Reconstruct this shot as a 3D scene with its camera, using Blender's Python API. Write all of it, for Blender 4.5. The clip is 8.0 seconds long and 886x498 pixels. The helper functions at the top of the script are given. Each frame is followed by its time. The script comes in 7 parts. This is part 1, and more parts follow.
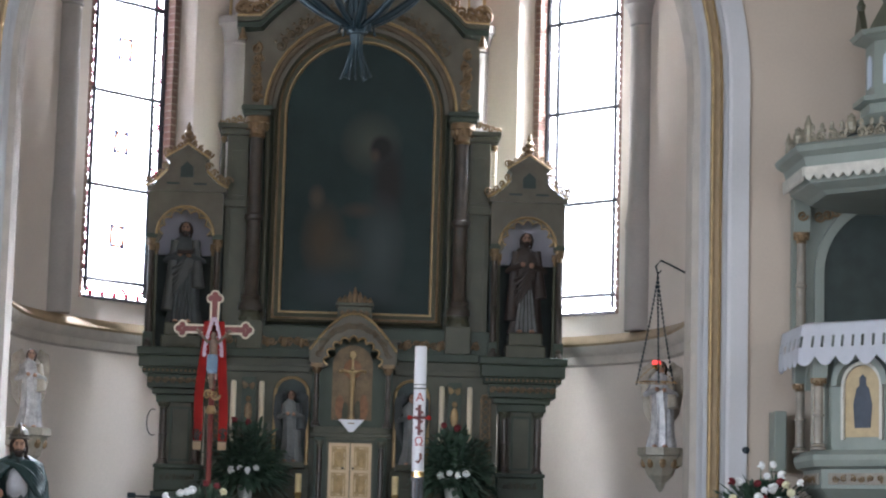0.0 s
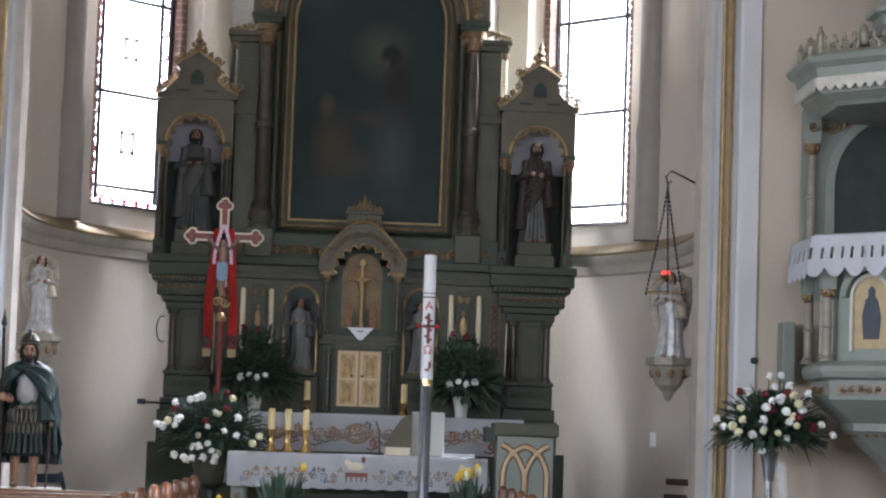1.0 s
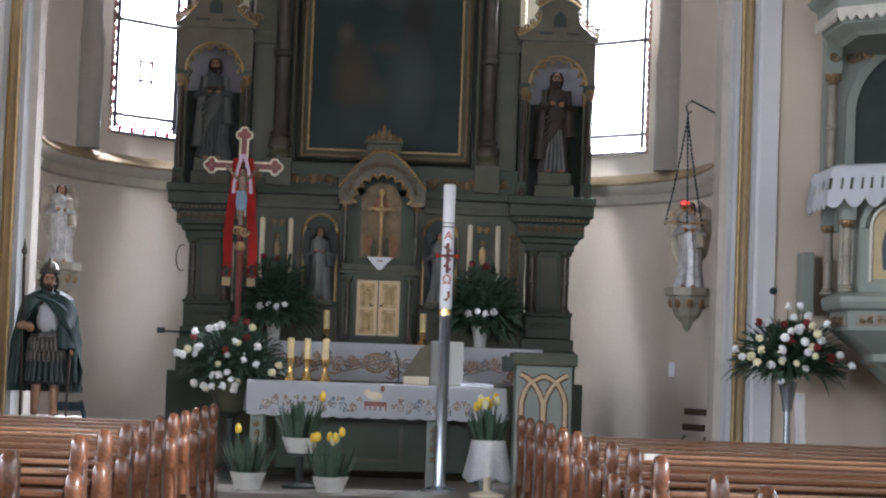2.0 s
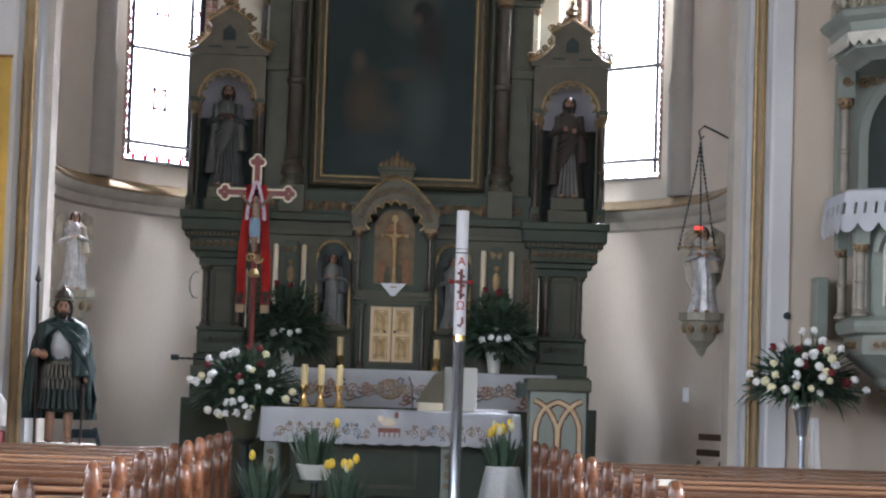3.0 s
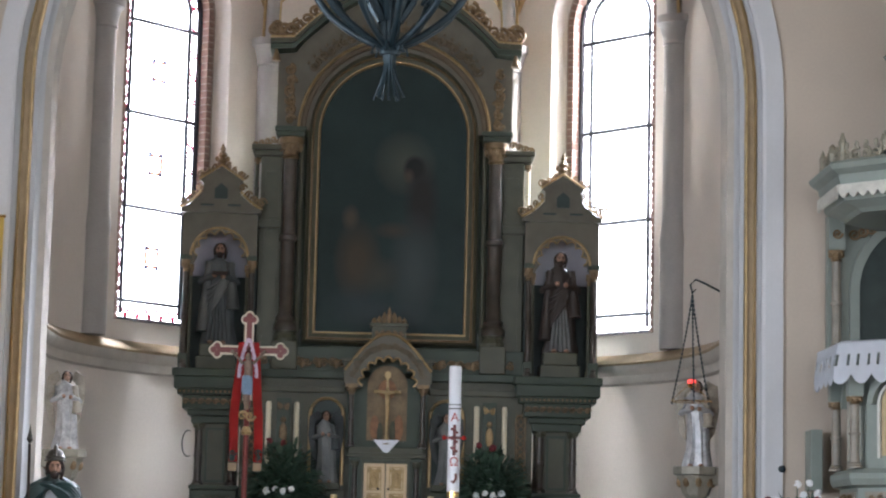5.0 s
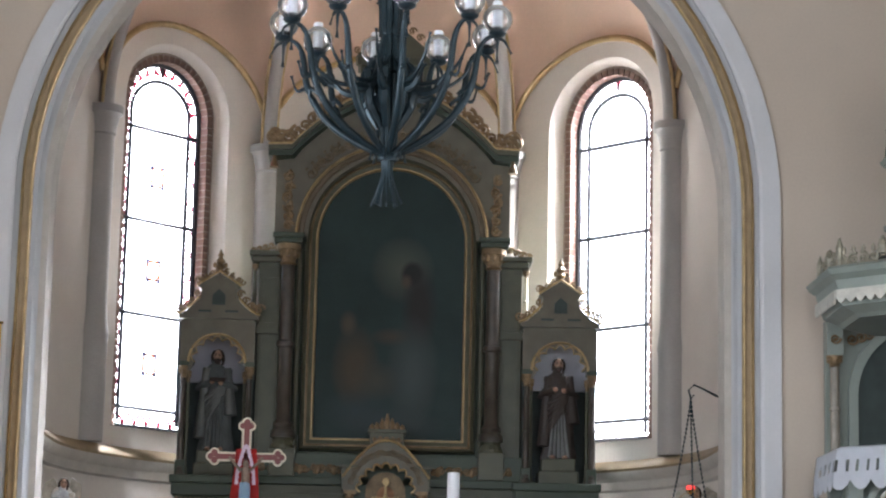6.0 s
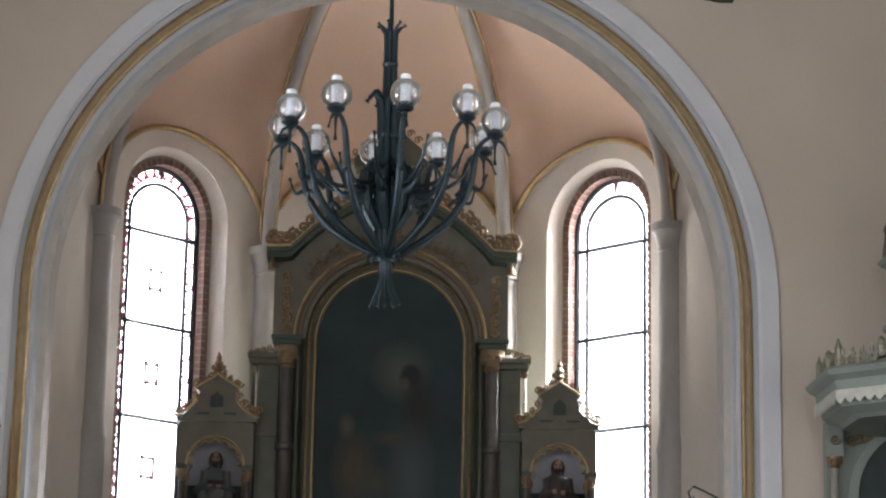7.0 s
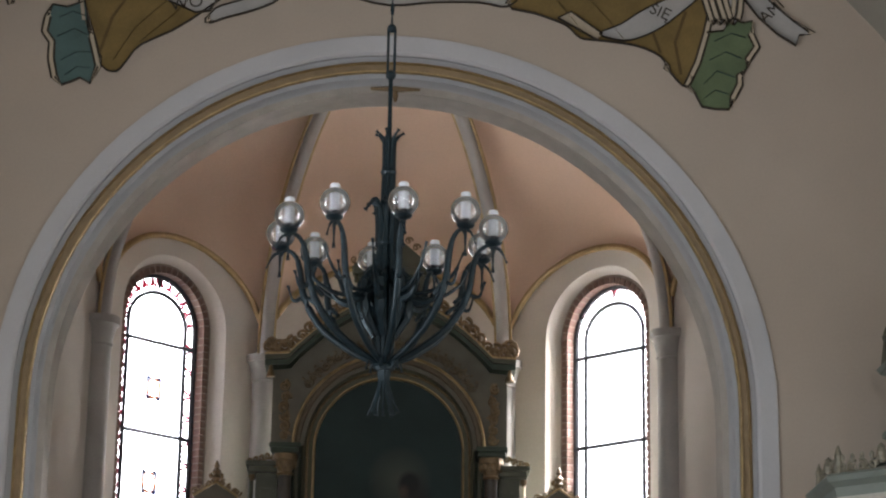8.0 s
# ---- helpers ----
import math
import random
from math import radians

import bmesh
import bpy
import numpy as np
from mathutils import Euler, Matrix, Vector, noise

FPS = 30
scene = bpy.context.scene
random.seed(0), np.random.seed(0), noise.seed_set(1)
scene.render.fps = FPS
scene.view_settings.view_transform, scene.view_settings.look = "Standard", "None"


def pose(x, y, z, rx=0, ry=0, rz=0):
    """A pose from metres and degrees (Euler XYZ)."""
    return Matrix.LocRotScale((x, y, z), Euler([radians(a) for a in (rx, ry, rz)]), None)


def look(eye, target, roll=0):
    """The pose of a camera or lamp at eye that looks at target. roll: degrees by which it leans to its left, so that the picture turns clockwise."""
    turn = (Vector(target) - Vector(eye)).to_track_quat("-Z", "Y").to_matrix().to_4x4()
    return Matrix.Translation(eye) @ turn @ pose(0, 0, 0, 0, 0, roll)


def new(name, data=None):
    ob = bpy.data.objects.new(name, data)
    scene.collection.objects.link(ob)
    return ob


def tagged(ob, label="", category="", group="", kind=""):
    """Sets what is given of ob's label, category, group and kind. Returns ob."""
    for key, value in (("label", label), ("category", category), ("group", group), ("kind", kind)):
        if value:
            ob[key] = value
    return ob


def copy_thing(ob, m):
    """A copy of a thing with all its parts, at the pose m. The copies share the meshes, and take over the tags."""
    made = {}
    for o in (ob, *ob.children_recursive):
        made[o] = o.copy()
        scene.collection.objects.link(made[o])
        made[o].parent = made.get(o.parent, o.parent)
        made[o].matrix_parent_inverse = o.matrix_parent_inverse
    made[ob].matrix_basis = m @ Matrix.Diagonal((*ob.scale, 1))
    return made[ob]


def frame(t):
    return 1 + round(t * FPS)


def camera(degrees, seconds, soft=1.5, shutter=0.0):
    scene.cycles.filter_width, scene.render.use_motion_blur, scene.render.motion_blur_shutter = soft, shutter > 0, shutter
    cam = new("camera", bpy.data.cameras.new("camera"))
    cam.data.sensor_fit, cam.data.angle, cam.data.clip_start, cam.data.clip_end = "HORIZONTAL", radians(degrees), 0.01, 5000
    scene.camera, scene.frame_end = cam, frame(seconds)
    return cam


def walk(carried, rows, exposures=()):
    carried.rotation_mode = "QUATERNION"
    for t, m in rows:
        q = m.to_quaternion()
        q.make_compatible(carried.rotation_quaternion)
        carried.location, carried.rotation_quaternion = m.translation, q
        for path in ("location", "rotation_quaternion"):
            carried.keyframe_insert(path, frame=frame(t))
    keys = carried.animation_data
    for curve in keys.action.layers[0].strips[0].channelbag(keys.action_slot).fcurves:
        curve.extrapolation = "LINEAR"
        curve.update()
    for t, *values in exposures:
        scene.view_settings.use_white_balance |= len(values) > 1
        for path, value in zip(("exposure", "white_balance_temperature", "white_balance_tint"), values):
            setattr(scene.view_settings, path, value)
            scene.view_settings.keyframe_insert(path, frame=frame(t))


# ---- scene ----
# ---- camera: one standing place in the nave aisle, tilting up and down ----
EYE = 1.35
cam = camera(22.2, 8.0, soft=2.2)
TURNS = [  # seconds, yaw, pitch, roll
    (0.0, -2.463, 7.248, 1.538), (0.5, -2.516, 6.196, 1.861), (1.0, -2.28, 4.931, 1.925), (1.5, -2.092, 3.85, 2.013),
    (1.7, -2.01, 3.575, 2.05), (2.25, -1.73, 2.93, 2.10), (2.8, -1.555, 3.306, 2.06), (3.0, -1.491, 3.78, 1.876),
    (3.5, -1.548, 4.854, 1.702), (4.0, -1.481, 5.932, 1.612), (4.2, -1.49, 6.36, 1.57), (5.3, -1.587, 8.562, 1.29),
    (5.5, -1.587, 9.278, 1.299), (6.0, -1.578, 10.418, 1.239), (6.5, -1.569, 11.34, 1.16), (7.0, -1.57, 12.995, 1.076),
    (7.5, -1.562, 14.285, 1.014), (8.0, -1.564, 15.718, 0.975),
]
EXPOSURES = [(0.0, 1.42, 5600, 9), (1.5, 1.30, 5750, 10), (4.2, 1.38, 5700, 10), (5.5, 1.48, 5680, 8), (6.5, 1.32, 5780, 8), (7.0, 1.08, 5900, 8), (8.0, 0.58, 6030, 8)]
walk(cam, [(t, pose(0, 0, EYE, 90 + pitch, 0, yaw) @ pose(0, 0, 0, 0, 0, roll)) for t, yaw, pitch, roll in TURNS], EXPOSURES)

# ---- light: bright sky outside, entering through the windows ----
world = bpy.data.worlds.new("sky")
scene.world = world
world.use_nodes = True
wn = world.node_tree.nodes
sky = wn.new("ShaderNodeTexSky")
sky.sky_type, sky.sun_disc, sky.sun_elevation, sky.sun_rotation = "NISHITA", False, radians(22), radians(107)
wn["Background"].inputs["Strength"].default_value = 0.15
world.node_tree.links.new(sky.outputs["Color"], wn["Background"].inputs["Color"])
sun = new("sun", bpy.data.lights.new("sun", "SUN"))
sun.data.energy, sun.data.angle, sun.data.color = 4.0, radians(0.6), (1.0, 0.95, 0.86)
sun.matrix_world = look((20, 8, 8.4), (0, 14, 0))


def window_light(name, at, to, w, h, watts, color):
    """The sky's light in a window's opening."""
    lamp = new(name, bpy.data.lights.new(name, "AREA"))
    lamp.data.shape, lamp.data.size, lamp.data.size_y, lamp.data.energy, lamp.data.color = "RECTANGLE", w, h, watts, color
    lamp.matrix_world = look(at, to)
    return lamp


# ---- materials ----
def material(name, color, rough=0.6, metal=0.0, vary=0.25, scale=6.0, bump=0.15, fine=60.0, second=None, spec=0.5, detail=6.0):
    """A surface with large stains and fine grain: colour, gloss and relief all vary."""
    m = bpy.data.materials.new(name)
    m.use_nodes = True
    nt = m.node_tree
    n, l = nt.nodes, nt.links
    b = n["Principled BSDF"]
    co = n.new("ShaderNodeTexCoord")
    big, small = n.new("ShaderNodeTexNoise"), n.new("ShaderNodeTexNoise")
    big.inputs["Scale"].default_value, big.inputs["Detail"].default_value = scale, detail
    small.inputs["Scale"].default_value, small.inputs["Detail"].default_value = fine, 4.0
    for tex in (big, small):
        l.new(co.outputs["Object"], tex.inputs["Vector"])
    ramp = n.new("ShaderNodeValToRGB")
    dark = tuple(c * (1 - vary) for c in color)
    light = second or tuple(min(1, c * (1 + vary)) for c in color)
    ramp.color_ramp.elements[0].position, ramp.color_ramp.elements[1].position = 0.3, 0.7
    ramp.color_ramp.elements[0].color, ramp.color_ramp.elements[1].color = (*dark, 1), (*light, 1)
    mix = n.new("ShaderNodeMath")
    mix.operation = "MULTIPLY_ADD"
    mix.inputs[1].default_value = 0.35
    l.new(small.outputs["Fac"], mix.inputs[0])
    scl = n.new("ShaderNodeMath")
    scl.operation = "MULTIPLY"
    scl.inputs[1].default_value = 0.65
    l.new(big.outputs["Fac"], scl.inputs[0])
    l.new(scl.outputs[0], mix.inputs[2])
    l.new(mix.outputs[0], ramp.inputs["Fac"])
    l.new(ramp.outputs["Color"], b.inputs["Base Color"])
    rr = n.new("ShaderNodeMapRange")
    rr.inputs["To Min"].default_value, rr.inputs["To Max"].default_value = max(0.03, rough - 0.12), min(1, rough + 0.12)
    l.new(small.outputs["Fac"], rr.inputs["Value"])
    l.new(rr.outputs["Result"], b.inputs["Roughness"])
    b.inputs["Metallic"].default_value = metal
    b.inputs["Specular IOR Level"].default_value = spec
    if bump:
        bp = n.new("ShaderNodeBump")
        bp.inputs["Strength"].default_value, bp.inputs["Distance"].default_value = bump, 0.01
        l.new(mix.outputs[0], bp.inputs["Height"])
        l.new(bp.outputs["Normal"], b.inputs["Normal"])
    return m


def wood(name, a, b_, rough=0.35, scale=3.0, stretch=(12, 1, 12)):
    """Grained wood, the grain along the local y axis."""
    m = material(name, a, rough, vary=0.3, fine=90, second=b_)
    nt = m.node_tree
    mp = nt.nodes.new("ShaderNodeMapping")
    mp.inputs["Scale"].default_value = stretch
    co = [x for x in nt.nodes if x.type == "TEX_COORD"][0]
    nt.links.new(co.outputs["Object"], mp.inputs["Vector"])
    for tex in [x for x in nt.nodes if x.type == "TEX_NOISE"]:
        nt.links.new(mp.outputs["Vector"], tex.inputs["Vector"])
    return m


def glass(name, color=(1, 1, 1), rough=0.0):
    m = bpy.data.materials.new(name)
    m.use_nodes = True
    b = m.node_tree.nodes["Principled BSDF"]
    b.inputs["Base Color"].default_value = (*color, 1)
    b.inputs["Transmission Weight"].default_value = 1
    b.inputs["Roughness"].default_value = rough
    b.inputs["IOR"].default_value = 1.45
    return m


def stained(name, color):
    """Painted window glass that lets the light through."""
    m = bpy.data.materials.new(name)
    m.use_nodes = True
    nt = m.node_tree
    nt.nodes.clear()
    out, mix = nt.nodes.new("ShaderNodeOutputMaterial"), nt.nodes.new("ShaderNodeMixShader")
    tr, df, noi = nt.nodes.new("ShaderNodeBsdfTransparent"), nt.nodes.new("ShaderNodeBsdfTranslucent"), nt.nodes.new("ShaderNodeTexNoise")
    noi.inputs["Scale"].default_value = 30
    tr.inputs["Color"].default_value = (*color, 1)
    df.inputs["Color"].default_value = (*color, 1)
    rng = nt.nodes.new("ShaderNodeMapRange")
    rng.inputs["To Min"].default_value, rng.inputs["To Max"].default_value = 0.35, 0.6
    nt.links.new(noi.outputs["Fac"], rng.inputs["Value"])
    nt.links.new(rng.outputs["Result"], mix.inputs["Fac"])
    nt.links.new(tr.outputs[0], mix.inputs[1])
    nt.links.new(df.outputs[0], mix.inputs[2])
    nt.links.new(mix.outputs[0], out.inputs["Surface"])
    return m


WALL = material("cream_plaster", (0.52, 0.44, 0.36), 0.9, vary=0.08, scale=0.9, bump=0.12, fine=40)
APSE = material("pale_plaster", (0.56, 0.50, 0.44), 0.9, vary=0.10, scale=0.8, bump=0.12, fine=40)
VAULT = material("peach_plaster", (0.60, 0.43, 0.32), 0.9, vary=0.09, scale=0.7, bump=0.1, fine=40)
BAND = material("blue_white_paint", (0.58, 0.57, 0.58), 0.8, vary=0.07, scale=1.5, bump=0.1)
STONEGREY = material("grey_blue_paint", (0.41, 0.41, 0.42), 0.8, vary=0.1, scale=2)
MARBLED = material("marbled_grey_plaster", (0.42, 0.38, 0.33), 0.8, vary=0.16, scale=5, bump=0.15, detail=10)
SHAFT = material("grey_taupe_stone", (0.31, 0.285, 0.265), 0.75, vary=0.15, scale=2)
GILT = material("gold_leaf", (0.38, 0.27, 0.13), 0.4, 0.55, vary=0.3, scale=12, bump=0.3, fine=120)
GILT_DULL = material("old_gold_paint", (0.20, 0.135, 0.07), 0.45, 0.4, vary=0.4, scale=20, bump=0.4, fine=150)
GREEN = material("dark_green_wood_paint", (0.030, 0.044, 0.025), 0.5, vary=0.25, scale=5, bump=0.15, fine=90)
GREEN_B = material("olive_green_wood_paint", (0.066, 0.066, 0.039), 0.5, vary=0.25, scale=6, bump=0.15, fine=90)
BROWN = material("brown_grey_wood_paint", (0.098, 0.086, 0.057), 0.5, vary=0.25, scale=6, bump=0.15, fine=90)
MARBLE_RED = material("brown_marbled_column", (0.050, 0.039, 0.029), 0.35, vary=0.45, scale=9, bump=0.05)
FLOOR = material("worn_stone_floor", (0.17, 0.15, 0.13), 0.45, vary=0.2, scale=3)
CARPET = material("dark_red_carpet", (0.12, 0.03, 0.03), 0.95, vary=0.3, scale=10, bump=0.4, fine=300)
PEW = wood("varnished_pew_wood", (0.070, 0.028, 0.014), (0.15, 0.060, 0.030), 0.20)
PEW_SLAT = wood("lit_pale_pew_wood", (0.13, 0.064, 0.034), (0.23, 0.12, 0.065), 0.27, stretch=(1, 14, 14))
LINEN = material("white_linen", (0.78, 0.79, 0.84), 0.9, vary=0.06, scale=8, bump=0.25, fine=300)
BRASS = material("polished_brass", (0.75, 0.52, 0.22), 0.22, 1.0, vary=0.15, scale=15, bump=0.05)
TAN = material("tan_fillet_paint", (0.28, 0.20, 0.11), 0.6, 0.15, vary=0.2, scale=10)
IRON = material("blue_black_wrought_iron", (0.010, 0.021, 0.027), 0.45, 0.4, vary=0.4, scale=12, bump=0.3)
CANVAS = material("dark_oil_canvas", (0.010, 0.023, 0.021), 0.5, vary=0.35, scale=2.0, bump=0.1, second=(0.016, 0.033, 0.031), spec=0.25)


def soft_shapes(m, shapes):
    """Soft painted shapes on a canvas: centre x and z, half sizes, colour and strength."""
    nt = m.node_tree
    b = nt.nodes["Principled BSDF"]
    col = b.inputs["Base Color"].links[0].from_socket
    co = [x for x in nt.nodes if x.type == "TEX_COORD"][0]
    for cx, cz, rx, rz, color, k in shapes:
        mp, gr = nt.nodes.new("ShaderNodeMapping"), nt.nodes.new("ShaderNodeTexGradient")
        mp.inputs["Location"].default_value = (-cx / rx, 0, -cz / rz)
        mp.inputs["Scale"].default_value = (1 / rx, 0, 1 / rz)
        gr.gradient_type = "SPHERICAL"
        mu, mx = nt.nodes.new("ShaderNodeMath"), nt.nodes.new("ShaderNodeMix")
        mu.operation, mx.data_type = "MULTIPLY", "RGBA"
        mu.inputs[1].default_value = k
        mx.inputs[7].default_value = (*color, 1)
        nt.links.new(co.outputs["Object"], mp.inputs["Vector"])
        nt.links.new(mp.outputs["Vector"], gr.inputs["Vector"])
        nt.links.new(gr.outputs["Fac"], mu.inputs[0])
        nt.links.new(mu.outputs[0], mx.inputs[0])
        nt.links.new(col, mx.inputs[6])
        col = mx.outputs[2]
    nt.links.new(col, b.inputs["Base Color"])


soft_shapes(CANVAS, [(0.12, 5.32, 0.34, 0.36, (0.062, 0.066, 0.050), 1.0), (0.22, 5.27, 0.13, 0.15, (0.007, 0.007, 0.007), 2.4), (0.30, 4.92, 0.20, 0.50, (0.015, 0.013, 0.012), 1.6),
                     (0.16, 5.19, 0.07, 0.09, (0.060, 0.042, 0.030), 1.4), (0.24, 4.25, 0.28, 0.62, (0.040, 0.050, 0.050), 1.2), (0.02, 4.62, 0.22, 0.10, (0.050, 0.036, 0.026), 1.0),
                     (-0.34, 4.30, 0.26, 0.46, (0.050, 0.036, 0.022), 1.4), (-0.42, 4.74, 0.10, 0.15, (0.062, 0.046, 0.034), 1.4), (-0.12, 4.16, 0.26, 0.22, (0.044, 0.040, 0.030), 1.0),
                     (-0.30, 3.86, 0.40, 0.22, (0.022, 0.034, 0.038), 1.0), (0.02, 3.72, 0.60, 0.18, (0.032, 0.042, 0.046), 0.8)])
PULPIT = material("pale_green_grey_paint", (0.215, 0.24, 0.21), 0.5, vary=0.12, scale=4, bump=0.1)
BRICK = material("red_brown_brick", (0.17, 0.10, 0.075), 0.85, vary=0.3, scale=20, bump=0.4)
LEAD = material("dark_lead", (0.03, 0.03, 0.035), 0.6, 0.3, vary=0.2)
WAX = material("white_wax", (0.82, 0.82, 0.86), 0.45, vary=0.04, scale=5, bump=0.05)
WAX_Y = material("yellow_wax", (0.72, 0.58, 0.30), 0.5, vary=0.1, scale=6, bump=0.05)
RED = material("red_cloth", (0.42, 0.022, 0.018), 0.85, vary=0.25, scale=6, bump=0.3, fine=200)
SILVER = material("brushed_steel", (0.42, 0.46, 0.52), 0.22, 0.9, vary=0.1, scale=10, bump=0.03)
LAMP_GLASS = glass("clear_lamp_glass")
lg = LAMP_GLASS.node_tree
lgm, lgd, lgn, lgr = lg.nodes.new("ShaderNodeMixShader"), lg.nodes.new("ShaderNodeBsdfTranslucent"), lg.nodes.new("ShaderNodeTexNoise"), lg.nodes.new("ShaderNodeMapRange")
lgd.inputs["Color"].default_value = (0.85, 0.88, 0.95, 1)
lgn.inputs["Scale"].default_value = 18
lgr.inputs["To Min"].default_value, lgr.inputs["To Max"].default_value = 0.02, 0.16
lg.links.new(lgn.outputs["Fac"], lgr.inputs["Value"])
lg.links.new(lgr.outputs["Result"], lgm.inputs["Fac"])
lg.links.new(lg.nodes["Principled BSDF"].outputs[0], lgm.inputs[1])
lg.links.new(lgd.outputs[0], lgm.inputs[2])
lg.links.new(lgm.outputs[0], lg.nodes["Material Output"].inputs["Surface"])
FROST = material("frosted_lamp_tube", (0.85, 0.87, 0.92), 0.5, vary=0.04)
PANE = glass("window_glass")
SKY_GLOW = bpy.data.materials.new("bright_hazy_sky")
SKY_GLOW.use_nodes = True
sg = SKY_GLOW.node_tree.nodes["Principled BSDF"]
sg.inputs["Base Color"].default_value = (0.9, 0.9, 0.9, 1)
sg.inputs["Emission Color"].default_value, sg.inputs["Emission Strength"].default_value = (0.97, 0.98, 1.0, 1), 1.5


# ---- mesh tools ----
def part(name, bm, mat, parent=None, label="", smooth=False):
    """One mesh object from a bmesh, under a thing or a part of it."""
    bmesh.ops.recalc_face_normals(bm, faces=bm.faces)
    me = bpy.data.meshes.new(name)
    if smooth:
        for f in bm.faces:
            f.smooth = True
    bm.to_mesh(me)
    bm.free()
    me.materials.append(mat)
    if smooth:
        me.set_sharp_from_angle(angle=radians(42))
    ob = new(name, me)
    if parent:
        ob.parent = parent
    if label:
        ob["label"] = label
    return ob


def thing(name, label, category, group="", at=(0, 0, 0), rz=0):
    ob = new(name)
    ob.empty_display_size = 0.1
    ob.matrix_basis = pose(*at, 0, 0, rz)
    return tagged(ob, label, category, group)


def struct(ob, label=""):
    return tagged(ob, label, "", "", "structure")


def box(bm, x0, x1, y0, y1, z0, z1, bev=0.0):
    r = bmesh.ops.create_cube(bm, size=1)
    for v in r["verts"]:
        v.co = Vector(((x0 + x1) / 2 + v.co.x * (x1 - x0), (y0 + y1) / 2 + v.co.y * (y1 - y0), (z0 + z1) / 2 + v.co.z * (z1 - z0)))
    if bev:
        es = {e for v in r["verts"] for e in v.link_edges}
        bmesh.ops.bevel(bm, geom=list(es), offset=bev, segments=2, profile=0.6, affect="EDGES")
    return bm


def prism(bm, pts, y0, y1):
    """A plate: a closed outline in x and z, between two depths."""
    a = [bm.verts.new((x, y0, z)) for x, z in pts]
    b = [bm.verts.new((x, y1, z)) for x, z in pts]
    n = len(pts)
    bm.faces.new(a)
    bm.faces.new(b[::-1])
    for i in range(n):
        bm.faces.new((a[i], b[i], b[(i + 1) % n], a[(i + 1) % n]))
    return bm


def ringplate(bm, outer, inner, y0, y1, closed=True):
    """A plate between two outlines of equal count."""
    n = len(outer)
    vs = [[bm.verts.new((x, y, z)) for x, z in loop] for y in (y0, y1) for loop in (outer, inner)]
    of, nf, ob_, nb = vs
    for i in range(n if closed else n - 1):
        j = (i + 1) % n
        bm.faces.new((of[i], of[j], nf[j], nf[i]))
        bm.faces.new((ob_[i], nb[i], nb[j], ob_[j]))
        bm.faces.new((of[i], ob_[i], ob_[j], of[j]))
        bm.faces.new((nf[i], nf[j], nb[j], nb[i]))
    if not closed:
        for i in (0, n - 1):
            bm.faces.new((of[i], nf[i], nb[i], ob_[i]))
    return bm


def lathe(bm, prof, n=16, at=(0, 0, 0), sx=1.0, sy=1.0, a0=0.0, a1=2 * math.pi):
    full = abs(a1 - a0 - 2 * math.pi) < 1e-6
    cols = n if full else n + 1
    rows = []
    for r, z in prof:
        rows.append([bm.verts.new((at[0] + sx * max(r, 1e-4) * math.cos(a0 + (a1 - a0) * i / n), at[1] + sy * max(r, 1e-4) * math.sin(a0 + (a1 - a0) * i / n), at[2] + z)) for i in range(cols)])
    for p, q in zip(rows, rows[1:]):
        for i in range(n):
            j = (i + 1) % cols
            bm.faces.new((p[i], p[j], q[j], q[i]))
    bm.faces.new(rows[0][::-1])
    bm.faces.new(rows[-1])
    return bm


def tube(bm, pts, rad, n=8, flat=1.0):
    """A rod along points; rad one number or one a point."""
    pts = [Vector([float(c) for c in p]) for p in pts]
    rows = []
    for i, p in enumerate(pts):
        d = (pts[min(i + 1, len(pts) - 1)] - pts[max(i - 1, 0)]).normalized()
        up = Vector((0, 0, 1)) if abs(d.z) < 0.9 else Vector((0, 1, 0))
        u = d.cross(up).normalized()
        v = u.cross(d).normalized()
        r = float(rad[i] if isinstance(rad, (list, tuple)) else rad)
        rows.append([bm.verts.new(p + r * (u * math.cos(2 * math.pi * k / n) + flat * v * math.sin(2 * math.pi * k / n))) for k in range(n)])
    for p, q in zip(rows, rows[1:]):
        for i in range(n):
            bm.faces.new((p[i], p[(i + 1) % n], q[(i + 1) % n], q[i]))
    bm.faces.new(rows[0][::-1])
    bm.faces.new(rows[-1])
    return bm


def curve_pts(pts, n=4):
    """Points of a smooth line through the points given."""
    ps = [Vector([float(c) for c in p]) for p in pts]
    ps = [2 * ps[0] - ps[1]] + ps + [2 * ps[-1] - ps[-2]]
    out = []
    for i in range(1, len(ps) - 2):
        a, b, c, d = ps[i - 1:i + 3]
        for j in range(n):
            u = j / n
            out.append(0.5 * ((2 * b) + (c - a) * u + (2 * a - 5 * b + 4 * c - d) * u * u + (3 * b - a - 3 * c + d) * u ** 3))
    return out + [ps[-2]]


def bent_rod(bm, pts, rad, n=8, flat=1.0):
    """A rod along a smooth line, its thickness running from point to point."""
    line = curve_pts(pts)
    k = len(line) - 1
    at = [i / k * (len(rad) - 1) for i in range(k + 1)]
    return tube(bm, line, [rad[int(min(a, len(rad) - 1.001))] * (1 - a % 1) + rad[min(int(a) + 1, len(rad) - 1)] * (a % 1) for a in at], n, flat)


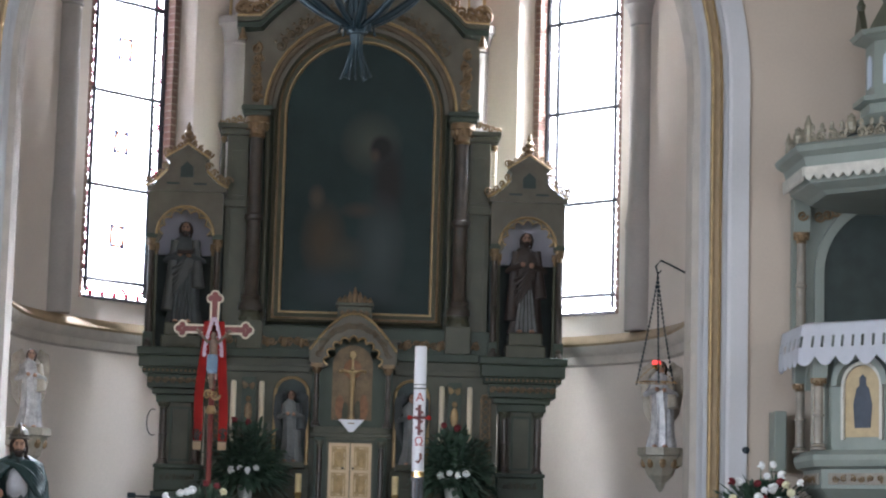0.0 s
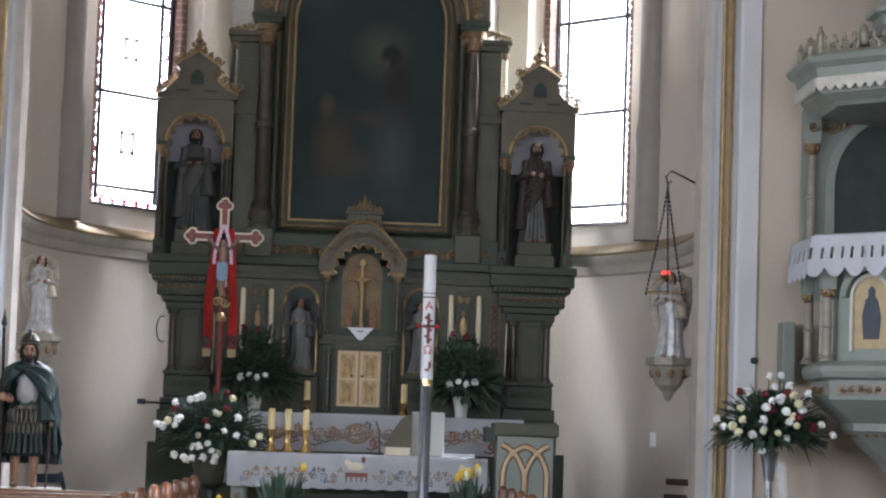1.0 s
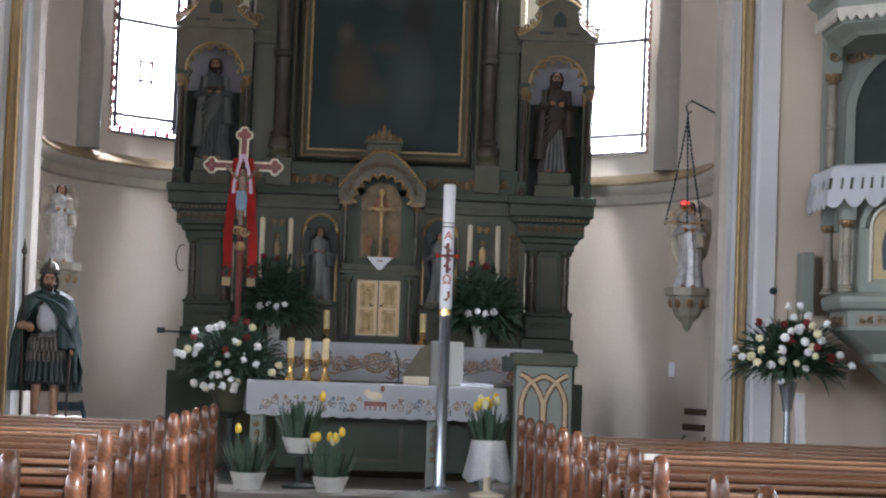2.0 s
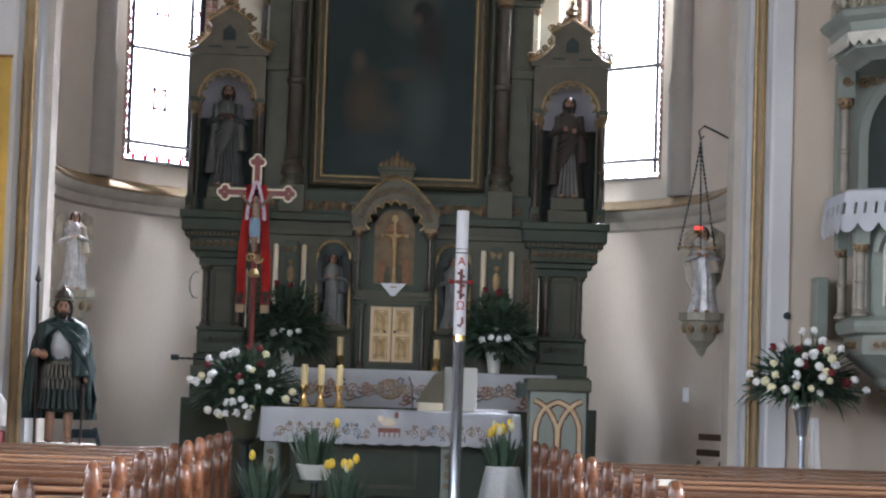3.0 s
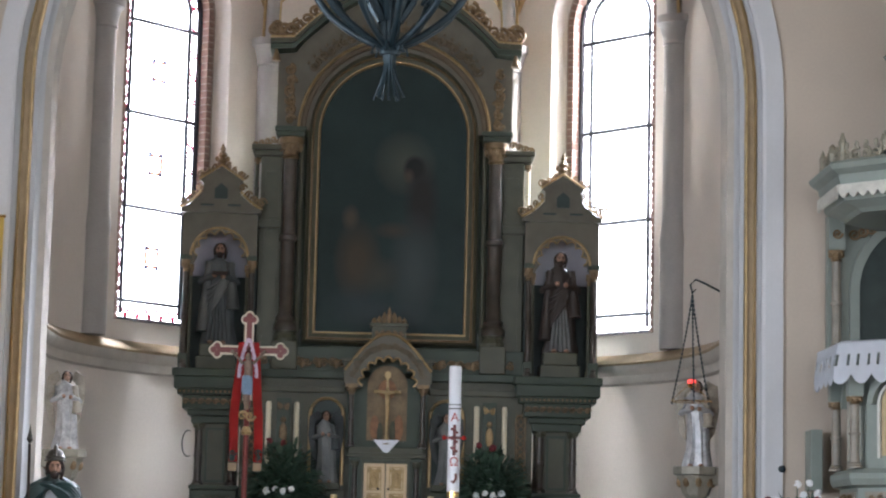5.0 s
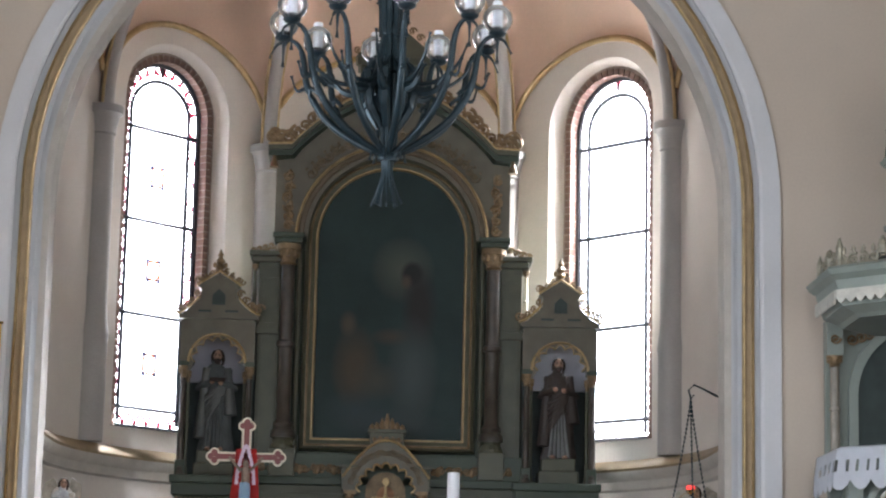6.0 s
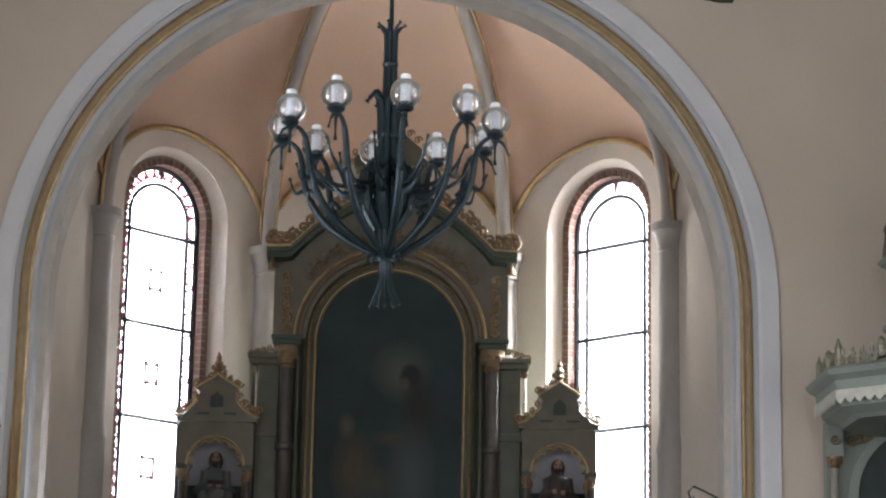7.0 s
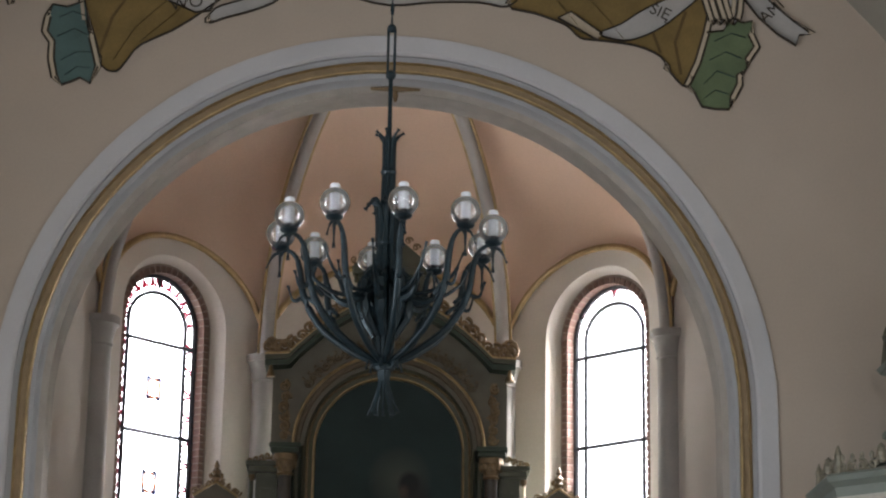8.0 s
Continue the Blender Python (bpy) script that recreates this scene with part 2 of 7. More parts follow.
def ball(bm, c, rx, ry=None, rz=None, u=12, v=8, square=1.0):
    r = bmesh.ops.create_uvsphere(bm, u_segments=u, v_segments=v, radius=1)
    for w in r["verts"]:
        if square != 1.0:
            w.co = Vector([math.copysign(abs(q) ** square, q) for q in w.co])
        w.co = Vector((c[0] + w.co.x * rx, c[1] + w.co.y * (ry or rx), c[2] + w.co.z * (rz or rx)))
    return bm


def arc(cx, cz, r, a0, a1, n, rz=None):
    return [(cx + r * math.cos(radians(a0 + (a1 - a0) * i / n)), cz + (rz or r) * math.sin(radians(a0 + (a1 - a0) * i / n))) for i in range(n + 1)]


def archline(cx, half, z0, spring, n=24, rise=None):
    """Jamb, arch and jamb of a round-headed opening, from left foot to right foot."""
    return [(cx - half, z0)] + arc(cx, spring, half, 180, 0, n, rise) + [(cx + half, z0)]


def sweep_arch(bm, prof, cx, z0, spring, n=40):
    """Sweeps a profile of (radius, depth) along a round-headed opening."""
    rows = []
    for r, y in prof:
        rows.append([bm.verts.new((x, y, z)) for x, z in archline(cx, r, z0, spring, n)])
    for p, q in zip(rows, rows[1:]):
        for i in range(len(p) - 1):
            bm.faces.new((p[i], p[i + 1], q[i + 1], q[i]))
    return bm


def B():
    return bmesh.new()
# ---- setting: nave, chancel arch, apse ----
AX = 0.05            # the axis of arch and apse
ARCH_Y, ARCH_R, ARCH_SPRING = 18.8, 2.9, 5.25
YC, R0 = 20.9, 3.15  # the apse's centre and radius
NAVE_HALF, NAVE_SPRING = 5.72, 5.07
FLOOR_UP = 0.32

bm = B()
box(bm, -6.5, 6.5, -8, 18.2, -0.2, 0)
struct(part("floor", bm, FLOOR), "worn pale stone floor of the nave")
bm = B()
box(bm, -6.5, 6.5, 18.2, 18.5, -0.2, 0.16, 0.01)
box(bm, -6.5, 6.5, 18.5, 25, -0.2, FLOOR_UP, 0.01)
struct(part("sanctuary_floor", bm, FLOOR), "raised stone sanctuary floor with two steps")


def nave_wall(name, s):
    """A side wall of the nave with three round-headed window openings."""
    x0, x1 = s * NAVE_HALF, s * (NAVE_HALF + 0.6)
    bm = B()
    ys = [-8, -4.6, -3.0, 1.8, 3.4, 6.4, 8.2, 11.0, 12.8, 18.8]
    lo, hi = min(x0, x1), max(x0, x1)
    for a, b in zip(ys[::2], ys[1::2]):
        box(bm, lo, hi, a, b, 0, NAVE_SPRING + 0.1)
    for a, b in zip(ys[1::2], ys[2::2]):
        box(bm, lo, hi, a, b, 0, 1.5)
        box(bm, lo, hi, a, b, 4.9, NAVE_SPRING + 0.1)
    return struct(part(name, bm, WALL), "cream plastered nave wall with tall windows")


nave_wall("wall_west", -1)
nave_wall("wall_east", 1)
bm = B()
k_out = [(-6.4, 0.0)] + [(-6.4, 11.2 * i / 10) for i in range(1, 11)] + [(-6.4 + 12.8 * i / 20, 11.2) for i in range(1, 21)] + [(6.4, 11.2 - 11.2 * i / 10) for i in range(1, 11)] + [(6.4 - 12.8 * i / 20, 0.0) for i in range(1, 20)]
ringplate(bm, k_out, [(1.5 + 1.9 * math.cos(math.atan2(z - 6.0, x - 1.5)), 6.0 + 1.9 * math.sin(math.atan2(z - 6.0, x - 1.5))) for x, z in k_out], -8.5, -8)
struct(part("wall_back", bm, WALL), "cream plastered back wall of the nave")
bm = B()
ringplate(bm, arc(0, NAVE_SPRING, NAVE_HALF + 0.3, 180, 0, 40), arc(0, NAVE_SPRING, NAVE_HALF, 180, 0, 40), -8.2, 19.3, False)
# Plaster set darker than the walls, to dim bounce light above the arch.
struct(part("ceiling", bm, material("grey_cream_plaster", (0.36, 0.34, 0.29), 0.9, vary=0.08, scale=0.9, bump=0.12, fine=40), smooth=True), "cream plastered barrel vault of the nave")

# wall that carries the chancel arch
bm = B()
outer = [(-NAVE_HALF - 0.1, 0)] + arc(0, NAVE_SPRING, NAVE_HALF + 0.1, 180, 0, 40) + [(NAVE_HALF + 0.1, 0)]
ringplate(bm, outer, archline(AX, 3.34, 0, ARCH_SPRING, 40), ARCH_Y, ARCH_Y + 0.5, False)
struct(part("wall_north", bm, WALL), "beige plastered wall round the chancel arch")
for nm, prof, mat, lab in (
    ("trim", [(3.34, 18.83), (3.34, 18.775), (3.19, 18.775), (3.165, 18.80)], BAND, "blue-white painted band round the chancel arch"),
    ("trim", [(3.165, 18.80), (3.165, 18.84), (3.125, 18.86)], STONEGREY, "grey-blue recess beside the gilt arch moulding"),
    ("trim", [(3.125, 18.87), (3.118, 18.838), (3.106, 18.835), (3.10, 18.86)], GILT, "outer gilt bead of the chancel arch"),
    ("trim", [(3.10, 18.86), (3.075, 18.868), (3.05, 18.866)], TAN, "tan painted fillet of the chancel arch"),
    ("trim", [(3.05, 18.866), (3.042, 18.845), (3.030, 18.848), (3.02, 18.88)], GILT, "inner gilt bead of the chancel arch"),
    ("trim", [(3.02, 18.875), (2.985, 18.90), (2.97, 18.98), (2.95, 19.0)], STONEGREY, "grey hollow moulding of the chancel arch"),
    ("trim", [(2.95, 19.0), (2.90, 19.05), (2.90, 19.42), (3.4, 19.43)], MARBLED, "marbled grey soffit of the chancel arch"),
):
    bm = B()
    sweep_arch(bm, prof, AX, FLOOR_UP if nm else 0, ARCH_SPRING)
    struct(part(nm, bm, mat, smooth=True), lab)

# apse: wall on a half circle with two arched windows; angles in degrees from the axis, to the right positive
RIBS = [-112, -66.8, -24.6, 24.2, 66.2, 112]
CAP_Z, TOP_Z = 6.78, 9.75
WIN_MID, WIN_HALF, SILL = 46.0, 0.72, 3.62
DEPTH = 0.22
WINDOWS = {-1: 6.98, 0: 5.6, 1: 6.98}  # side of the axis: height at which the arch springs; the middle one is unseen, added behind the altar
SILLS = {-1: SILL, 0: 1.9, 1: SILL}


def on(theta, r, z):
    a = radians(theta)
    y = YC + r * math.cos(a)
    x = AX + r * math.sin(a)
    if abs(theta) > 90:  # the straight walls towards the arch
        x, y = AX + math.copysign(r, theta), YC - (abs(theta) - 90) / 22 * 1.5
    return Vector((x, y, z))


def lunette(theta):
    """The height at which the wall meets the vault."""
    for a, b in zip(RIBS, RIBS[1:]):
        if a <= theta <= b:
            u = (theta - (a + b) / 2) / ((b - a) / 2)
            return CAP_Z + 1.12 * math.sqrt(max(0, 1 - u * u))
    return CAP_Z


def win_top(theta, s, half=WIN_HALF):
    u = radians(theta - s * WIN_MID) * R0
    return WINDOWS[s] + math.sqrt(max(0, half * half - u * u))


HALF_DEG = math.degrees(WIN_HALF / R0)
angles = sorted({round(a, 3) for a in np.linspace(-112, 112, 113)} | {round(s * WIN_MID + HALF_DEG * math.sin(radians(k)), 3) for s in WINDOWS for k in range(-90, 91, 9)} | set(RIBS))
bm = B()
for a, b in zip(angles, angles[1:]):
    mid = (a + b) / 2
    spans = [((0, 0), (lunette(a), lunette(b)))]
    for s in WINDOWS:
        if abs(mid - s * WIN_MID) < HALF_DEG:
            ta, tb = (win_top(t, s) for t in (a, b))
            spans = [((0, 0), (SILLS[s],) * 2), ((ta, tb), (lunette(a), lunette(b)))]
    for (la, lb), (ha, hb) in spans:
        bm.faces.new([bm.verts.new(on(t, R0, z)) for t, z in ((a, la), (b, lb), (b, hb), (a, ha))])
bmesh.ops.remove_doubles(bm, verts=bm.verts, dist=1e-4)
struct(part("wall_apse", bm, APSE, smooth=True), "pale plastered curved apse wall with two arched windows")

# outer shell that keeps the daylight out but for the windows
bm = B()
for a, b in zip(angles, angles[1:]):
    mid = (a + b) / 2
    spans = [((0, 0), (10.2, 10.2))]
    for s in WINDOWS:
        if abs(mid - s * WIN_MID) < HALF_DEG * 0.88:
            spans = [((0, 0), (SILLS[s],) * 2), ((WINDOWS[s] + 0.62,) * 2, (10.2, 10.2))]
    for (la, lb), (ha, hb) in spans:
        bm.faces.new([bm.verts.new(on(t, R0 + DEPTH + 0.12, z)) for t, z in ((a, la), (b, lb), (b, hb), (a, ha))])
struct(part("wall_outer", bm, APSE), "outer face of the apse wall")

bm = B()
rows = []
for a in angles:
    z0 = lunette(a)
    rows.append([bm.verts.new(on(a, R0 * math.cos(s), z0 + (TOP_Z - z0) * math.sin(s)) if abs(a) <= 90 else
                              Vector((AX + math.copysign(R0 * math.cos(s), a), on(a, R0, 0).y, z0 + (TOP_Z - z0) * math.sin(s)))) for s in np.linspace(0, math.pi / 2, 20)])
for p, q in zip(rows, rows[1:]):
    for i in range(19):
        bm.faces.new((p[i], q[i], q[i + 1], p[i + 1]))
struct(part("ceiling_apse", bm, VAULT, smooth=True), "peach plastered ribbed vault of the apse")
bm = B()
box(bm, -5, 5, 19.3, 25.5, 10.2, 10.5)
struct(part("roof", bm, APSE), "roof over the apse")

# string course at the sills
COURSE = np.linspace(-112, 112, 90)  # angles along the wall
bm = B()
rows = []
for a in COURSE:
    rows.append([bm.verts.new(on(a, R0 - d, z)) for d, z in ((0, 3.10), (0.04, 3.12), (0.05, 3.20), (0.10, 3.24), (0.11, 3.30))])
for p, q in zip(rows, rows[1:]):
    for i in range(4):
        bm.faces.new((p[i], q[i], q[i + 1], p[i + 1]))
struct(part("cornice", bm, MARBLED, smooth=True), "grey painted string course under the apse windows")
bm = B()
rows = []
for a in COURSE:
    rows.append([bm.verts.new(on(a, R0 - d, z)) for d, z in ((0.11, 3.30), (0.125, 3.32), (0.11, 3.35), (0, 3.42))])
for p, q in zip(rows, rows[1:]):
    for i in range(3):
        bm.faces.new((p[i], q[i], q[i + 1], p[i + 1]))
struct(part("cornice", bm, TAN, smooth=True), "gilt upper edge of the string course")


def wall_shaft(theta):
    """A half-round shaft with base, capital and a rib that rises to the crown of the vault."""
    p = on(theta, R0 - 0.02, 0)
    sh = struct(thing("wall_shaft", "taupe stone wall shaft carrying a gilt-edged vault rib", "shaft", "apse shafts", p), "taupe stone wall shaft carrying a gilt-edged vault rib")
    sh["kind"] = "structure"
    bm = B()
    lathe(bm, [(0.148, 3.42), (0.148, 4.42), (0.158, 4.46), (0.145, 4.56), (0.135, 4.62), (0.128, 4.7), (0.125, CAP_Z - 0.3)], 20)
    part("shaft", bm, SHAFT, sh, smooth=True)
    bm = B()
    lathe(bm, [(0.12, CAP_Z - 0.3), (0.14, CAP_Z - 0.28), (0.13, CAP_Z - 0.25), (0.17, CAP_Z - 0.1), (0.2, CAP_Z - 0.08), (0.2, CAP_Z)], 16)
    part("capital", bm, SHAFT, sh, smooth=True)
    for nm, off, rad, mat in (("rib", 0, 0.075, SHAFT), ("gilt_edge", -0.085, 0.018, GILT), ("gilt_edge", 0.085, 0.018, GILT)):
        pts = []
        for s in np.linspace(0, math.pi / 2 * 0.97, 26):
            q = on(theta, (R0 - 0.05) * math.cos(s), CAP_Z + (TOP_Z - CAP_Z - 0.05) * math.sin(s))
            if abs(theta) > 90:
                q = Vector((AX + math.copysign((R0 - 0.05) * math.cos(s), theta), p.y, CAP_Z + (TOP_Z - CAP_Z - 0.05) * math.sin(s)))
            side = Vector((math.cos(radians(theta)), -math.sin(radians(theta)), 0))
            pts.append(q + side * off - p)
        bm = B()
        tube(bm, pts, rad, 10)
        part(nm, bm, mat, sh, smooth=True)


for th in RIBS[1:-1]:
    wall_shaft(th)

# gilt wall arches over the bays
for a, b in zip(RIBS, RIBS[1:]):
    bm = B()
    tube(bm, [on(t, R0 - 0.03, lunette(t)) for t in np.linspace(a + 1.2, b - 1.2, 40)], 0.035, 8)
    struct(part("trim", bm, GILT, smooth=True), "gilt wall arch of the apse vault")


MORTAR = material("dusty_mortar", (0.26, 0.20, 0.165), 0.9, vary=0.2, scale=20)


def apse_window(name, s):
    """A tall arched window: splayed reveal, brick inner edge, lead bars, clear panes and a painted border."""
    mid, spring, sill = s * WIN_MID, WINDOWS[s], SILLS[s]
    n = Vector((math.sin(radians(mid)), math.cos(radians(mid)), 0))
    base = Vector((AX, YC, 0)) + n * R0
    win = struct(thing(name, "", "window", at=base, rz=-mid), "tall arched window with leaded clear panes and painted border")
    # local axes: x along the wall to the right seen from inside, y outwards
    bm = B()
    lines = []
    for d, h in ((0.0, WIN_HALF), (0.015, WIN_HALF - 0.025), (0.045, WIN_HALF - 0.05), (0.10, WIN_HALF - 0.085), (DEPTH, 0.60)):
        lines.append([bm.verts.new((x, d + (R0 - math.sqrt(max(0, R0 * R0 - x * x)) if d == 0 else 0) * -1, z)) for x, z in archline(0, h, sill + d * 0.1, spring, 28)])
    for p, q in zip(lines, lines[1:]):
        for i in range(len(p) - 1):
            bm.faces.new((p[i], p[i + 1], q[i + 1], q[i]))
        bm.faces.new((p[0], q[0], q[-1], p[-1]))
    part("reveal", bm, APSE, win, smooth=True)
    # bricks of the inner edge
    bm = B()
    ringplate(bm, archline(0, 0.64, sill, spring, 28), archline(0, 0.545, sill, spring, 28), 0.085, DEPTH + 0.02, False)
    frame_ob = part("brick_edge", bm, MORTAR, win, "brick window edge with pale mortar")
    bm = B()
    box(bm, -0.036, 0.036, -0.075, 0.075, -0.031, 0.031, 0.005)
    brick = part("brick", bm, BRICK, frame_ob)
    spots = [(sx * 0.575, z, 0) for sx in (-1, 1) for z in np.arange(sill + 0.04, spring, 0.075)]
    spots += [(0.575 * math.cos(a), spring + 0.575 * math.sin(a), a) for a in np.arange(0.07, math.pi, 0.135)]
    for i, (x, z, a) in enumerate(spots):
        o = brick if i == 0 else brick.copy()
        if i:
            scene.collection.objects.link(o)
        o.matrix_basis = Matrix.Translation((x, 0.145, z)) @ Matrix.Rotation(-a, 4, "Y")
    # lead and iron bars
    def bar(pts, r):
        b = B()
        tube(b, [(x, DEPTH - 0.01, z) for x, z in pts], r, 6)
        part("glazing_bar", b, LEAD, win)
    bar(archline(0, 0.535, sill, spring, 28), 0.034)
    bar(archline(0, 0.395, sill + 0.1, spring, 28, 0.35), 0.022)
    for z in (sill + 0.05, sill + 0.24, sill + 1.215, sill + 2.20, sill + 3.175)[:5 if s else 4]:
        bar([(-0.525, z), (0.525, z)], 0.022)
    bar([(0, spring + 0.395), (0, spring + 0.525)], 0.016)
    bm = B()
    prism(bm, archline(0, 0.525, sill, spring, 28), DEPTH + 0.004, DEPTH + 0.010)
    pane = part("pane", bm, PANE, win, "clear leaded glass")
    pane.visible_shadow = False
    # painted border and medallions
    reds = ST_RED if s < 0 else ST_PALE
    for sx in (-1, 1):
        for z in np.arange(sill + 0.30, spring - 0.1, 0.25):
            for q in (-1, 1):
                bm = B()
                tube(bm, [(sx * (0.50 - 0.085 * math.sin(k * 0.36)), DEPTH - 0.002, z + 0.125 + q * (0.012 + k * 0.0135)) for k in range(9)], [0.014 - 0.001 * k for k in range(9)], 5)
                part("painted_glass", bm, reds, win)
    for k in np.arange(7, 178, 15):
        for q in (-1, 1):
            bm = B()
            a = radians(k + 3)
            tube(bm, [((0.50 - 0.085 * math.sin(j * 0.36)) * math.cos(a + q * j * 0.013), DEPTH - 0.002, spring + (0.50 - 0.085 * math.sin(j * 0.36)) * math.sin(a + q * j * 0.013)) for j in range(9)], [0.015 - 0.001 * j for j in range(9)], 5)
            part("painted_glass", bm, reds, win)
    bm = B()
    prism(bm, [(-0.05, spring + 0.515), (0.05, spring + 0.515), (0.0, spring + 0.41)], DEPTH - 0.004, DEPTH)
    part("painted_glass", bm, ST_RED, win)
    for x in np.arange(-0.4, 0.41, 0.16):
        bm = B()
        tube(bm, [(x + 0.07 * math.cos(radians(q)), DEPTH - 0.002, sill + 0.07 + 0.10 * math.sin(radians(q))) for q in range(0, 181, 20)], 0.013, 5)
        part("painted_glass", bm, reds, win)
    for z in (sill + 0.71, sill + 1.69, sill + 2.68):
        for mat, q0 in ((ST_BLUE, 0), (ST_GOLD, 45)):
            bm = B()
            for q in range(q0, 360, 90):
                a = radians(q + 45)
                if q0:
                    tube(bm, [(0.085 * math.cos(a + u), DEPTH - 0.004, z + 0.105 * math.sin(a + u)) for u in (-0.7, -0.35, 0, 0.35, 0.7)], 0.014, 5)
                else:
                    cx_, cz_ = (0.10 if math.cos(a) > 0 else -0.10), z + (0.125 if math.sin(a) > 0 else -0.125)
                    prism(bm, [(cx_, cz_), (cx_ * 0.35, cz_), (cx_, z + (cz_ - z) * 0.35)], DEPTH - 0.006, DEPTH - 0.001)
            part("painted_glass", bm, mat if s < 0 else ST_PALE, win)
    return win


ST_RED = stained("red_glass", (0.30, 0.05, 0.08))
ST_PALE = stained("pale_grey_glass", (0.80, 0.72, 0.72))
ST_BLUE = stained("blue_glass", (0.10, 0.11, 0.16))
ST_GOLD = stained("amber_glass", (0.34, 0.17, 0.08))
apse_window("window_1", -1)
apse_window("window_2", 1)
apse_window("unseen_window", 0)
for s, w, dx in ((-1, 4300, 3.0), (1, 5000, 0.7)):  # the bright sky high above each apse window
    n = Vector((math.sin(radians(s * WIN_MID)), math.cos(radians(s * WIN_MID)), 0))
    c = Vector((AX + dx, YC, 9.9)) + n * (R0 + DEPTH + 3.2)
    aim = Vector((AX, YC, 5.3)) + n * R0
    window_light("window_light", c, aim, 2.6, 2.4, w, (0.98, 0.98, 1.0))
# light of an unseen window behind the altar, added for the walls beside it
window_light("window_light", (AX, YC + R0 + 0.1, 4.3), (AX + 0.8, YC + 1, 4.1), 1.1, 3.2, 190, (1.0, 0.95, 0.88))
for y, west, east in ((-3.8, 200, 110), (2.6, 170, 80), (7.3, 170, 60), (11.9, 170, 80)):
    for s, w in ((-1, west), (1, east)):
        window_light("window_light", (s * (NAVE_HALF + 0.5), y, 3.1), (0, y + 1.5, 2.6), 1.6, 2.8, w, (0.97, 0.98, 1.0))

# pale overcast sky far outside the apse windows
for s in (-1, 1):
    n = Vector((math.sin(radians(s * WIN_MID)), math.cos(radians(s * WIN_MID)), 0))
    bm = B()
    box(bm, *((1.2, 8.0) if s < 0 else (-8.0, 6.0)), 0, 0.05, 2.0, 10.4)
    bd_ob = struct(part("backdrop", bm, SKY_GLOW), "pale bright sky outside the apse window")
    bd_ob.matrix_basis = pose(*(Vector((AX + 0.3, YC, 0)) + n * (R0 + DEPTH + 5.0)), 0, 0, -s * WIN_MID)
# lamp in an unseen round back window, added for light from the front
window_light("window_light", (1.5, -8.25, 6.0), (0.4, 20, 3.0), 3.6, 3.6, 270, (0.98, 0.98, 1.0))
# ---- ornament tools ----
def spiral(bm, c, r, turns=1.3, start=0.0, sign=1, thick=0.012, n=14):
    """A flat scroll in the x-z plane."""
    pts = []
    for i in range(n + 1):
        u = i / n
        a = start + sign * turns * 2 * math.pi * u
        q = r * (1 - 0.8 * u)
        pts.append((c[0] + q * math.cos(a), c[1], c[2] + q * math.sin(a)))
    tube(bm, pts, [thick * (1 - 0.4 * i / n) for i in range(n + 1)], 5)
    ball(bm, pts[-1], thick * 1.3, u=6, v=4)


def scroll_band(bm, pts, y, size, thick):
    """Carved scrolls in a row along points in the x-z plane."""
    for i, (x, z) in enumerate(pts):
        s = 1 if i % 2 else -1
        spiral(bm, (x, y, z), size, 1.25, math.pi / 2 * (i % 4), s, thick)
        ball(bm, (x, y - thick, z + s * size * 0.8), thick * 1.8, thick, thick * 1.2, 6, 4)


def colonnette(name, parent, x, y, z0, z1, r, mat, cap=GILT_DULL):
    """A column with base, neck ring and a carved capital."""
    bm = B()
    h = z1 - z0
    lathe(bm, [(r * 1.7, z0), (r * 1.7, z0 + h * 0.03), (r * 1.25, z0 + h * 0.05), (r * 1.45, z0 + h * 0.07), (r, z0 + h * 0.09), (r, z0 + h * 0.46), (r * 1.3, z0 + h * 0.47),
               (r * 1.3, z0 + h * 0.49), (r, z0 + h * 0.5), (r * 0.93, z1 - h * 0.11)], 14, (x, y, 0))
    col = part(name, bm, mat, parent, smooth=True)
    bm = B()
    lathe(bm, [(r, z1 - h * 0.11), (r * 1.25, z1 - h * 0.10), (r * 1.0, z1 - h * 0.09), (r * 1.5, z1 - h * 0.035), (r * 1.75, z1 - h * 0.03), (r * 1.75, z1)], 12, (x, y, 0))
    for k in range(8):
        a = k * math.pi / 4
        ball(bm, (x + r * 1.35 * math.cos(a), y + r * 1.35 * math.sin(a), z1 - h * 0.045), r * 0.4, r * 0.4, h * 0.018 + r * 0.25, 6, 4)
    part("capital", bm, cap, col, "gilt carved capital", smooth=True)
    return col


def cusped(cx, half, spring, n_lobes=7, depth=0.16):
    """The outline of a round arch with small lobes inside."""
    out = []
    for i in range(n_lobes * 6 + 1):
        a = math.pi - math.pi * i / (n_lobes * 6)
        q = half * (1 - depth * (1 - abs(math.sin(n_lobes * a))))
        out.append((cx + q * math.cos(a), spring + q * math.sin(a)))
    return out


def panel(bm, x0, x1, z0, z1, y, w=0.02, d=0.015):
    """A raised rectangular moulding on a face."""
    ringplate(bm, [(x0, z0), (x1, z0), (x1, z1), (x0, z1)], [(x0 + w, z0 + w), (x1 - w, z0 + w), (x1 - w, z1 - w), (x0 + w, z1 - w)], y - d, y)


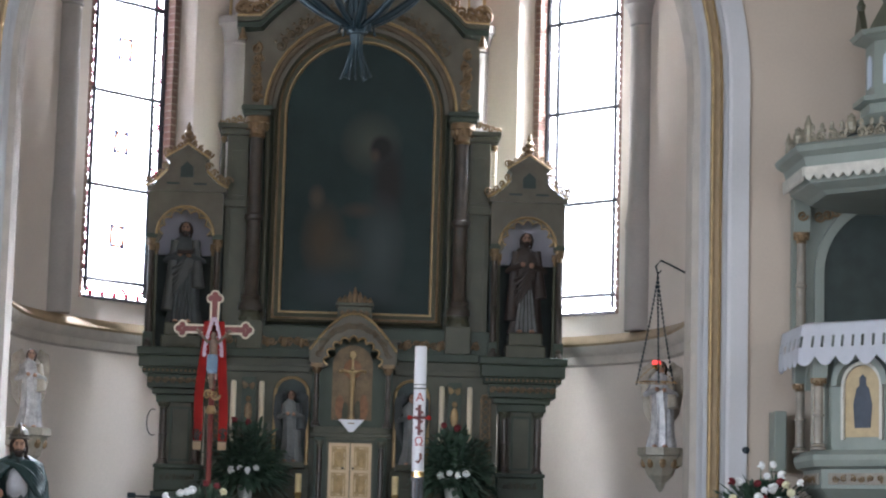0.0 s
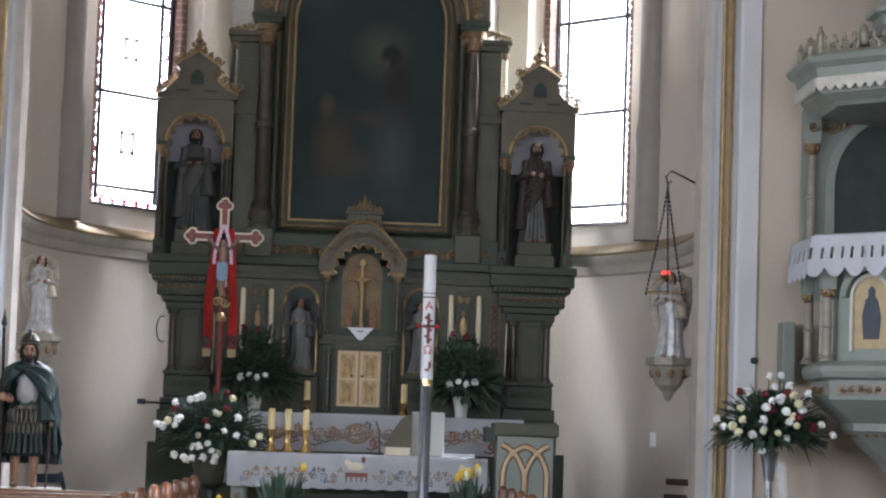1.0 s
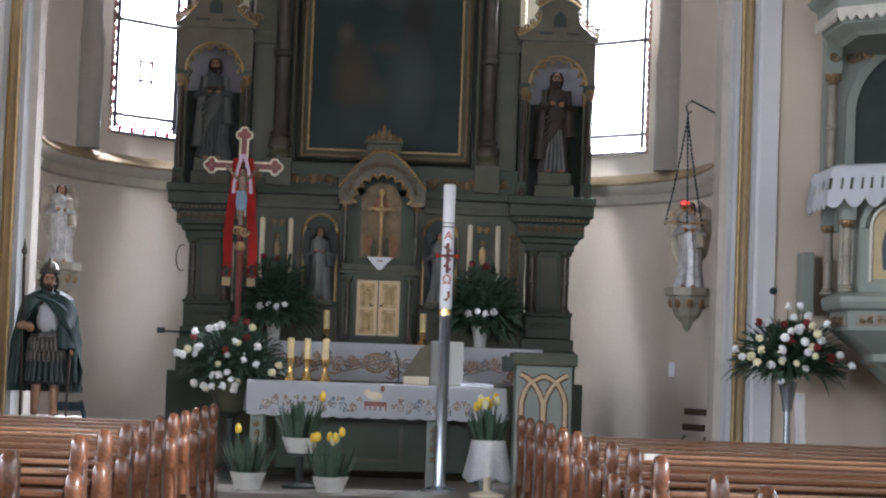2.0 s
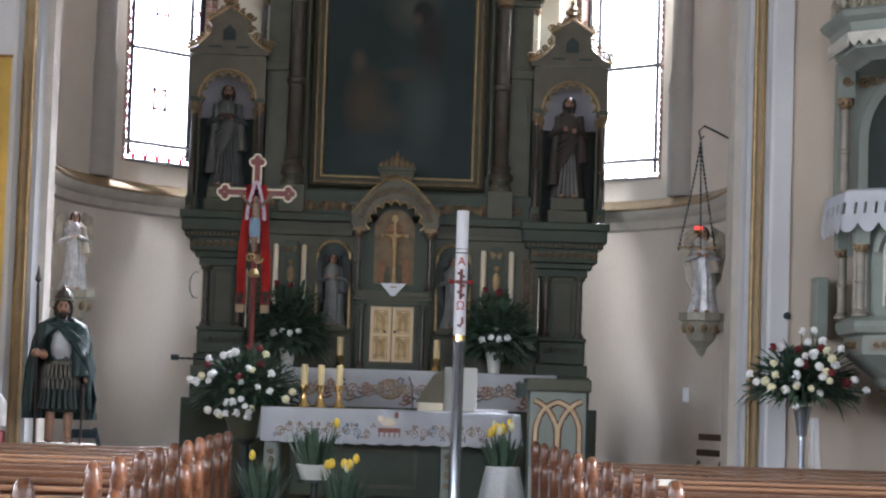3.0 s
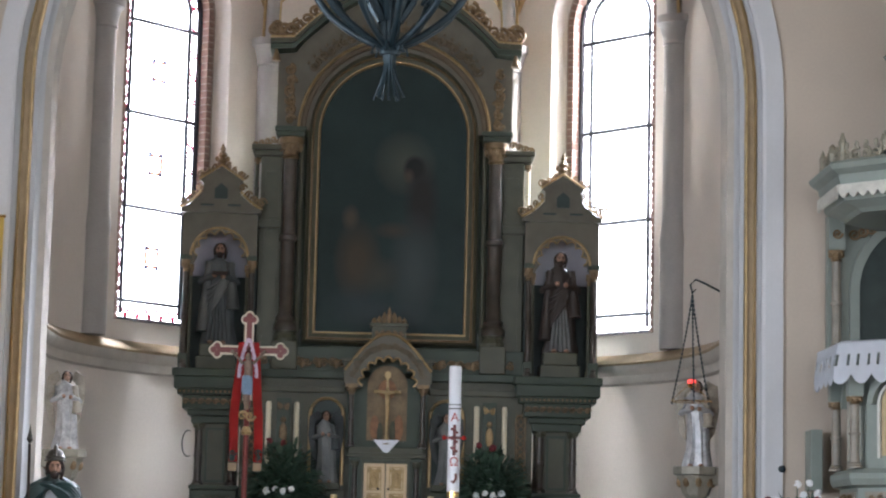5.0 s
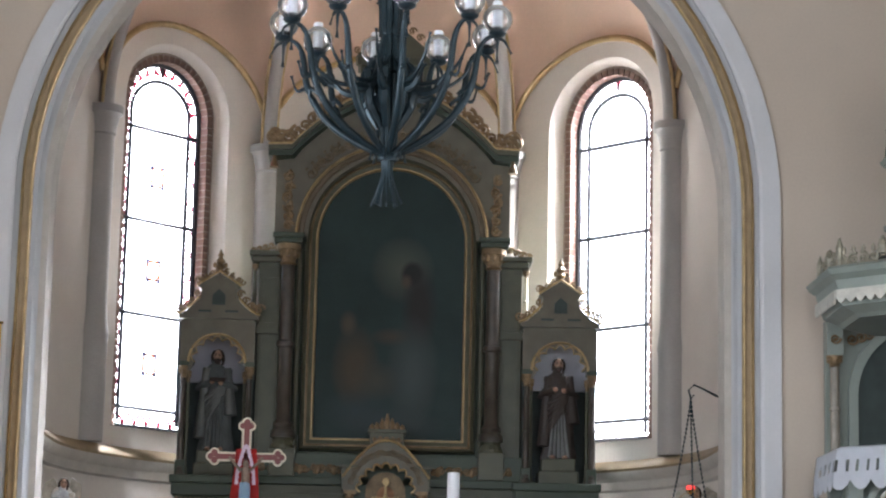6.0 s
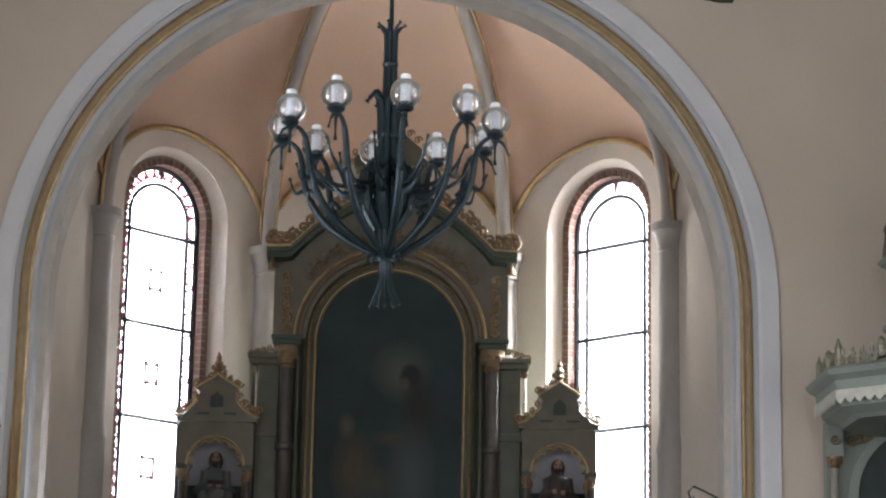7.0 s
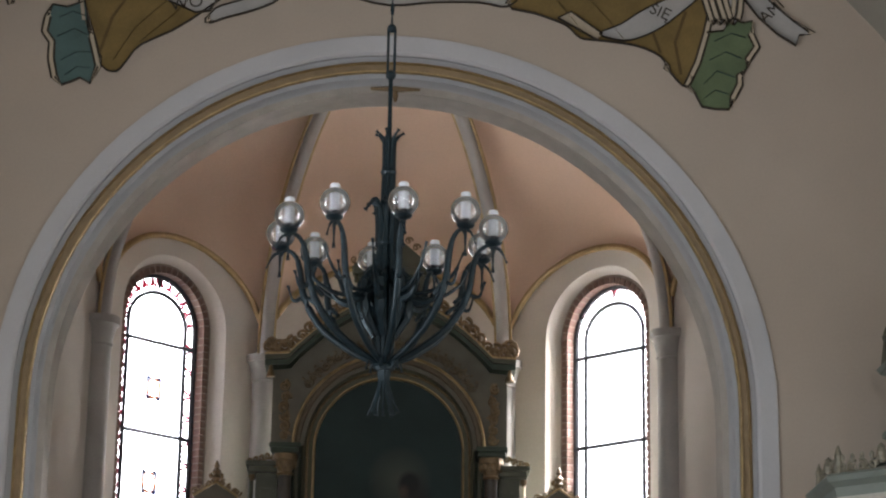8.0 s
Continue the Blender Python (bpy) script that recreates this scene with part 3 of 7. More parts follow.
# ---- statues: one plain mesh each ----
def statue(name, label, h, mats, at, rz=0, wings=False, cloak=False, spear=False, halo=False, group="", book=False, short=False, wide=1.0):
    """A carved and painted figure; mats: robe, second robe, skin, hair."""
    bm = B()

    def mark(n0, k):
        for f in list(bm.faces)[n0:]:
            f.material_index = k
    # robe: rings with folds
    rings = [(0.00, 0.155, 0.115), (0.03, 0.16, 0.12), (0.2, 0.125, 0.105), (0.4, 0.12, 0.10), (0.52, 0.11, 0.095), (0.62, 0.108, 0.085), (0.72, 0.125, 0.085), (0.77, 0.12, 0.075), (0.81, 0.085, 0.06), (0.845, 0.042, 0.045), (0.87, 0.04, 0.04)]
    if short:
        rings = [(0.21, 0.135, 0.10), (0.24, 0.14, 0.11), (0.42, 0.12, 0.095)] + rings[4:]
    rows = []
    for j, (z, a, b) in enumerate(rings):
        row = []
        for i in range(64):
            t = 2 * math.pi * i / 64
            fold = 1 + (0.15 * math.sin(9 * t + 2.5 * z) + 0.09 * math.sin(16 * t + 1 + 5 * z)) * max(0, 0.92 - z)
            sway = 0.02 * math.sin(z * 5)
            row.append(bm.verts.new((h * (a * fold * math.cos(t) + sway), h * b * fold * math.sin(t), h * z)))
        rows.append(row)
    for p, q in zip(rows, rows[1:]):
        for i in range(64):
            bm.faces.new((p[i], p[(i + 1) % 64], q[(i + 1) % 64], q[i]))
    bm.faces.new(rows[0][::-1])
    bm.faces.new(rows[-1])
    bm.faces.ensure_lookup_table()
    for f in bm.faces:
        f.material_index = 0
    # mantle over one side
    n0 = len(bm.faces)
    for side, lo in ((-1, 0.12), (1, 0.34)) if not (wings or short) else ((1, 0.45),):
        pts = [(side * h * (0.10 + 0.04 * u), h * (-0.06 + 0.02 * math.sin(4 * u)), h * (0.80 - (0.80 - lo) * u)) for u in np.linspace(0, 1, 10)]
        tube(bm, pts, [h * (0.035 + 0.03 * u) for u in np.linspace(0, 1, 10)], 10, 0.8)
    mark(n0, 1)
    if not (wings or short):
        n0 = len(bm.faces)
        for k in range(6):
            u = k / 5
            bent_rod(bm, [(h * 0.115, -h * 0.03, h * (0.79 - 0.05 * u)), (h * 0.06, -h * 0.10, h * (0.66 - 0.14 * u)), (-h * 0.05, -h * 0.115, h * (0.55 - 0.22 * u)), (-h * 0.13, -h * 0.05, h * (0.52 - 0.34 * u))], [h * 0.012, h * 0.018, h * 0.018, h * 0.012], 7)
        mark(n0, 1)
        n0 = len(bm.faces)
        for q in (-0.07, -0.035, 0.0, 0.035, 0.07):
            tube(bm, [(h * q * 0.7, -h * 0.098, h * 0.42), (h * q, -h * 0.118, h * 0.2), (h * q * 1.25, -h * 0.125, h * 0.01)], [h * 0.008, h * 0.014, h * 0.018], 6)
        mark(n0, 4 if len(mats) > 4 and not spear else 0)
    if cloak:
        n0 = len(bm.faces)
        rows = []
        for z, a in ((0.16, 0.25), (0.3, 0.25), (0.5, 0.235), (0.68, 0.2), (0.8, 0.16), (0.85, 0.07)):
            rows.append([bm.verts.new((h * a * math.sin(t) * (1 + 0.09 * math.sin(14 * t + 6 * z)), h * (0.03 + (0.11 * math.cos(t) + 0.02 * math.sin(14 * t + 6 * z))), h * z)) for t in np.linspace(-1.55 - 0.9 * z, 1.55 + 0.9 * z, 60)])
        for p, q in zip(rows, rows[1:]):
            for i in range(59):
                bm.faces.new((p[i], p[i + 1], q[i + 1], q[i]))
        mark(n0, 1)
    # arms
    n0 = len(bm.faces)
    for side in (-1, 1):
        if short and side == 1:
            pts = [(0.14, -0.01, 0.78), (0.18, 0.0, 0.62), (0.185, -0.04, 0.46)]
        else:
            pts = [(side * 0.105, -0.01, 0.775), (side * 0.165, -0.03, 0.61), (side * 0.045 if not short else -0.17, -0.13, 0.66 if not short else 0.60)]
        tube(bm, [tuple(h * c for c in p) for p in pts], [h * 0.042, h * 0.042, h * 0.034], 10)
    mark(n0, 0)
    n0 = len(bm.faces)
    ball(bm, (h * (-0.04 if not short else -0.19), -h * 0.14, h * (0.66 if not short else 0.60)), h * 0.026)
    ball(bm, ((h * 0.045, -h * 0.14, h * 0.65) if not short else (h * 0.187, -h * 0.05, h * 0.43)), h * 0.026)
    ball(bm, (0, -h * 0.026, h * 0.912), h * 0.044, h * 0.050, h * 0.064, 14, 10)
    ball(bm, (0, -h * 0.076, h * 0.905), h * 0.008, h * 0.012, h * 0.018, 6, 5)
    tube(bm, [(0, 0, h * 0.82), (0, -h * 0.008, h * 0.88)], h * 0.028, 10)
    if short:
        for side in (-1, 1):
            tube(bm, [(side * h * 0.06, 0, h * 0.3), (side * h * 0.065, -0.01, h * 0.15), (side * h * 0.065, 0, 0.03)], [h * 0.036, h * 0.034, h * 0.024], 10)
            ball(bm, (side * h * 0.065, -h * 0.03, h * 0.02), h * 0.03, h * 0.06, h * 0.02)
    else:
        for side in (-1, 1):
            ball(bm, (side * h * 0.06, -h * 0.12, h * 0.015), h * 0.03, h * 0.05, h * 0.018)
    mark(n0, 2)
    n0 = len(bm.faces)
    ball(bm, (0, h * 0.006, h * 0.930), h * 0.054, h * 0.056, h * 0.060, 14, 10)
    for side in (-1, 1):  # locks beside the face, eyes and brows
        bent_rod(bm, [(side * h * 0.030, -h * 0.045, h * 0.965), (side * h * 0.050, -h * 0.022, h * 0.925), (side * h * 0.052, h * 0.0, h * 0.88), (side * h * 0.045, h * 0.02, h * 0.84)], [h * 0.014, h * 0.017, h * 0.016, h * 0.010], 7)
        ball(bm, (side * h * 0.018, -h * 0.072, h * 0.919), h * 0.009, h * 0.006, h * 0.006, 6, 4)
        tube(bm, [(side * h * 0.008, -h * 0.074, h * 0.931), (side * h * 0.030, -h * 0.066, h * 0.931)], h * 0.004, 5)
    if not wings:
        ball(bm, (0, -h * 0.052, h * (0.860 if spear else 0.866)), h * 0.032, h * 0.024, h * (0.026 if spear else 0.034), 10, 8)
        for side in (-1, 1):
            tube(bm, [(side * h * 0.04, -h * 0.03, h * 0.90), (side * h * 0.032, -h * 0.052, h * 0.872)], h * 0.013, 6)
            tube(bm, [(0, -h * 0.078, h * 0.888), (side * h * 0.022, -h * 0.068, h * 0.882)], h * 0.005, 5)
    mark(n0, 3)
    if wings:
        n0 = len(bm.faces)
        for side in (-1, 1):
            for k in range(6):
                u = k / 5
                pts = [(side * h * (0.06 + 0.05 * u), h * 0.09, h * (0.90 + 0.09 * u)), (side * h * (0.15 + 0.055 * u), h * 0.11, h * (0.84 + 0.07 * u)), (side * h * (0.17 + 0.05 * u), h * 0.12, h * (0.60 + 0.05 * u)), (side * h * (0.12 + 0.07 * u), h * 0.12, h * (0.28 + 0.10 * u))]
                tube(bm, pts, [h * 0.024, h * 0.03, h * 0.026, h * 0.008], 8, 0.35)
        mark(n0, 1)
    if book:
        n0 = len(bm.faces)
        box(bm, -h * 0.06, h * 0.09, -h * 0.19, -h * 0.15, h * 0.655, h * 0.69)
        mark(n0, 3)
    if spear:
        n0 = len(bm.faces)  # spear and sheathed sword
        tube(bm, [(-h * 0.165, -h * 0.17, 0.0), (-h * 0.185, -h * 0.16, h * 1.06)], h * 0.010, 8)
        tube(bm, [(h * 0.165, -h * 0.10, h * 0.40), (h * 0.155, -h * 0.11, 0.0)], [h * 0.012, h * 0.008], 6)
        mark(n0, 3)
        n0 = len(bm.faces)  # blade, helmet with brim and crest, belt, leather strips
        lathe(bm, [(0.001, 0), (h * 0.024, h * 0.03), (h * 0.012, h * 0.07), (0.001, h * 0.13)], 8, (-h * 0.185, -h * 0.16, h * 1.06))
        lathe(bm, [(h * 0.074, 0.955 * h), (h * 0.080, 0.963 * h), (h * 0.068, 0.970 * h), (h * 0.066, 0.990 * h), (h * 0.054, 1.020 * h), (h * 0.03, 1.038 * h), (0.002, 1.044 * h)], 20)
        lathe(bm, [(h * 0.069, 0.980 * h), (h * 0.073, 0.986 * h), (h * 0.069, 0.992 * h)], 20)
        bent_rod(bm, [(0, -h * 0.07, h * 0.99), (0, -h * 0.03, h * 1.045), (0, h * 0.03, h * 1.05), (0, h * 0.075, h * 0.99), (0, h * 0.09, h * 0.90)], [h * 0.010, h * 0.016, h * 0.016, h * 0.014, h * 0.008], 8)
        for tier, (z0, z1, r0, r1) in enumerate(((0.53, 0.43, 0.112, 0.128), (0.45, 0.36, 0.118, 0.136))):
            for k in range(13):
                a = math.pi + math.pi * (k + 0.5 * tier) / 12
                tube(bm, [(h * r0 * math.cos(a), h * r0 * 0.85 * math.sin(a), h * z0), (h * r1 * math.cos(a), h * r1 * 0.88 * math.sin(a), h * (z0 + z1) / 2), (h * r1 * math.cos(a), h * r1 * 0.88 * math.sin(a), h * z1)], [h * 0.012, h * 0.016, h * 0.010], 6)
        lathe(bm, [(h * 0.116, h * 0.515), (h * 0.124, h * 0.53), (h * 0.116, h * 0.55)], 24, sy=0.86)
        mark(n0, 4)
        n0 = len(bm.faces)  # breastplate
        ball(bm, (0, -h * 0.040, h * 0.655), h * 0.082, h * 0.062, h * 0.125, 16, 10, 0.8)
        lathe(bm, [(h * 0.05, h * 0.815), (h * 0.062, h * 0.80), (h * 0.055, h * 0.785)], 16)
        mark(n0, 5)
        n0 = len(bm.faces)  # cloak gathered at the throat, falling over both shoulders
        for q in (-1, 1):
            for j in range(7 if q > 0 else 4):
                u = j / 6
                end = 0.14 + 0.34 * u if q < 0 else 0.20 + 0.34 * u
                bent_rod(bm, [(q * h * 0.015, -h * 0.082, h * (0.805 - 0.01 * u)), (q * h * (0.085 + 0.03 * (1 - u)), -h * (0.10 - 0.03 * (1 - u)), h * (0.79 - 0.09 * u)), (q * h * (0.165 + 0.02 * (1 - u)), -h * (0.085 - 0.06 * (1 - u)), h * (0.70 - 0.13 * u)),
                              (q * h * (0.195 + 0.01 * (1 - u)), -h * (0.06 - 0.07 * (1 - u)), h * (0.55 - 0.10 * u)), (q * h * (0.20 + 0.012 * (1 - u)), -h * (0.05 - 0.08 * (1 - u)), h * (0.16 + end * 0.35))], [h * 0.014, h * 0.022, h * 0.024, h * 0.022, h * 0.012], 7)
        for k in range(5):  # folds drawn across the chest
            u = k / 4
            bent_rod(bm, [(-h * (0.10 - 0.05 * u), -h * 0.085, h * (0.80 - 0.01 * u)), (0.0, -h * 0.115, h * (0.775 - 0.02 * u)), (h * 0.09, -h * 0.105, h * (0.73 - 0.07 * u)), (h * 0.175, -h * 0.06, h * (0.64 - 0.12 * u))], [h * 0.014, h * 0.016, h * 0.018, h * 0.014], 7)
        mark(n0, 1)
        n0 = len(bm.faces)  # bare forearm that holds the spear
        tube(bm, [(-h * 0.13, -h * 0.06, h * 0.60), (-h * 0.12, -h * 0.13, h * 0.585), (-h * 0.165, -h * 0.175, h * 0.60)], [h * 0.03, h * 0.028, h * 0.022], 9)
        ball(bm, (-h * 0.172, -h * 0.178, h * 0.602), h * 0.026, h * 0.022, h * 0.030, 8, 6)
        mark(n0, 2)
        n0 = len(bm.faces)  # skirt pleats
        for k in range(11):
            a = math.pi + math.pi * k / 10
            tube(bm, [(h * 0.12 * math.cos(a), h * 0.10 * math.sin(a), h * 0.42), (h * 0.145 * math.cos(a), h * 0.125 * math.sin(a), h * 0.23)], [h * 0.012, h * 0.022], 6)
        mark(n0, 0)
    bmesh.ops.recalc_face_normals(bm, faces=bm.faces)
    me = bpy.data.meshes.new(name)
    for f in bm.faces:
        f.smooth = True
    bm.to_mesh(me)
    bm.free()
    me.set_sharp_from_angle(angle=radians(50))
    for m in mats:
        me.materials.append(m)
    ob = new(name, me)
    ob.matrix_basis = pose(*at, 0, 0, rz) @ Matrix.Diagonal((wide, 1, 1, 1))
    return tagged(ob, label, "statue", group)


ROBE_GREY = material("grey_blue_robe", (0.055, 0.062, 0.062), 0.55, vary=0.3, scale=8, bump=0.2)
ROBE_PALE = material("pale_grey_robe", (0.13, 0.135, 0.13), 0.45, vary=0.3, scale=9, bump=0.2)
ROBE_BROWN = material("brown_robe", (0.032, 0.022, 0.017), 0.55, vary=0.3, scale=8, bump=0.2)
ROBE_MID = material("mid_grey_robe", (0.07, 0.073, 0.068), 0.5, vary=0.3, scale=9, bump=0.2)
SKIN = material("painted_skin", (0.31, 0.175, 0.115), 0.5, vary=0.15, scale=12)
HAIR = material("dark_brown_hair_paint", (0.024, 0.014, 0.010), 0.85, vary=0.3, scale=20)
ANGEL_W = material("silvery_white_robe", (0.38, 0.375, 0.38), 0.35, 0.2, vary=0.5, scale=14, bump=0.3)
ANGEL_G = material("gilt_cream_wing", (0.34, 0.30, 0.24), 0.5, 0.1, vary=0.35, scale=15, bump=0.3)
CLOAK = material("dark_teal_cloak", (0.009, 0.027, 0.026), 0.5, vary=0.35, scale=6, bump=0.2)
TUNIC = material("dark_green_tunic", (0.008, 0.018, 0.015), 0.55, vary=0.35, scale=9, bump=0.3)
ARMOUR = material("silver_armour_paint", (0.30, 0.30, 0.31), 0.5, 0.4, vary=0.2, scale=10)
CREAMP = material("cream_paint", (0.66, 0.58, 0.45), 0.5, vary=0.12, scale=8)
LILAC = material("pale_lilac_niche_paint", (0.44, 0.43, 0.48), 0.8, vary=0.12, scale=3)
ICON_GOLD = material("tarnished_gold_panel", (0.13, 0.088, 0.042), 0.45, 0.35, vary=0.45, scale=8, bump=0.2)
IVORY = material("ivory_paint", (0.70, 0.62, 0.46), 0.42, vary=0.08, scale=6)
# Near-black paint; on niches and the pulpit opening it stands for shade.
SHADOWY = material("green_black_paint_and_shade", (0.024, 0.036, 0.032), 0.6, vary=0.3, scale=6)

BRONZE = material("bronze_carving", (0.12, 0.088, 0.048), 0.5, 0.2, vary=0.4, scale=20, bump=0.3)

# ---- high altar ----
ACX, AY = 0.10, 22.55
altar = thing("high_altar", "tall dark green carved wooden high altar with gilt mouldings", "altar", at=(ACX, AY, 0))

# base and lower body
bm = B()
box(bm, -2.05, 2.05, -0.25, 0.6, FLOOR_UP, 1.28, 0.01)
box(bm, -1.98, 1.98, -0.12, 0.6, 1.28, 1.60, 0.01)
part("base", bm, GREEN, altar)
lower = part("lower_body", box(B(), -1.46, 1.46, 0.10, 0.75, 1.6, 3.08), GREEN_B, altar)
for x0, x1, y0, z0, z1 in ((-1.42, -0.40, 0.0, 1.61, 1.80), (0.40, 1.42, 0.0, 1.61, 1.80), (-1.42, -0.40, 0.04, 1.80, 1.98), (0.40, 1.42, 0.04, 1.80, 1.98), (-1.46, -0.42, 0.05, 2.94, 3.0), (0.42, 1.46, 0.05, 2.94, 3.0)):
    part("gradine" if z1 < 2.5 else "moulding", box(B(), x0, x1, y0, 0.12, z0, z1, 0.01), GREEN_B, lower)
bm = B()
box(bm, -1.5, 1.5, 0.0, 0.7, 3.08, 3.16, 0.01)
box(bm, -1.44, 1.44, 0.06, 0.7, 3.16, 3.40, 0.01)
part("ledge", bm, GREEN, altar)
bm = B()
for s in (-1, 1):
    scroll_band(bm, [(s * x, 3.245) for x in np.arange(0.47, 1.25, 0.085)], 0.045, 0.042, 0.012)
    for x in np.arange(0.52, 1.2, 0.17):
        ball(bm, (s * x, 0.05, 3.235), 0.03, 0.02, 0.05, 8, 6)
part("frieze", bm, GILT_DULL, altar, "gilt carved frieze of scrolls")


def wing(s):
    """A side wing: pedestal with columns, corbelled ledge and a canopied niche."""
    w = part("wing", box(B(), s * 1.70 - 0.205, s * 1.70 + 0.205, 0.06, 0.46, 1.6, 2.66), GREEN_B, altar)
    bm = B()
    panel(bm, s * 1.70 - 0.10, s * 1.70 + 0.10, 2.02, 2.56, 0.06, 0.022, 0.02)
    part("panel", bm, GREEN, w)
    bm = B()
    box(bm, s * 1.70 - 0.26, s * 1.70 + 0.26, -0.06, 0.46, 1.6, 1.72, 0.012)
    box(bm, s * 1.70 - 0.235, s * 1.70 + 0.235, -0.02, 0.46, 1.72, 1.95, 0.02)
    box(bm, s * 1.70 - 0.245, s * 1.70 + 0.245, -0.04, 0.46, 1.95, 1.99, 0.01)
    part("plinth", bm, GREEN, w)
    bm = B()
    scroll_band(bm, [(s * 1.70 + x, 1.86) for x in (-0.15, -0.09, -0.03, 0.03, 0.09, 0.15)], -0.022, 0.03, 0.008)
    part("carving", bm, GREEN_B, w)
    for dx in (-0.165, 0.165):
        colonnette("column", w, s * 1.70 + dx, 0.02, 1.99, 2.60, 0.034, MARBLE_RED, GREEN_B)
    # corbelled ledge in steps
    for z0, z1, g in ((2.60, 2.68, 0.04), (2.68, 2.74, 0.08), (2.74, 2.88, 0.13), (2.88, 2.94, 0.18), (2.94, 3.06, 0.215), (3.06, 3.14, 0.235)):
        part("corbel_moulding", box(B(), s * 1.70 - 0.205 - g, s * 1.70 + 0.205 + g, 0.06 - g * 0.9, 0.46, z0, z1, 0.012), GREEN, w)
    bm = B()
    for x in np.arange(-0.30, 0.31, 0.075):
        spiral(bm, (s * 1.70 + x, -0.075, 2.81), 0.034, 1.2, 0, 1, 0.009)
    for x in np.arange(-0.36, 0.365, 0.045):
        ball(bm, (s * 1.70 + x, -0.11, 2.91), 0.016, 0.012, 0.014, 6, 4)
    part("frieze", bm, GILT_DULL, w)
    # niche, its shade put into a near-black lining
    cx = s * 1.725
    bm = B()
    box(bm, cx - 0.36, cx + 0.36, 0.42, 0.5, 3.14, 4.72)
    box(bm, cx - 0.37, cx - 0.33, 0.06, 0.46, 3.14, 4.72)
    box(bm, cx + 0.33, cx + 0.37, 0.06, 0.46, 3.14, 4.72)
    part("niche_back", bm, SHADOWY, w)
    bm = B()
    prism(bm, archline(cx, 0.32, 4.12, 4.28, 20), 0.36, 0.415)
    part("niche_head", bm, LILAC, w, "pale lilac painted niche head")
    bm = B()
    out = [(cx - 0.375, 4.20)] + [(cx - 0.375, 4.28 + 0.42 * i / 10) for i in range(1, 11)] + [(cx - 0.375 + 0.75 * i / 22, 4.70 + 0.10 * math.sin(math.pi * i / 22)) for i in range(1, 22)] + [(cx + 0.375, 4.70 - 0.42 * i / 10) for i in range(0, 11)]
    inn = [(cx - 0.27, 4.20)] + cusped(cx, 0.27, 4.28, 7, 0.17)
    m = min(len(out), len(inn))
    outer_pts = [out[round(i * (len(out) - 1) / (m - 1))] for i in range(m)]
    inner_pts = [inn[round(i * (len(inn) - 1) / (m - 1))] for i in range(m)]
    ringplate(bm, outer_pts, inner_pts, 0.0, 0.10, False)
    part("cusped_arch", bm, BROWN, w)
    bm = B()
    tube(bm, [(x, -0.008, z) for x, z in arc(cx, 4.28, 0.285, 180, 0, 28)], 0.014, 6)
    tube(bm, [(x, -0.004, z) for x, z in cusped(cx, 0.262, 4.28, 7, 0.17)], 0.008, 5)
    part("gilt_edge", bm, GILT, w)
    for dx in (-0.33, 0.33):
        colonnette("column", w, cx + dx, 0.03, 3.14, 4.24, 0.030, MARBLE_RED)
        colonnette("column", w, cx + dx * 0.86, 0.08, 3.14, 4.20, 0.018, GREEN_B)
        bm = B()
        box(bm, cx + dx - 0.055, cx + dx + 0.055, -0.02, 0.2, 4.24, 4.29, 0.008)
        box(bm, cx + dx - 0.05, cx + dx + 0.05, 0.0, 0.14, 3.14, 3.30, 0.01)
        part("block", bm, GREEN, w)
    bm = B()
    box(bm, cx - 0.20, cx + 0.20, 0.0, 0.36, 3.14, 3.27, 0.012)
    box(bm, cx - 0.17, cx + 0.17, 0.02, 0.34, 3.27, 3.40, 0.015)
    part("pedestal", bm, GREEN_B, w)
    # curved gable, turret and finial
    bm = B()
    gable = [(cx - 0.40, 4.72)] + [(cx - 0.40 + 0.22 * u, 4.76 + 0.17 * u ** 1.5) for u in np.linspace(0, 1, 6)] + [(cx - 0.18, 5.02), (cx - 0.215, 5.05), (cx, 5.19), (cx + 0.215, 5.05), (cx + 0.18, 5.02)] + [(cx + 0.40 - 0.22 * u, 4.76 + 0.17 * u ** 1.5) for u in np.linspace(1, 0, 6)] + [(cx + 0.40, 4.72)]
    prism(bm, gable, -0.03, 0.34)
    part("gable", bm, BROWN, w)
    # dark plates on the gable stand for the shade of small recesses
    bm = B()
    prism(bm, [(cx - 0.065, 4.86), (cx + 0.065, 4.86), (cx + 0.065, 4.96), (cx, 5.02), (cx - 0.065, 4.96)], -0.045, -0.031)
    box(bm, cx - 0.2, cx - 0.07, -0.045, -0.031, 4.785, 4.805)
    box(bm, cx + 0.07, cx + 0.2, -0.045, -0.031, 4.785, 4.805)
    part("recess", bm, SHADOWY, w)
    bm = B()
    tube(bm, [(cx - 0.225, -0.04, 5.055), (cx, -0.04, 5.205), (cx + 0.225, -0.04, 5.055)], 0.013, 6)
    for q in (-1, 1):
        tube(bm, [(cx + q * (0.42 - 0.22 * u), -0.035, 4.765 + 0.17 * u ** 1.5) for u in np.linspace(0, 1, 8)], 0.014, 6)
    part("gilt_edge", bm, GILT, w)
    bm = B()
    for q in (-1, 1):
        for k in range(4):
            u = k / 3
            spiral(bm, (cx + q * (0.375 - 0.16 * u), 0.0, 4.83 + 0.15 * u ** 1.5), 0.042, 1.2, 0, q, 0.013)
        spiral(bm, (cx + q * 0.41, 0.0, 4.83), 0.055, 1.2, 0, q, 0.014)
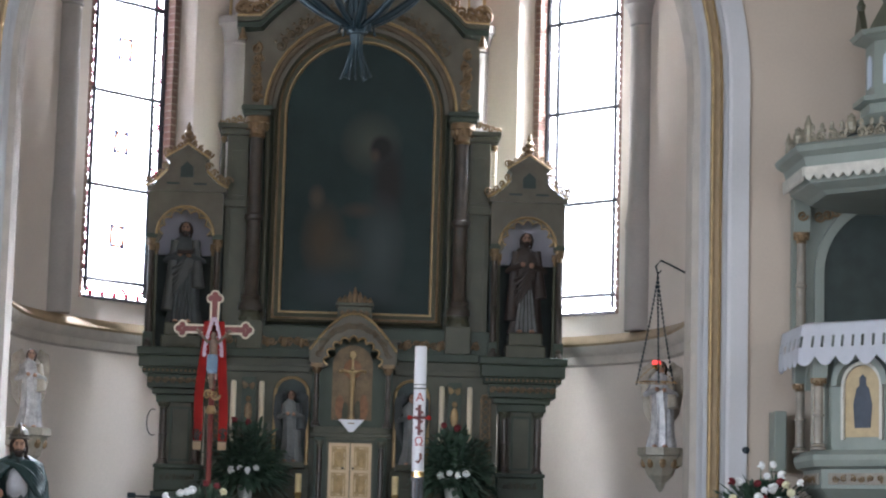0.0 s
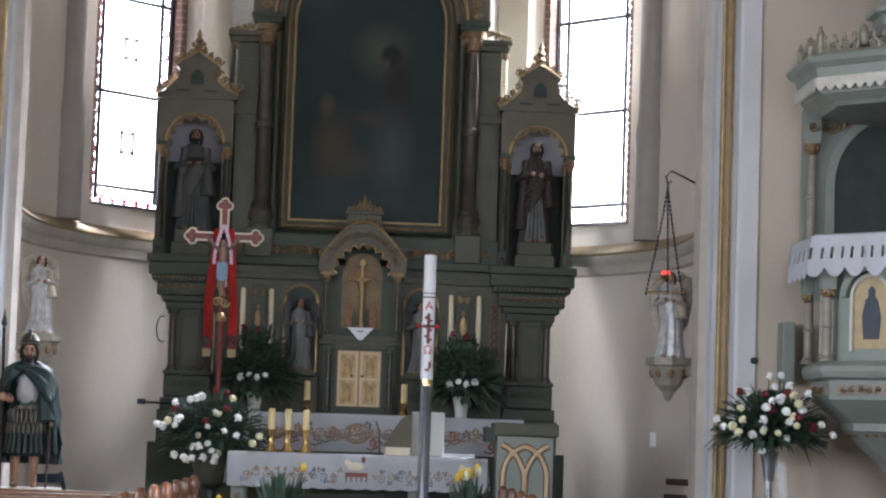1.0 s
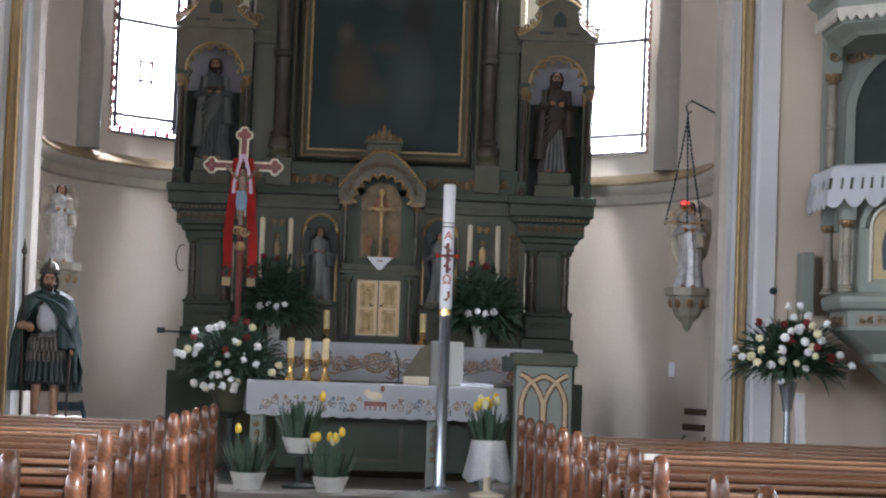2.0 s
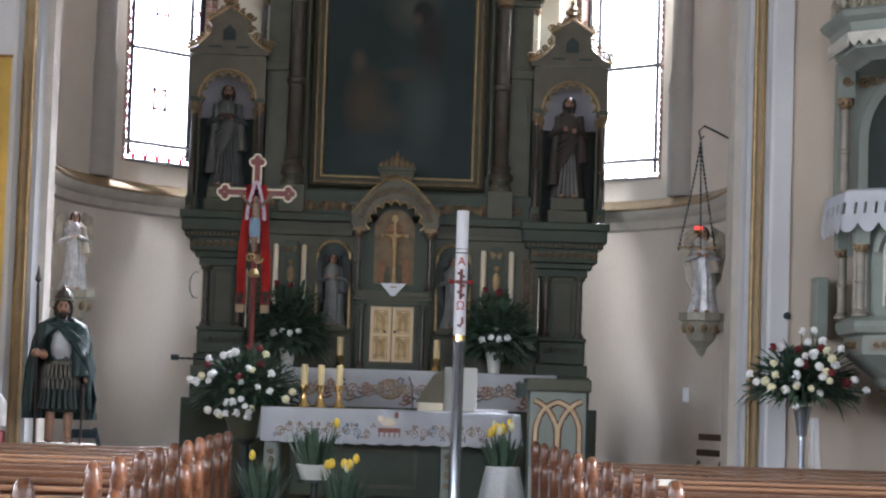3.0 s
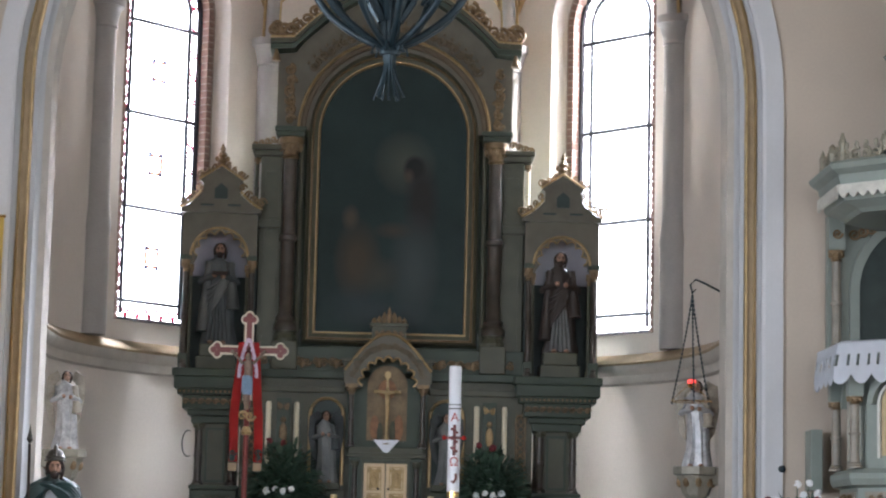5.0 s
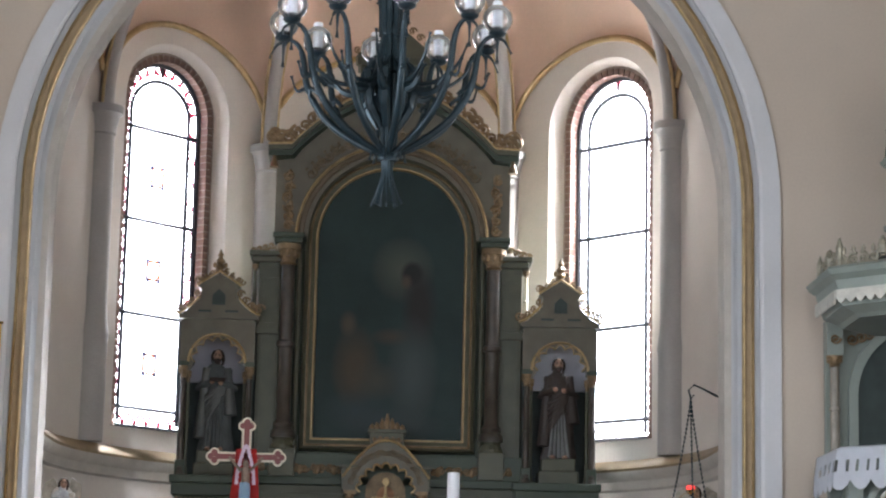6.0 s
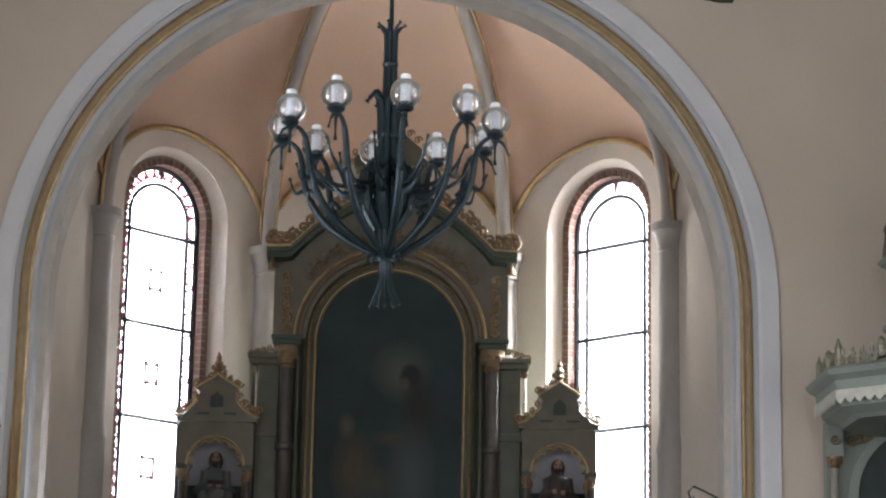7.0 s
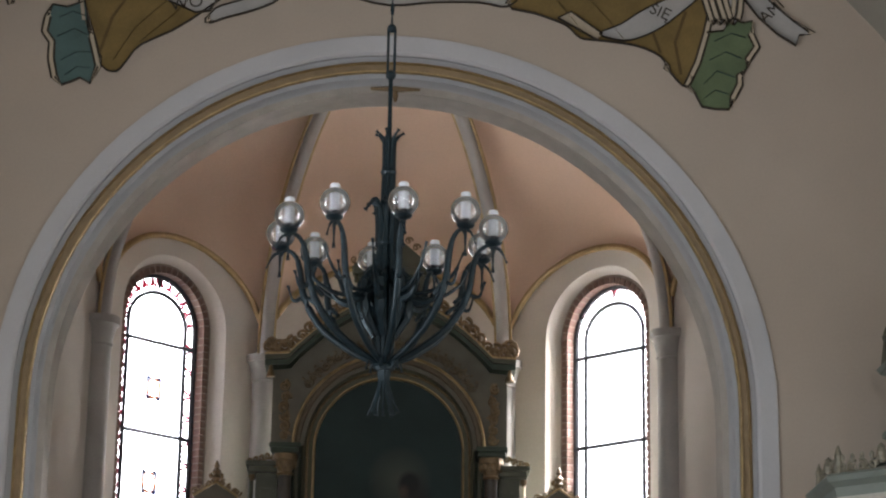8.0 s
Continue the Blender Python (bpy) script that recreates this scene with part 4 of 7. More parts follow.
        for k in range(3):
            spiral(bm, (cx + q * (0.19 - 0.06 * k), 0.0, 5.11 + 0.045 * k), 0.036, 1.2, 1, q, 0.012)
        spiral(bm, (cx + q * 0.215, 0.0, 5.11), 0.045, 1.2, 0, -q, 0.013)
    lathe(bm, [(0.05, 5.19), (0.03, 5.22), (0.055, 5.25), (0.03, 5.28), (0.05, 5.31), (0.02, 5.35), (0.03, 5.37), (0.005, 5.43)], 8, (cx, 0.0, 0))
    for q in (-1, 1):
        ball(bm, (cx + q * 0.055, 0, 5.27), 0.025, 0.015, 0.03, 6, 4)
    part("cresting", bm, GILT_DULL, w, "gilt carved crockets and finial")
    # tall pilaster beside the picture
    bm = B()
    box(bm, s * 1.23 - 0.11, s * 1.23 + 0.11, 0.16, 0.6, 3.14, 5.34, 0.006)
    panel(bm, s * 1.23 - 0.075, s * 1.23 + 0.075, 3.35, 4.6, 0.16, 0.015, 0.012)
    panel(bm, s * 1.23 - 0.075, s * 1.23 + 0.075, 4.72, 5.2, 0.16, 0.015, 0.012)
    pil = part("pilaster", bm, GREEN_B, w)
    for nm, g, y0, z0, z1 in (("band", 0.14, 0.12, 4.60, 4.68), ("necking", 0.15, 0.10, 5.34, 5.40), ("abacus", 0.18, 0.06, 5.40, 5.45)):
        part(nm, box(B(), s * 1.26 - g, s * 1.26 + g, y0, 0.6, z0, z1, 0.01), GREEN_B, w)
    # right column ivory, left olive: the right one's rim light is in its colour
    colonnette("column", w, s * 1.385, 0.22, 4.72, 5.33, 0.02, IVORY if s > 0 else GREEN_B)
    bm = B()
    for k in range(5):
        spiral(bm, (s * (1.16 + 0.06 * k), 0.16, 5.52 - 0.018 * abs(k - 1)), 0.04, 1.1, 0, s, 0.014)
    part("cresting", bm, GILT_DULL, w)
    return w


wing(-1)
wing(1)

# picture storey
bm = B()
box(bm, -1.12, 1.12, 0.30, 0.62, 3.4, 5.6)
box(bm, -1.14, -0.90, 0.18, 0.32, 3.4, 3.6, 0.01)
box(bm, 0.90, 1.14, 0.18, 0.32, 3.4, 3.6, 0.01)
part("backboard", bm, GREEN, altar)
for s in (-1, 1):
    bm = B()
    box(bm, s * 1.045 - 0.13, s * 1.045 + 0.13, -0.02, 0.3, 3.16, 3.44, 0.012)
    lathe(bm, [(0.12, 3.44), (0.12, 3.47), (0.09, 3.52), (0.10, 3.55), (0.08, 3.6)], 14, (s * 1.045, 0.10, 0))
    part("pedestal", bm, GREEN_B, altar)
    colonnette("column", altar, s * 1.045, 0.10, 3.55, 5.52, 0.072, MARBLE_RED)
    bm = B()
    box(bm, s * 1.045 - 0.14, s * 1.045 + 0.14, -0.05, 0.3, 5.52, 5.57, 0.01)
    box(bm, s * 1.045 - 0.16, s * 1.045 + 0.16, -0.07, 0.3, 5.57, 5.62, 0.012)
    part("impost", bm, GREEN, altar)
    bm = B()
    tube(bm, [(s * 0.935, 0.17, 3.46), (s * 0.935, 0.17, 5.5)], 0.022, 8)
    part("colonnette", bm, GREEN_B, altar)
# arched top: spandrel plate with moulded cornice
bm = B()
top = [(-1.20, 5.62)] + [(-1.20, 5.62 + 0.78 * i / 6) for i in range(1, 6)] + [(-1.20, 6.40), (-1.02, 6.42)] + [(-1.02 + 2.04 * i / 26, 6.44 + 0.62 * (1 - abs(1 - i / 13) ** 1.8)) for i in range(1, 26)] + [(1.02, 6.42), (1.20, 6.40)] + [(1.20, 6.40 - 0.78 * i / 6) for i in range(1, 7)]
n_top = len(top)
inner = [(-0.86, 5.62)] + arc(0, 5.60, 0.86, 180, 0, n_top - 3) + [(0.86, 5.62)]
ringplate(bm, top, inner[:n_top], 0.12, 0.5, False)
part("spandrel", bm, BROWN, altar, "brown-grey painted arch field")
corn_line = [(-1.28, 6.42), (-1.04, 6.43)] + [(-1.04 + 2.08 * i / 26, 6.43 + 0.62 * (1 - abs(1 - i / 13) ** 1.8)) for i in range(1, 26)] + [(1.04, 6.43), (1.28, 6.42)]
for nm, d0, d1, y0, mat in (("cornice", 0.0, 0.055, -0.02, GREEN), ("cornice", 0.055, 0.10, -0.08, GREEN_B), ("gilt_edge", 0.10, 0.118, -0.095, GILT)):
    bm = B()
    ringplate(bm, [(x, z + d1) for x, z in corn_line], [(x, z + d0) for x, z in corn_line], y0, 0.5, False)
    part(nm, bm, mat, altar)
bm = B()
for i in range(len(corn_line) - 1):
    (xa, za), (xb, zb) = corn_line[i], corn_line[i + 1]
    k = 3 if i in (0, len(corn_line) - 2) else 1
    for j in range(k):
        u = (j + 0.5) / k
        x, z = xa + (xb - xa) * u, za + (zb - za) * u
        if abs(x) > 0.36:
            spiral(bm, (x, 0.0, z + 0.195), 0.078, 1.35, i * 1.7, 1 if x < 0 else -1, 0.023)
            ball(bm, (x + 0.03, -0.01, z + 0.155), 0.025, 0.02, 0.03, 6, 4)
for s in (-1, 1):
    spiral(bm, (s * 1.21, 0.0, 6.66), 0.085, 1.4, 0, s, 0.022)
    lathe(bm, [(0.05, 6.30), (0.03, 6.36), (0.01, 6.44)], 8, (s * 1.22, 0.0, 0))
part("cresting", bm, GILT_DULL, altar, "gilt openwork cresting of carved scrolls")
# little tower above the arch
bm = B()
box(bm, -0.36, -0.28, 0.05, 0.4, 7.0, 7.42, 0.01)
box(bm, 0.28, 0.36, 0.05, 0.4, 7.0, 7.42, 0.01)
box(bm, -0.40, 0.40, 0.02, 0.42, 7.42, 7.50, 0.01)
prism(bm, [(-0.42, 7.5), (0.42, 7.5), (0, 7.86)], 0.02, 0.42)
part("crowning_gable", bm, GREEN_B, altar)
bm = B()
box(bm, -0.28, 0.28, 0.3, 0.4, 7.0, 7.42)
part("crowning_niche", bm, ROBE_BROWN, altar)
bm = B()
for s in (-1, 1):
    for k in range(5):
        spiral(bm, (s * (0.40 - 0.08 * k), 0.05, 7.58 + 0.07 * k), 0.045, 1.2, 0, s, 0.013)
lathe(bm, [(0.05, 7.86), (0.02, 7.9), (0.05, 7.95), (0.01, 8.05)], 8, (0, 0.2, 0))
part("cresting", bm, GILT_DULL, altar)
# ornaments of the spandrels and the archivolt
bm = B()
for s in (-1, 1):
    for k, (x, z) in enumerate(((1.06, 5.72), (1.07, 5.82), (1.06, 5.92), (1.07, 6.02), (1.06, 6.12), (1.08, 6.24))):
        spiral(bm, (s * x, 0.11, z), 0.055, 1.3, k * 1.5, s if k % 2 else -s, 0.019)
        ball(bm, (s * (x - 0.02), 0.105, z + 0.04), 0.02, 0.015, 0.03, 6, 4)
part("carving", bm, GILT_DULL, altar, "gilt carved scrolls in the spandrels")
bm = B()
for k in range(25):
    a = radians(38 + 104 * k / 24)
    x, z = 1.06 * math.cos(a), 5.60 + 1.09 * math.sin(a)
    spiral(bm, (x, 0.11, z), 0.052, 1.3, k * 1.1, 1 if k % 2 else -1, 0.015)
    ball(bm, (x, 0.108, z), 0.022, 0.014, 0.022, 6, 4)
    ball(bm, (1.13 * math.cos(a), 0.11, 5.60 + 1.16 * math.sin(a)), 0.018, 0.012, 0.018, 6, 4)
part("carving", bm, BRONZE, altar, "bronze-brown carved band over the arch")
bm = B()
sweep_arch(bm, [(0.990, 0.12), (0.988, 0.06), (0.975, 0.05), (0.962, 0.06), (0.958, 0.085)], 0, 5.63, 5.60)
part("gilt_edge", bm, GILT, altar, "worn gilt outer bead of the arch", smooth=True)
bm = B()
sweep_arch(bm, [(0.958, 0.085), (0.935, 0.10), (0.91, 0.095), (0.90, 0.12), (0.885, 0.13)], 0, 5.63, 5.60)
part("archivolt", bm, material("bronze_brown_paint", (0.11, 0.082, 0.05), 0.5, 0.1, vary=0.25, scale=9), altar, smooth=True)
for prof, mat in (([(0.885, 0.30), (0.88, 0.16), (0.865, 0.14), (0.85, 0.16), (0.84, 0.20)], GREEN_B), ([(0.84, 0.20), (0.836, 0.18), (0.822, 0.175), (0.815, 0.20)], GILT_DULL),
                  ([(0.815, 0.20), (0.775, 0.22)], GREEN_B), ([(0.775, 0.22), (0.772, 0.20), (0.762, 0.20), (0.75, 0.25)], GILT)):
    bm = B()
    rows = []
    for r, y in prof:
        q = 0.885 - r
        line = archline(0, r, 3.44 + q, 5.60, 40)
        rows.append([bm.verts.new((x, y, z)) for x, z in line])
    for p_, q_ in zip(rows, rows[1:]):
        for i in range(len(p_)):
            j = (i + 1) % len(p_)
            bm.faces.new((p_[i], p_[j], q_[j], q_[i]))
    part("picture_frame", bm, mat, altar, "gilt and green moulded frame" if mat is GILT else "", smooth=True)
bm = B()
prism(bm, archline(0, 0.755, 3.56, 5.60, 40), 0.25, 0.28)
part("painting", bm, CANVAS, altar, "darkened oil painting in an arched frame")
# predella: tabernacle and exposition niche
PAINTS = {"orange": material("faded_orange_paint", (0.20, 0.09, 0.035), 0.6, vary=0.4, scale=14), "olive": material("dark_olive_paint", (0.05, 0.05, 0.025), 0.6, vary=0.4, scale=14)}
tab = part("tabernacle", box(B(), -0.36, 0.36, -0.10, 0.2, 1.6, 2.30, 0.01), GREEN, altar)
bm = B()
box(bm, -0.40, 0.40, -0.13, 0.2, 2.30, 2.34, 0.008)
box(bm, -0.37, 0.37, -0.11, 0.2, 2.34, 2.40, 0.008)
box(bm, -0.25, 0.25, -0.12, 0.0, 2.27, 2.30, 0.005)
part("cornice", bm, GREEN_B, tab)
for s in (-1, 1):
    colonnette("column", tab, s * 0.305, -0.12, 1.64, 2.26, 0.026, MARBLE_RED, GREEN_B)
    door = part("door", box(B(), 0.004 if s > 0 else -0.214, 0.214 if s > 0 else -0.004, -0.125, -0.10, 1.69, 2.24, 0.006), material("pale_gold_door_paint", (0.58, 0.44, 0.27), 0.42, vary=0.12, scale=8), tab, "pale gold tabernacle door with gilt reliefs")
    for z in (1.83, 2.09):
        bm = B()
        panel(bm, s * 0.11 - 0.070, s * 0.11 + 0.070, z - 0.115, z + 0.115, -0.125, 0.010, 0.010)
        for k in range(6):
            spiral(bm, (s * 0.11 + (0.036 if k % 2 else -0.036), -0.131, z - 0.08 + 0.08 * (k // 2)), 0.026, 1.2, k, 1 if k % 2 else -1, 0.007)
        box(bm, s * 0.11 - 0.05, s * 0.11 + 0.05, -0.130, -0.124, z - 0.092, z + 0.092)
        ball(bm, (s * 0.11, -0.132, z + 0.04), 0.022, 0.012, 0.024, 8, 6)
        ball(bm, (s * 0.11, -0.132, z - 0.03), 0.034, 0.012, 0.06, 8, 6)
        for q in (-1, 1):
            ball(bm, (s * 0.11 + q * 0.034, -0.130, z + 0.01), 0.012, 0.008, 0.03, 6, 4)
        part("relief", bm, GILT, door)
    bm = B()
    ball(bm, (s * 0.05 - 0.02, -0.14, 1.99), 0.012)
    part("knob", bm, IRON, door)
bm = B()
ringplate(bm, [(-0.235, 1.67), (0.235, 1.67), (0.235, 2.26), (-0.235, 2.26)], [(-0.216, 1.688), (0.216, 1.688), (0.216, 2.242), (-0.216, 2.242)], -0.135, -0.10)
part("door_frame", bm, GREEN_B, tab)
expo = part("exposition_niche", box(B(), -0.40, 0.40, 0.0, 0.2, 2.40, 3.2), GREEN, altar)
bm = B()
out = [(-0.42, 2.98)] + [(-0.42, 2.98 + 0.16 * i / 5) for i in range(1, 6)] + [(-0.42 + 0.84 * i / 30, 3.14 + 0.36 * math.sin(math.pi * i / 30)) for i in range(1, 30)] + [(0.42, 3.14 - 0.16 * i / 5) for i in range(0, 6)]
inn = [(-0.30, 2.98)] + cusped(0, 0.30, 3.0, 9, 0.15)
m = min(len(out), len(inn))
ringplate(bm, [out[round(i * (len(out) - 1) / (m - 1))] for i in range(m)], [inn[round(i * (len(inn) - 1) / (m - 1))] for i in range(m)], -0.20, 0.0, False)
part("canopy", bm, BROWN, expo)
bm = B()
tube(bm, [(x, -0.21, z) for x, z in cusped(0, 0.295, 3.0, 9, 0.15)], 0.011, 5)
tube(bm, [(-0.43 + 0.86 * i / 30, -0.20, 3.15 + 0.37 * math.sin(math.pi * i / 30)) for i in range(31)], 0.014, 5)
part("gilt_edge", bm, GILT, expo)
bm = B()
for k in range(19):
    a = radians(16 + 148 * k / 18)
    spiral(bm, (0.355 * math.cos(a), -0.203, 3.01 + 0.385 * math.sin(a)), 0.036, 1.3, k, 1 if k % 2 else -1, 0.009)
part("carving", bm, BRONZE, expo, "bronze-brown carved scrolls")
bm = B()
for q in (-1, 1):  # square shoulders of the canopy
    box(bm, min(q * 0.30, q * 0.44), max(q * 0.30, q * 0.44), -0.19, 0.0, 3.02, 3.24, 0.01)
    box(bm, min(q * 0.28, q * 0.46), max(q * 0.28, q * 0.46), -0.21, 0.0, 3.24, 3.27, 0.006)
part("shoulder", bm, GREEN_B, expo)
bm = B()
box(bm, -0.17, 0.17, -0.16, 0.1, 3.46, 3.60, 0.01)
box(bm, -0.19, 0.19, -0.18, 0.1, 3.60, 3.635, 0.008)
part("crown_block", bm, GREEN_B, expo)
bm = B()
scroll_band(bm, [(x, 3.53) for x in (-0.12, -0.06, 0, 0.06, 0.12)], -0.168, 0.026, 0.008)
for x, h_ in ((-0.15, 0.06), (-0.1, 0.08), (-0.05, 0.12), (0, 0.17), (0.05, 0.12), (0.1, 0.08), (0.15, 0.06)):
    lathe(bm, [(0.02, 3.63), (0.028, 3.63 + h_ * 0.5), (0.004, 3.63 + h_)], 8, (x, -0.1, 0))
part("crown", bm, GILT_DULL, expo)
bm = B()
prism(bm, archline(0, 0.20, 2.47, 3.02, 16), -0.012, 0.0)
ip = part("panel", bm, ICON_GOLD, expo, "tarnished gold painted back panel")
for x, z, a_, b_, mt in ((-0.12, 2.60, 0.045, 0.12, "orange"), (0.12, 2.60, 0.045, 0.13, "orange"), (-0.07, 2.56, 0.035, 0.09, "olive"), (0.06, 2.57, 0.035, 0.10, "olive"), (0.0, 2.98, 0.09, 0.10, "orange")):
    b = B()
    ball(b, (x, -0.012, z), a_, 0.004, b_, 12, 8)
    part("painted_shape", b, PAINTS[mt], ip)
for s in (-1, 1):
    colonnette("column", expo, s * 0.355, -0.15, 2.40, 2.98, 0.026, MARBLE_RED)
    bm = B()
    box(bm, s * 0.355 - 0.06, s * 0.355 + 0.06, -0.21, 0.0, 2.98, 3.02, 0.006)
    part("impost", bm, GILT_DULL, expo)
bm = B()
prism(bm, [(-0.13, 2.47), (0.13, 2.47), (0.02, 2.345), (-0.02, 2.345)], -0.128, -0.122)
tagged(part("altar_napkin", bm, LINEN, None), "small white pointed linen cloth under the crucifix", "cloth").matrix_basis = pose(ACX, AY - 0.01, 0.002)
bm = B()
box(bm, -0.012, 0.012, -0.06, -0.045, 2.47, 3.10, 0.003)
box(bm, -0.11, 0.11, -0.06, -0.045, 2.94, 2.965, 0.003)
ball(bm, (0, -0.055, 3.12), 0.035, 0.01, 0.04, 8, 6)
for s in (-1, 1):
    tube(bm, [(s * 0.10, -0.07, 2.965), (0, -0.075, 2.925)], 0.012, 6)
    ball(bm, (s * 0.12, -0.055, 2.952), 0.02, 0.01, 0.02, 8, 6)
tube(bm, [(0, -0.075, 2.93), (0.005, -0.08, 2.80), (0, -0.075, 2.62)], [0.025, 0.022, 0.012], 8)
ball(bm, (0, -0.08, 2.975), 0.02)
lathe(bm, [(0.07, 2.43), (0.03, 2.46), (0.015, 2.52)], 10, (0, -0.055, 0))
cx_ob = part("crucifix", bm, GILT, None)
cx_ob.matrix_basis = pose(ACX, AY - 0.03, 0)
tagged(cx_ob, "small gilt crucifix standing in the altar niche", "crucifix")

# side niches of the predella: flat dark plates stand for their shade
for s in (-1, 1):
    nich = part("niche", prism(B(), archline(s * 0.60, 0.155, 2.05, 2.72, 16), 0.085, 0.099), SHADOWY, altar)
    bm = B()
    tube(bm, [(x, 0.07, z) for x, z in archline(s * 0.60, 0.165, 2.02, 2.72, 20)], 0.018, 6)
    part("gilt_edge", bm, GILT, nich)
    bm = B()
    box(bm, s * 0.60 - 0.15, s * 0.60 + 0.15, -0.14, 0.1, 1.98, 2.04, 0.01)
    part("pedestal", bm, GREEN_B, nich)
    bm = B()
    box(bm, s * 1.03 - 0.07, s * 1.03 + 0.07, 0.06, 0.1, 2.30, 2.88, 0.006)
    rel = part("relief_panel", bm, GREEN, altar)
    bm = B()
    ball(bm, (s * 1.03, 0.05, 2.66), 0.028, 0.02, 0.03, 8, 6)
    ball(bm, (s * 1.03, 0.055, 2.53), 0.04, 0.02, 0.10, 8, 6)
    for k in range(4):
        spiral(bm, (s * 1.03 + (0.035 if k % 2 else -0.035), 0.055, 2.78 + 0.03 * (k // 2)), 0.028, 1.1, k, 1, 0.009)
    tube(bm, [(s * 1.03 - 0.05, 0.05, 2.33), (s * 1.03 + 0.04, 0.05, 2.45)], 0.014, 5)
    part("carving", bm, GILT if s > 0 else GILT_DULL, rel)
    for x in (0.90, 1.18):
        bm = B()
        lathe(bm, [(0.028, 2.20), (0.028, 2.82), (0.02, 2.84)], 12, (s * x, 0.05, 0))
        part("white_column", bm, IVORY, altar, "white painted round column", smooth=True)
    bm = B()
    sweep_arch(bm, [(0.055, 0.10), (0.05, 0.08), (0.04, 0.08), (0.035, 0.10)], s * 1.345, 2.05, 2.72, 12)
    for z in np.arange(2.10, 2.7, 0.075):
        for q in (-1, 1):
            tube(bm, [(s * 1.345 - 0.035, 0.088, z + (0.0 if q > 0 else 0.07)), (s * 1.345 + 0.035, 0.088, z + (0.07 if q > 0 else 0.0))], 0.006, 4)
    part("lattice", bm, GILT_DULL, altar)
    statue("niche_angel", "small grey-silver carved angel statue in an altar niche", 0.72, [ROBE_PALE, ROBE_GREY, SKIN, HAIR], (ACX + s * 0.60, AY - 0.05, 2.04), wings=True, group="altar angels")

statue("saint_statue", "carved bearded saint in a grey-blue robe holding a book", 1.05, [ROBE_GREY, ROBE_MID, SKIN, HAIR], (ACX - 1.725, AY + 0.17, 3.40), group="altar saints", book=True)
statue("saint_statue", "carved bearded saint in a brown robe and pale mantle", 1.05, [ROBE_BROWN, ROBE_BROWN, SKIN, HAIR, ROBE_PALE], (ACX + 1.725, AY + 0.17, 3.40), group="altar saints")

# mensa of the high altar with its cloth
bm = B()
box(bm, -1.55, 1.55, -0.75, -0.13, FLOOR_UP, 1.58, 0.01)
mensa = part("mensa", bm, GREEN_B, altar)
# ---- linen and candles of the high altar ----
EMB = material("faded_embroidery", (0.40, 0.31, 0.27), 0.9, vary=0.5, scale=30, bump=0.3)
EMB_B = material("blue_embroidery", (0.20, 0.25, 0.34), 0.9, vary=0.4, scale=30, bump=0.3)
EMB_R = material("red_embroidery", (0.24, 0.10, 0.085), 0.9, vary=0.3, scale=30, bump=0.3)


def cloth(name, label, x0, x1, y0, y1, top, drop, mat=LINEN, seed=1, lace=0.0, over=0.0):
    """A cloth laid over a table: a thin sheet with a hanging, slightly wavy front and ends."""
    ob = thing(name, label, "cloth")
    rng = random.Random(seed)
    ph = rng.uniform(0, 6)
    bm = B()
    nx = 90
    prof = [(y1, top), (y0 + 0.02, top), (y0, top - 0.004), (y0 - 0.008, top - 0.03), (y0 - 0.010, top - drop * 0.4), (y0 - 0.012, top - drop * 0.75), (y0 - 0.012, top - drop)]
    rows = []
    for j, (y, z) in enumerate(prof):
        row = []
        for i in range(nx + 1):
            x = x0 + (x1 - x0) * i / nx
            wob = 0.006 * (math.sin(x * 9 + ph) + 0.6 * math.sin(x * 23)) * (j / 6 if j > 2 else 0)
            dz = -lace * abs(math.sin(i * math.pi / 6)) if j == 6 else 0
            row.append(bm.verts.new((x, y - abs(wob), z + dz + 0.003 * math.sin(x * 3 + j))))
        rows.append(row)
    for p, q in zip(rows, rows[1:]):
        for i in range(nx):
            bm.faces.new((p[i], p[i + 1], q[i + 1], q[i]))
    if over:
        for x, s in ((x0, -1), (x1, 1)):
            e = [[bm.verts.new((x + s * 0.01 * k, y, top - over * k / 3 - (0.004 if k else 0))) for y in np.linspace(y0, y1, 8)] for k in range(4)]
            for p, q in zip(e, e[1:]):
                for i in range(7):
                    bm.faces.new((p[i], p[i + 1], q[i + 1], q[i]))
    bmesh.ops.solidify(bm, geom=bm.faces[:], thickness=0.003)
    part("sheet", bm, mat, ob, smooth=True)
    return ob


mc = cloth("altar_cloth", "white linen altar cloth with a faded embroidered border", ACX - 1.6, ACX + 1.6, AY - 0.78, AY - 0.14, 1.605, 0.36, seed=3, over=0.3)
bm = B()
for i, x in enumerate(np.arange(-1.45, 1.46, 0.11)):
    spiral(bm, (ACX + x, AY - 0.803, 1.42 + 0.02 * (i % 2)), 0.055, 1.4, i, 1 if i % 2 else -1, 0.011)
    ball(bm, (ACX + x + 0.05, AY - 0.803, 1.40), 0.022, 0.006, 0.03, 6, 4)
part("embroidery", bm, EMB, mc)
EMB_G = material("grey_blue_embroidery", (0.17, 0.19, 0.21), 0.9, vary=0.4, scale=30, bump=0.3)
EMB_O = material("ochre_embroidery", (0.30, 0.215, 0.14), 0.9, vary=0.4, scale=30, bump=0.3)
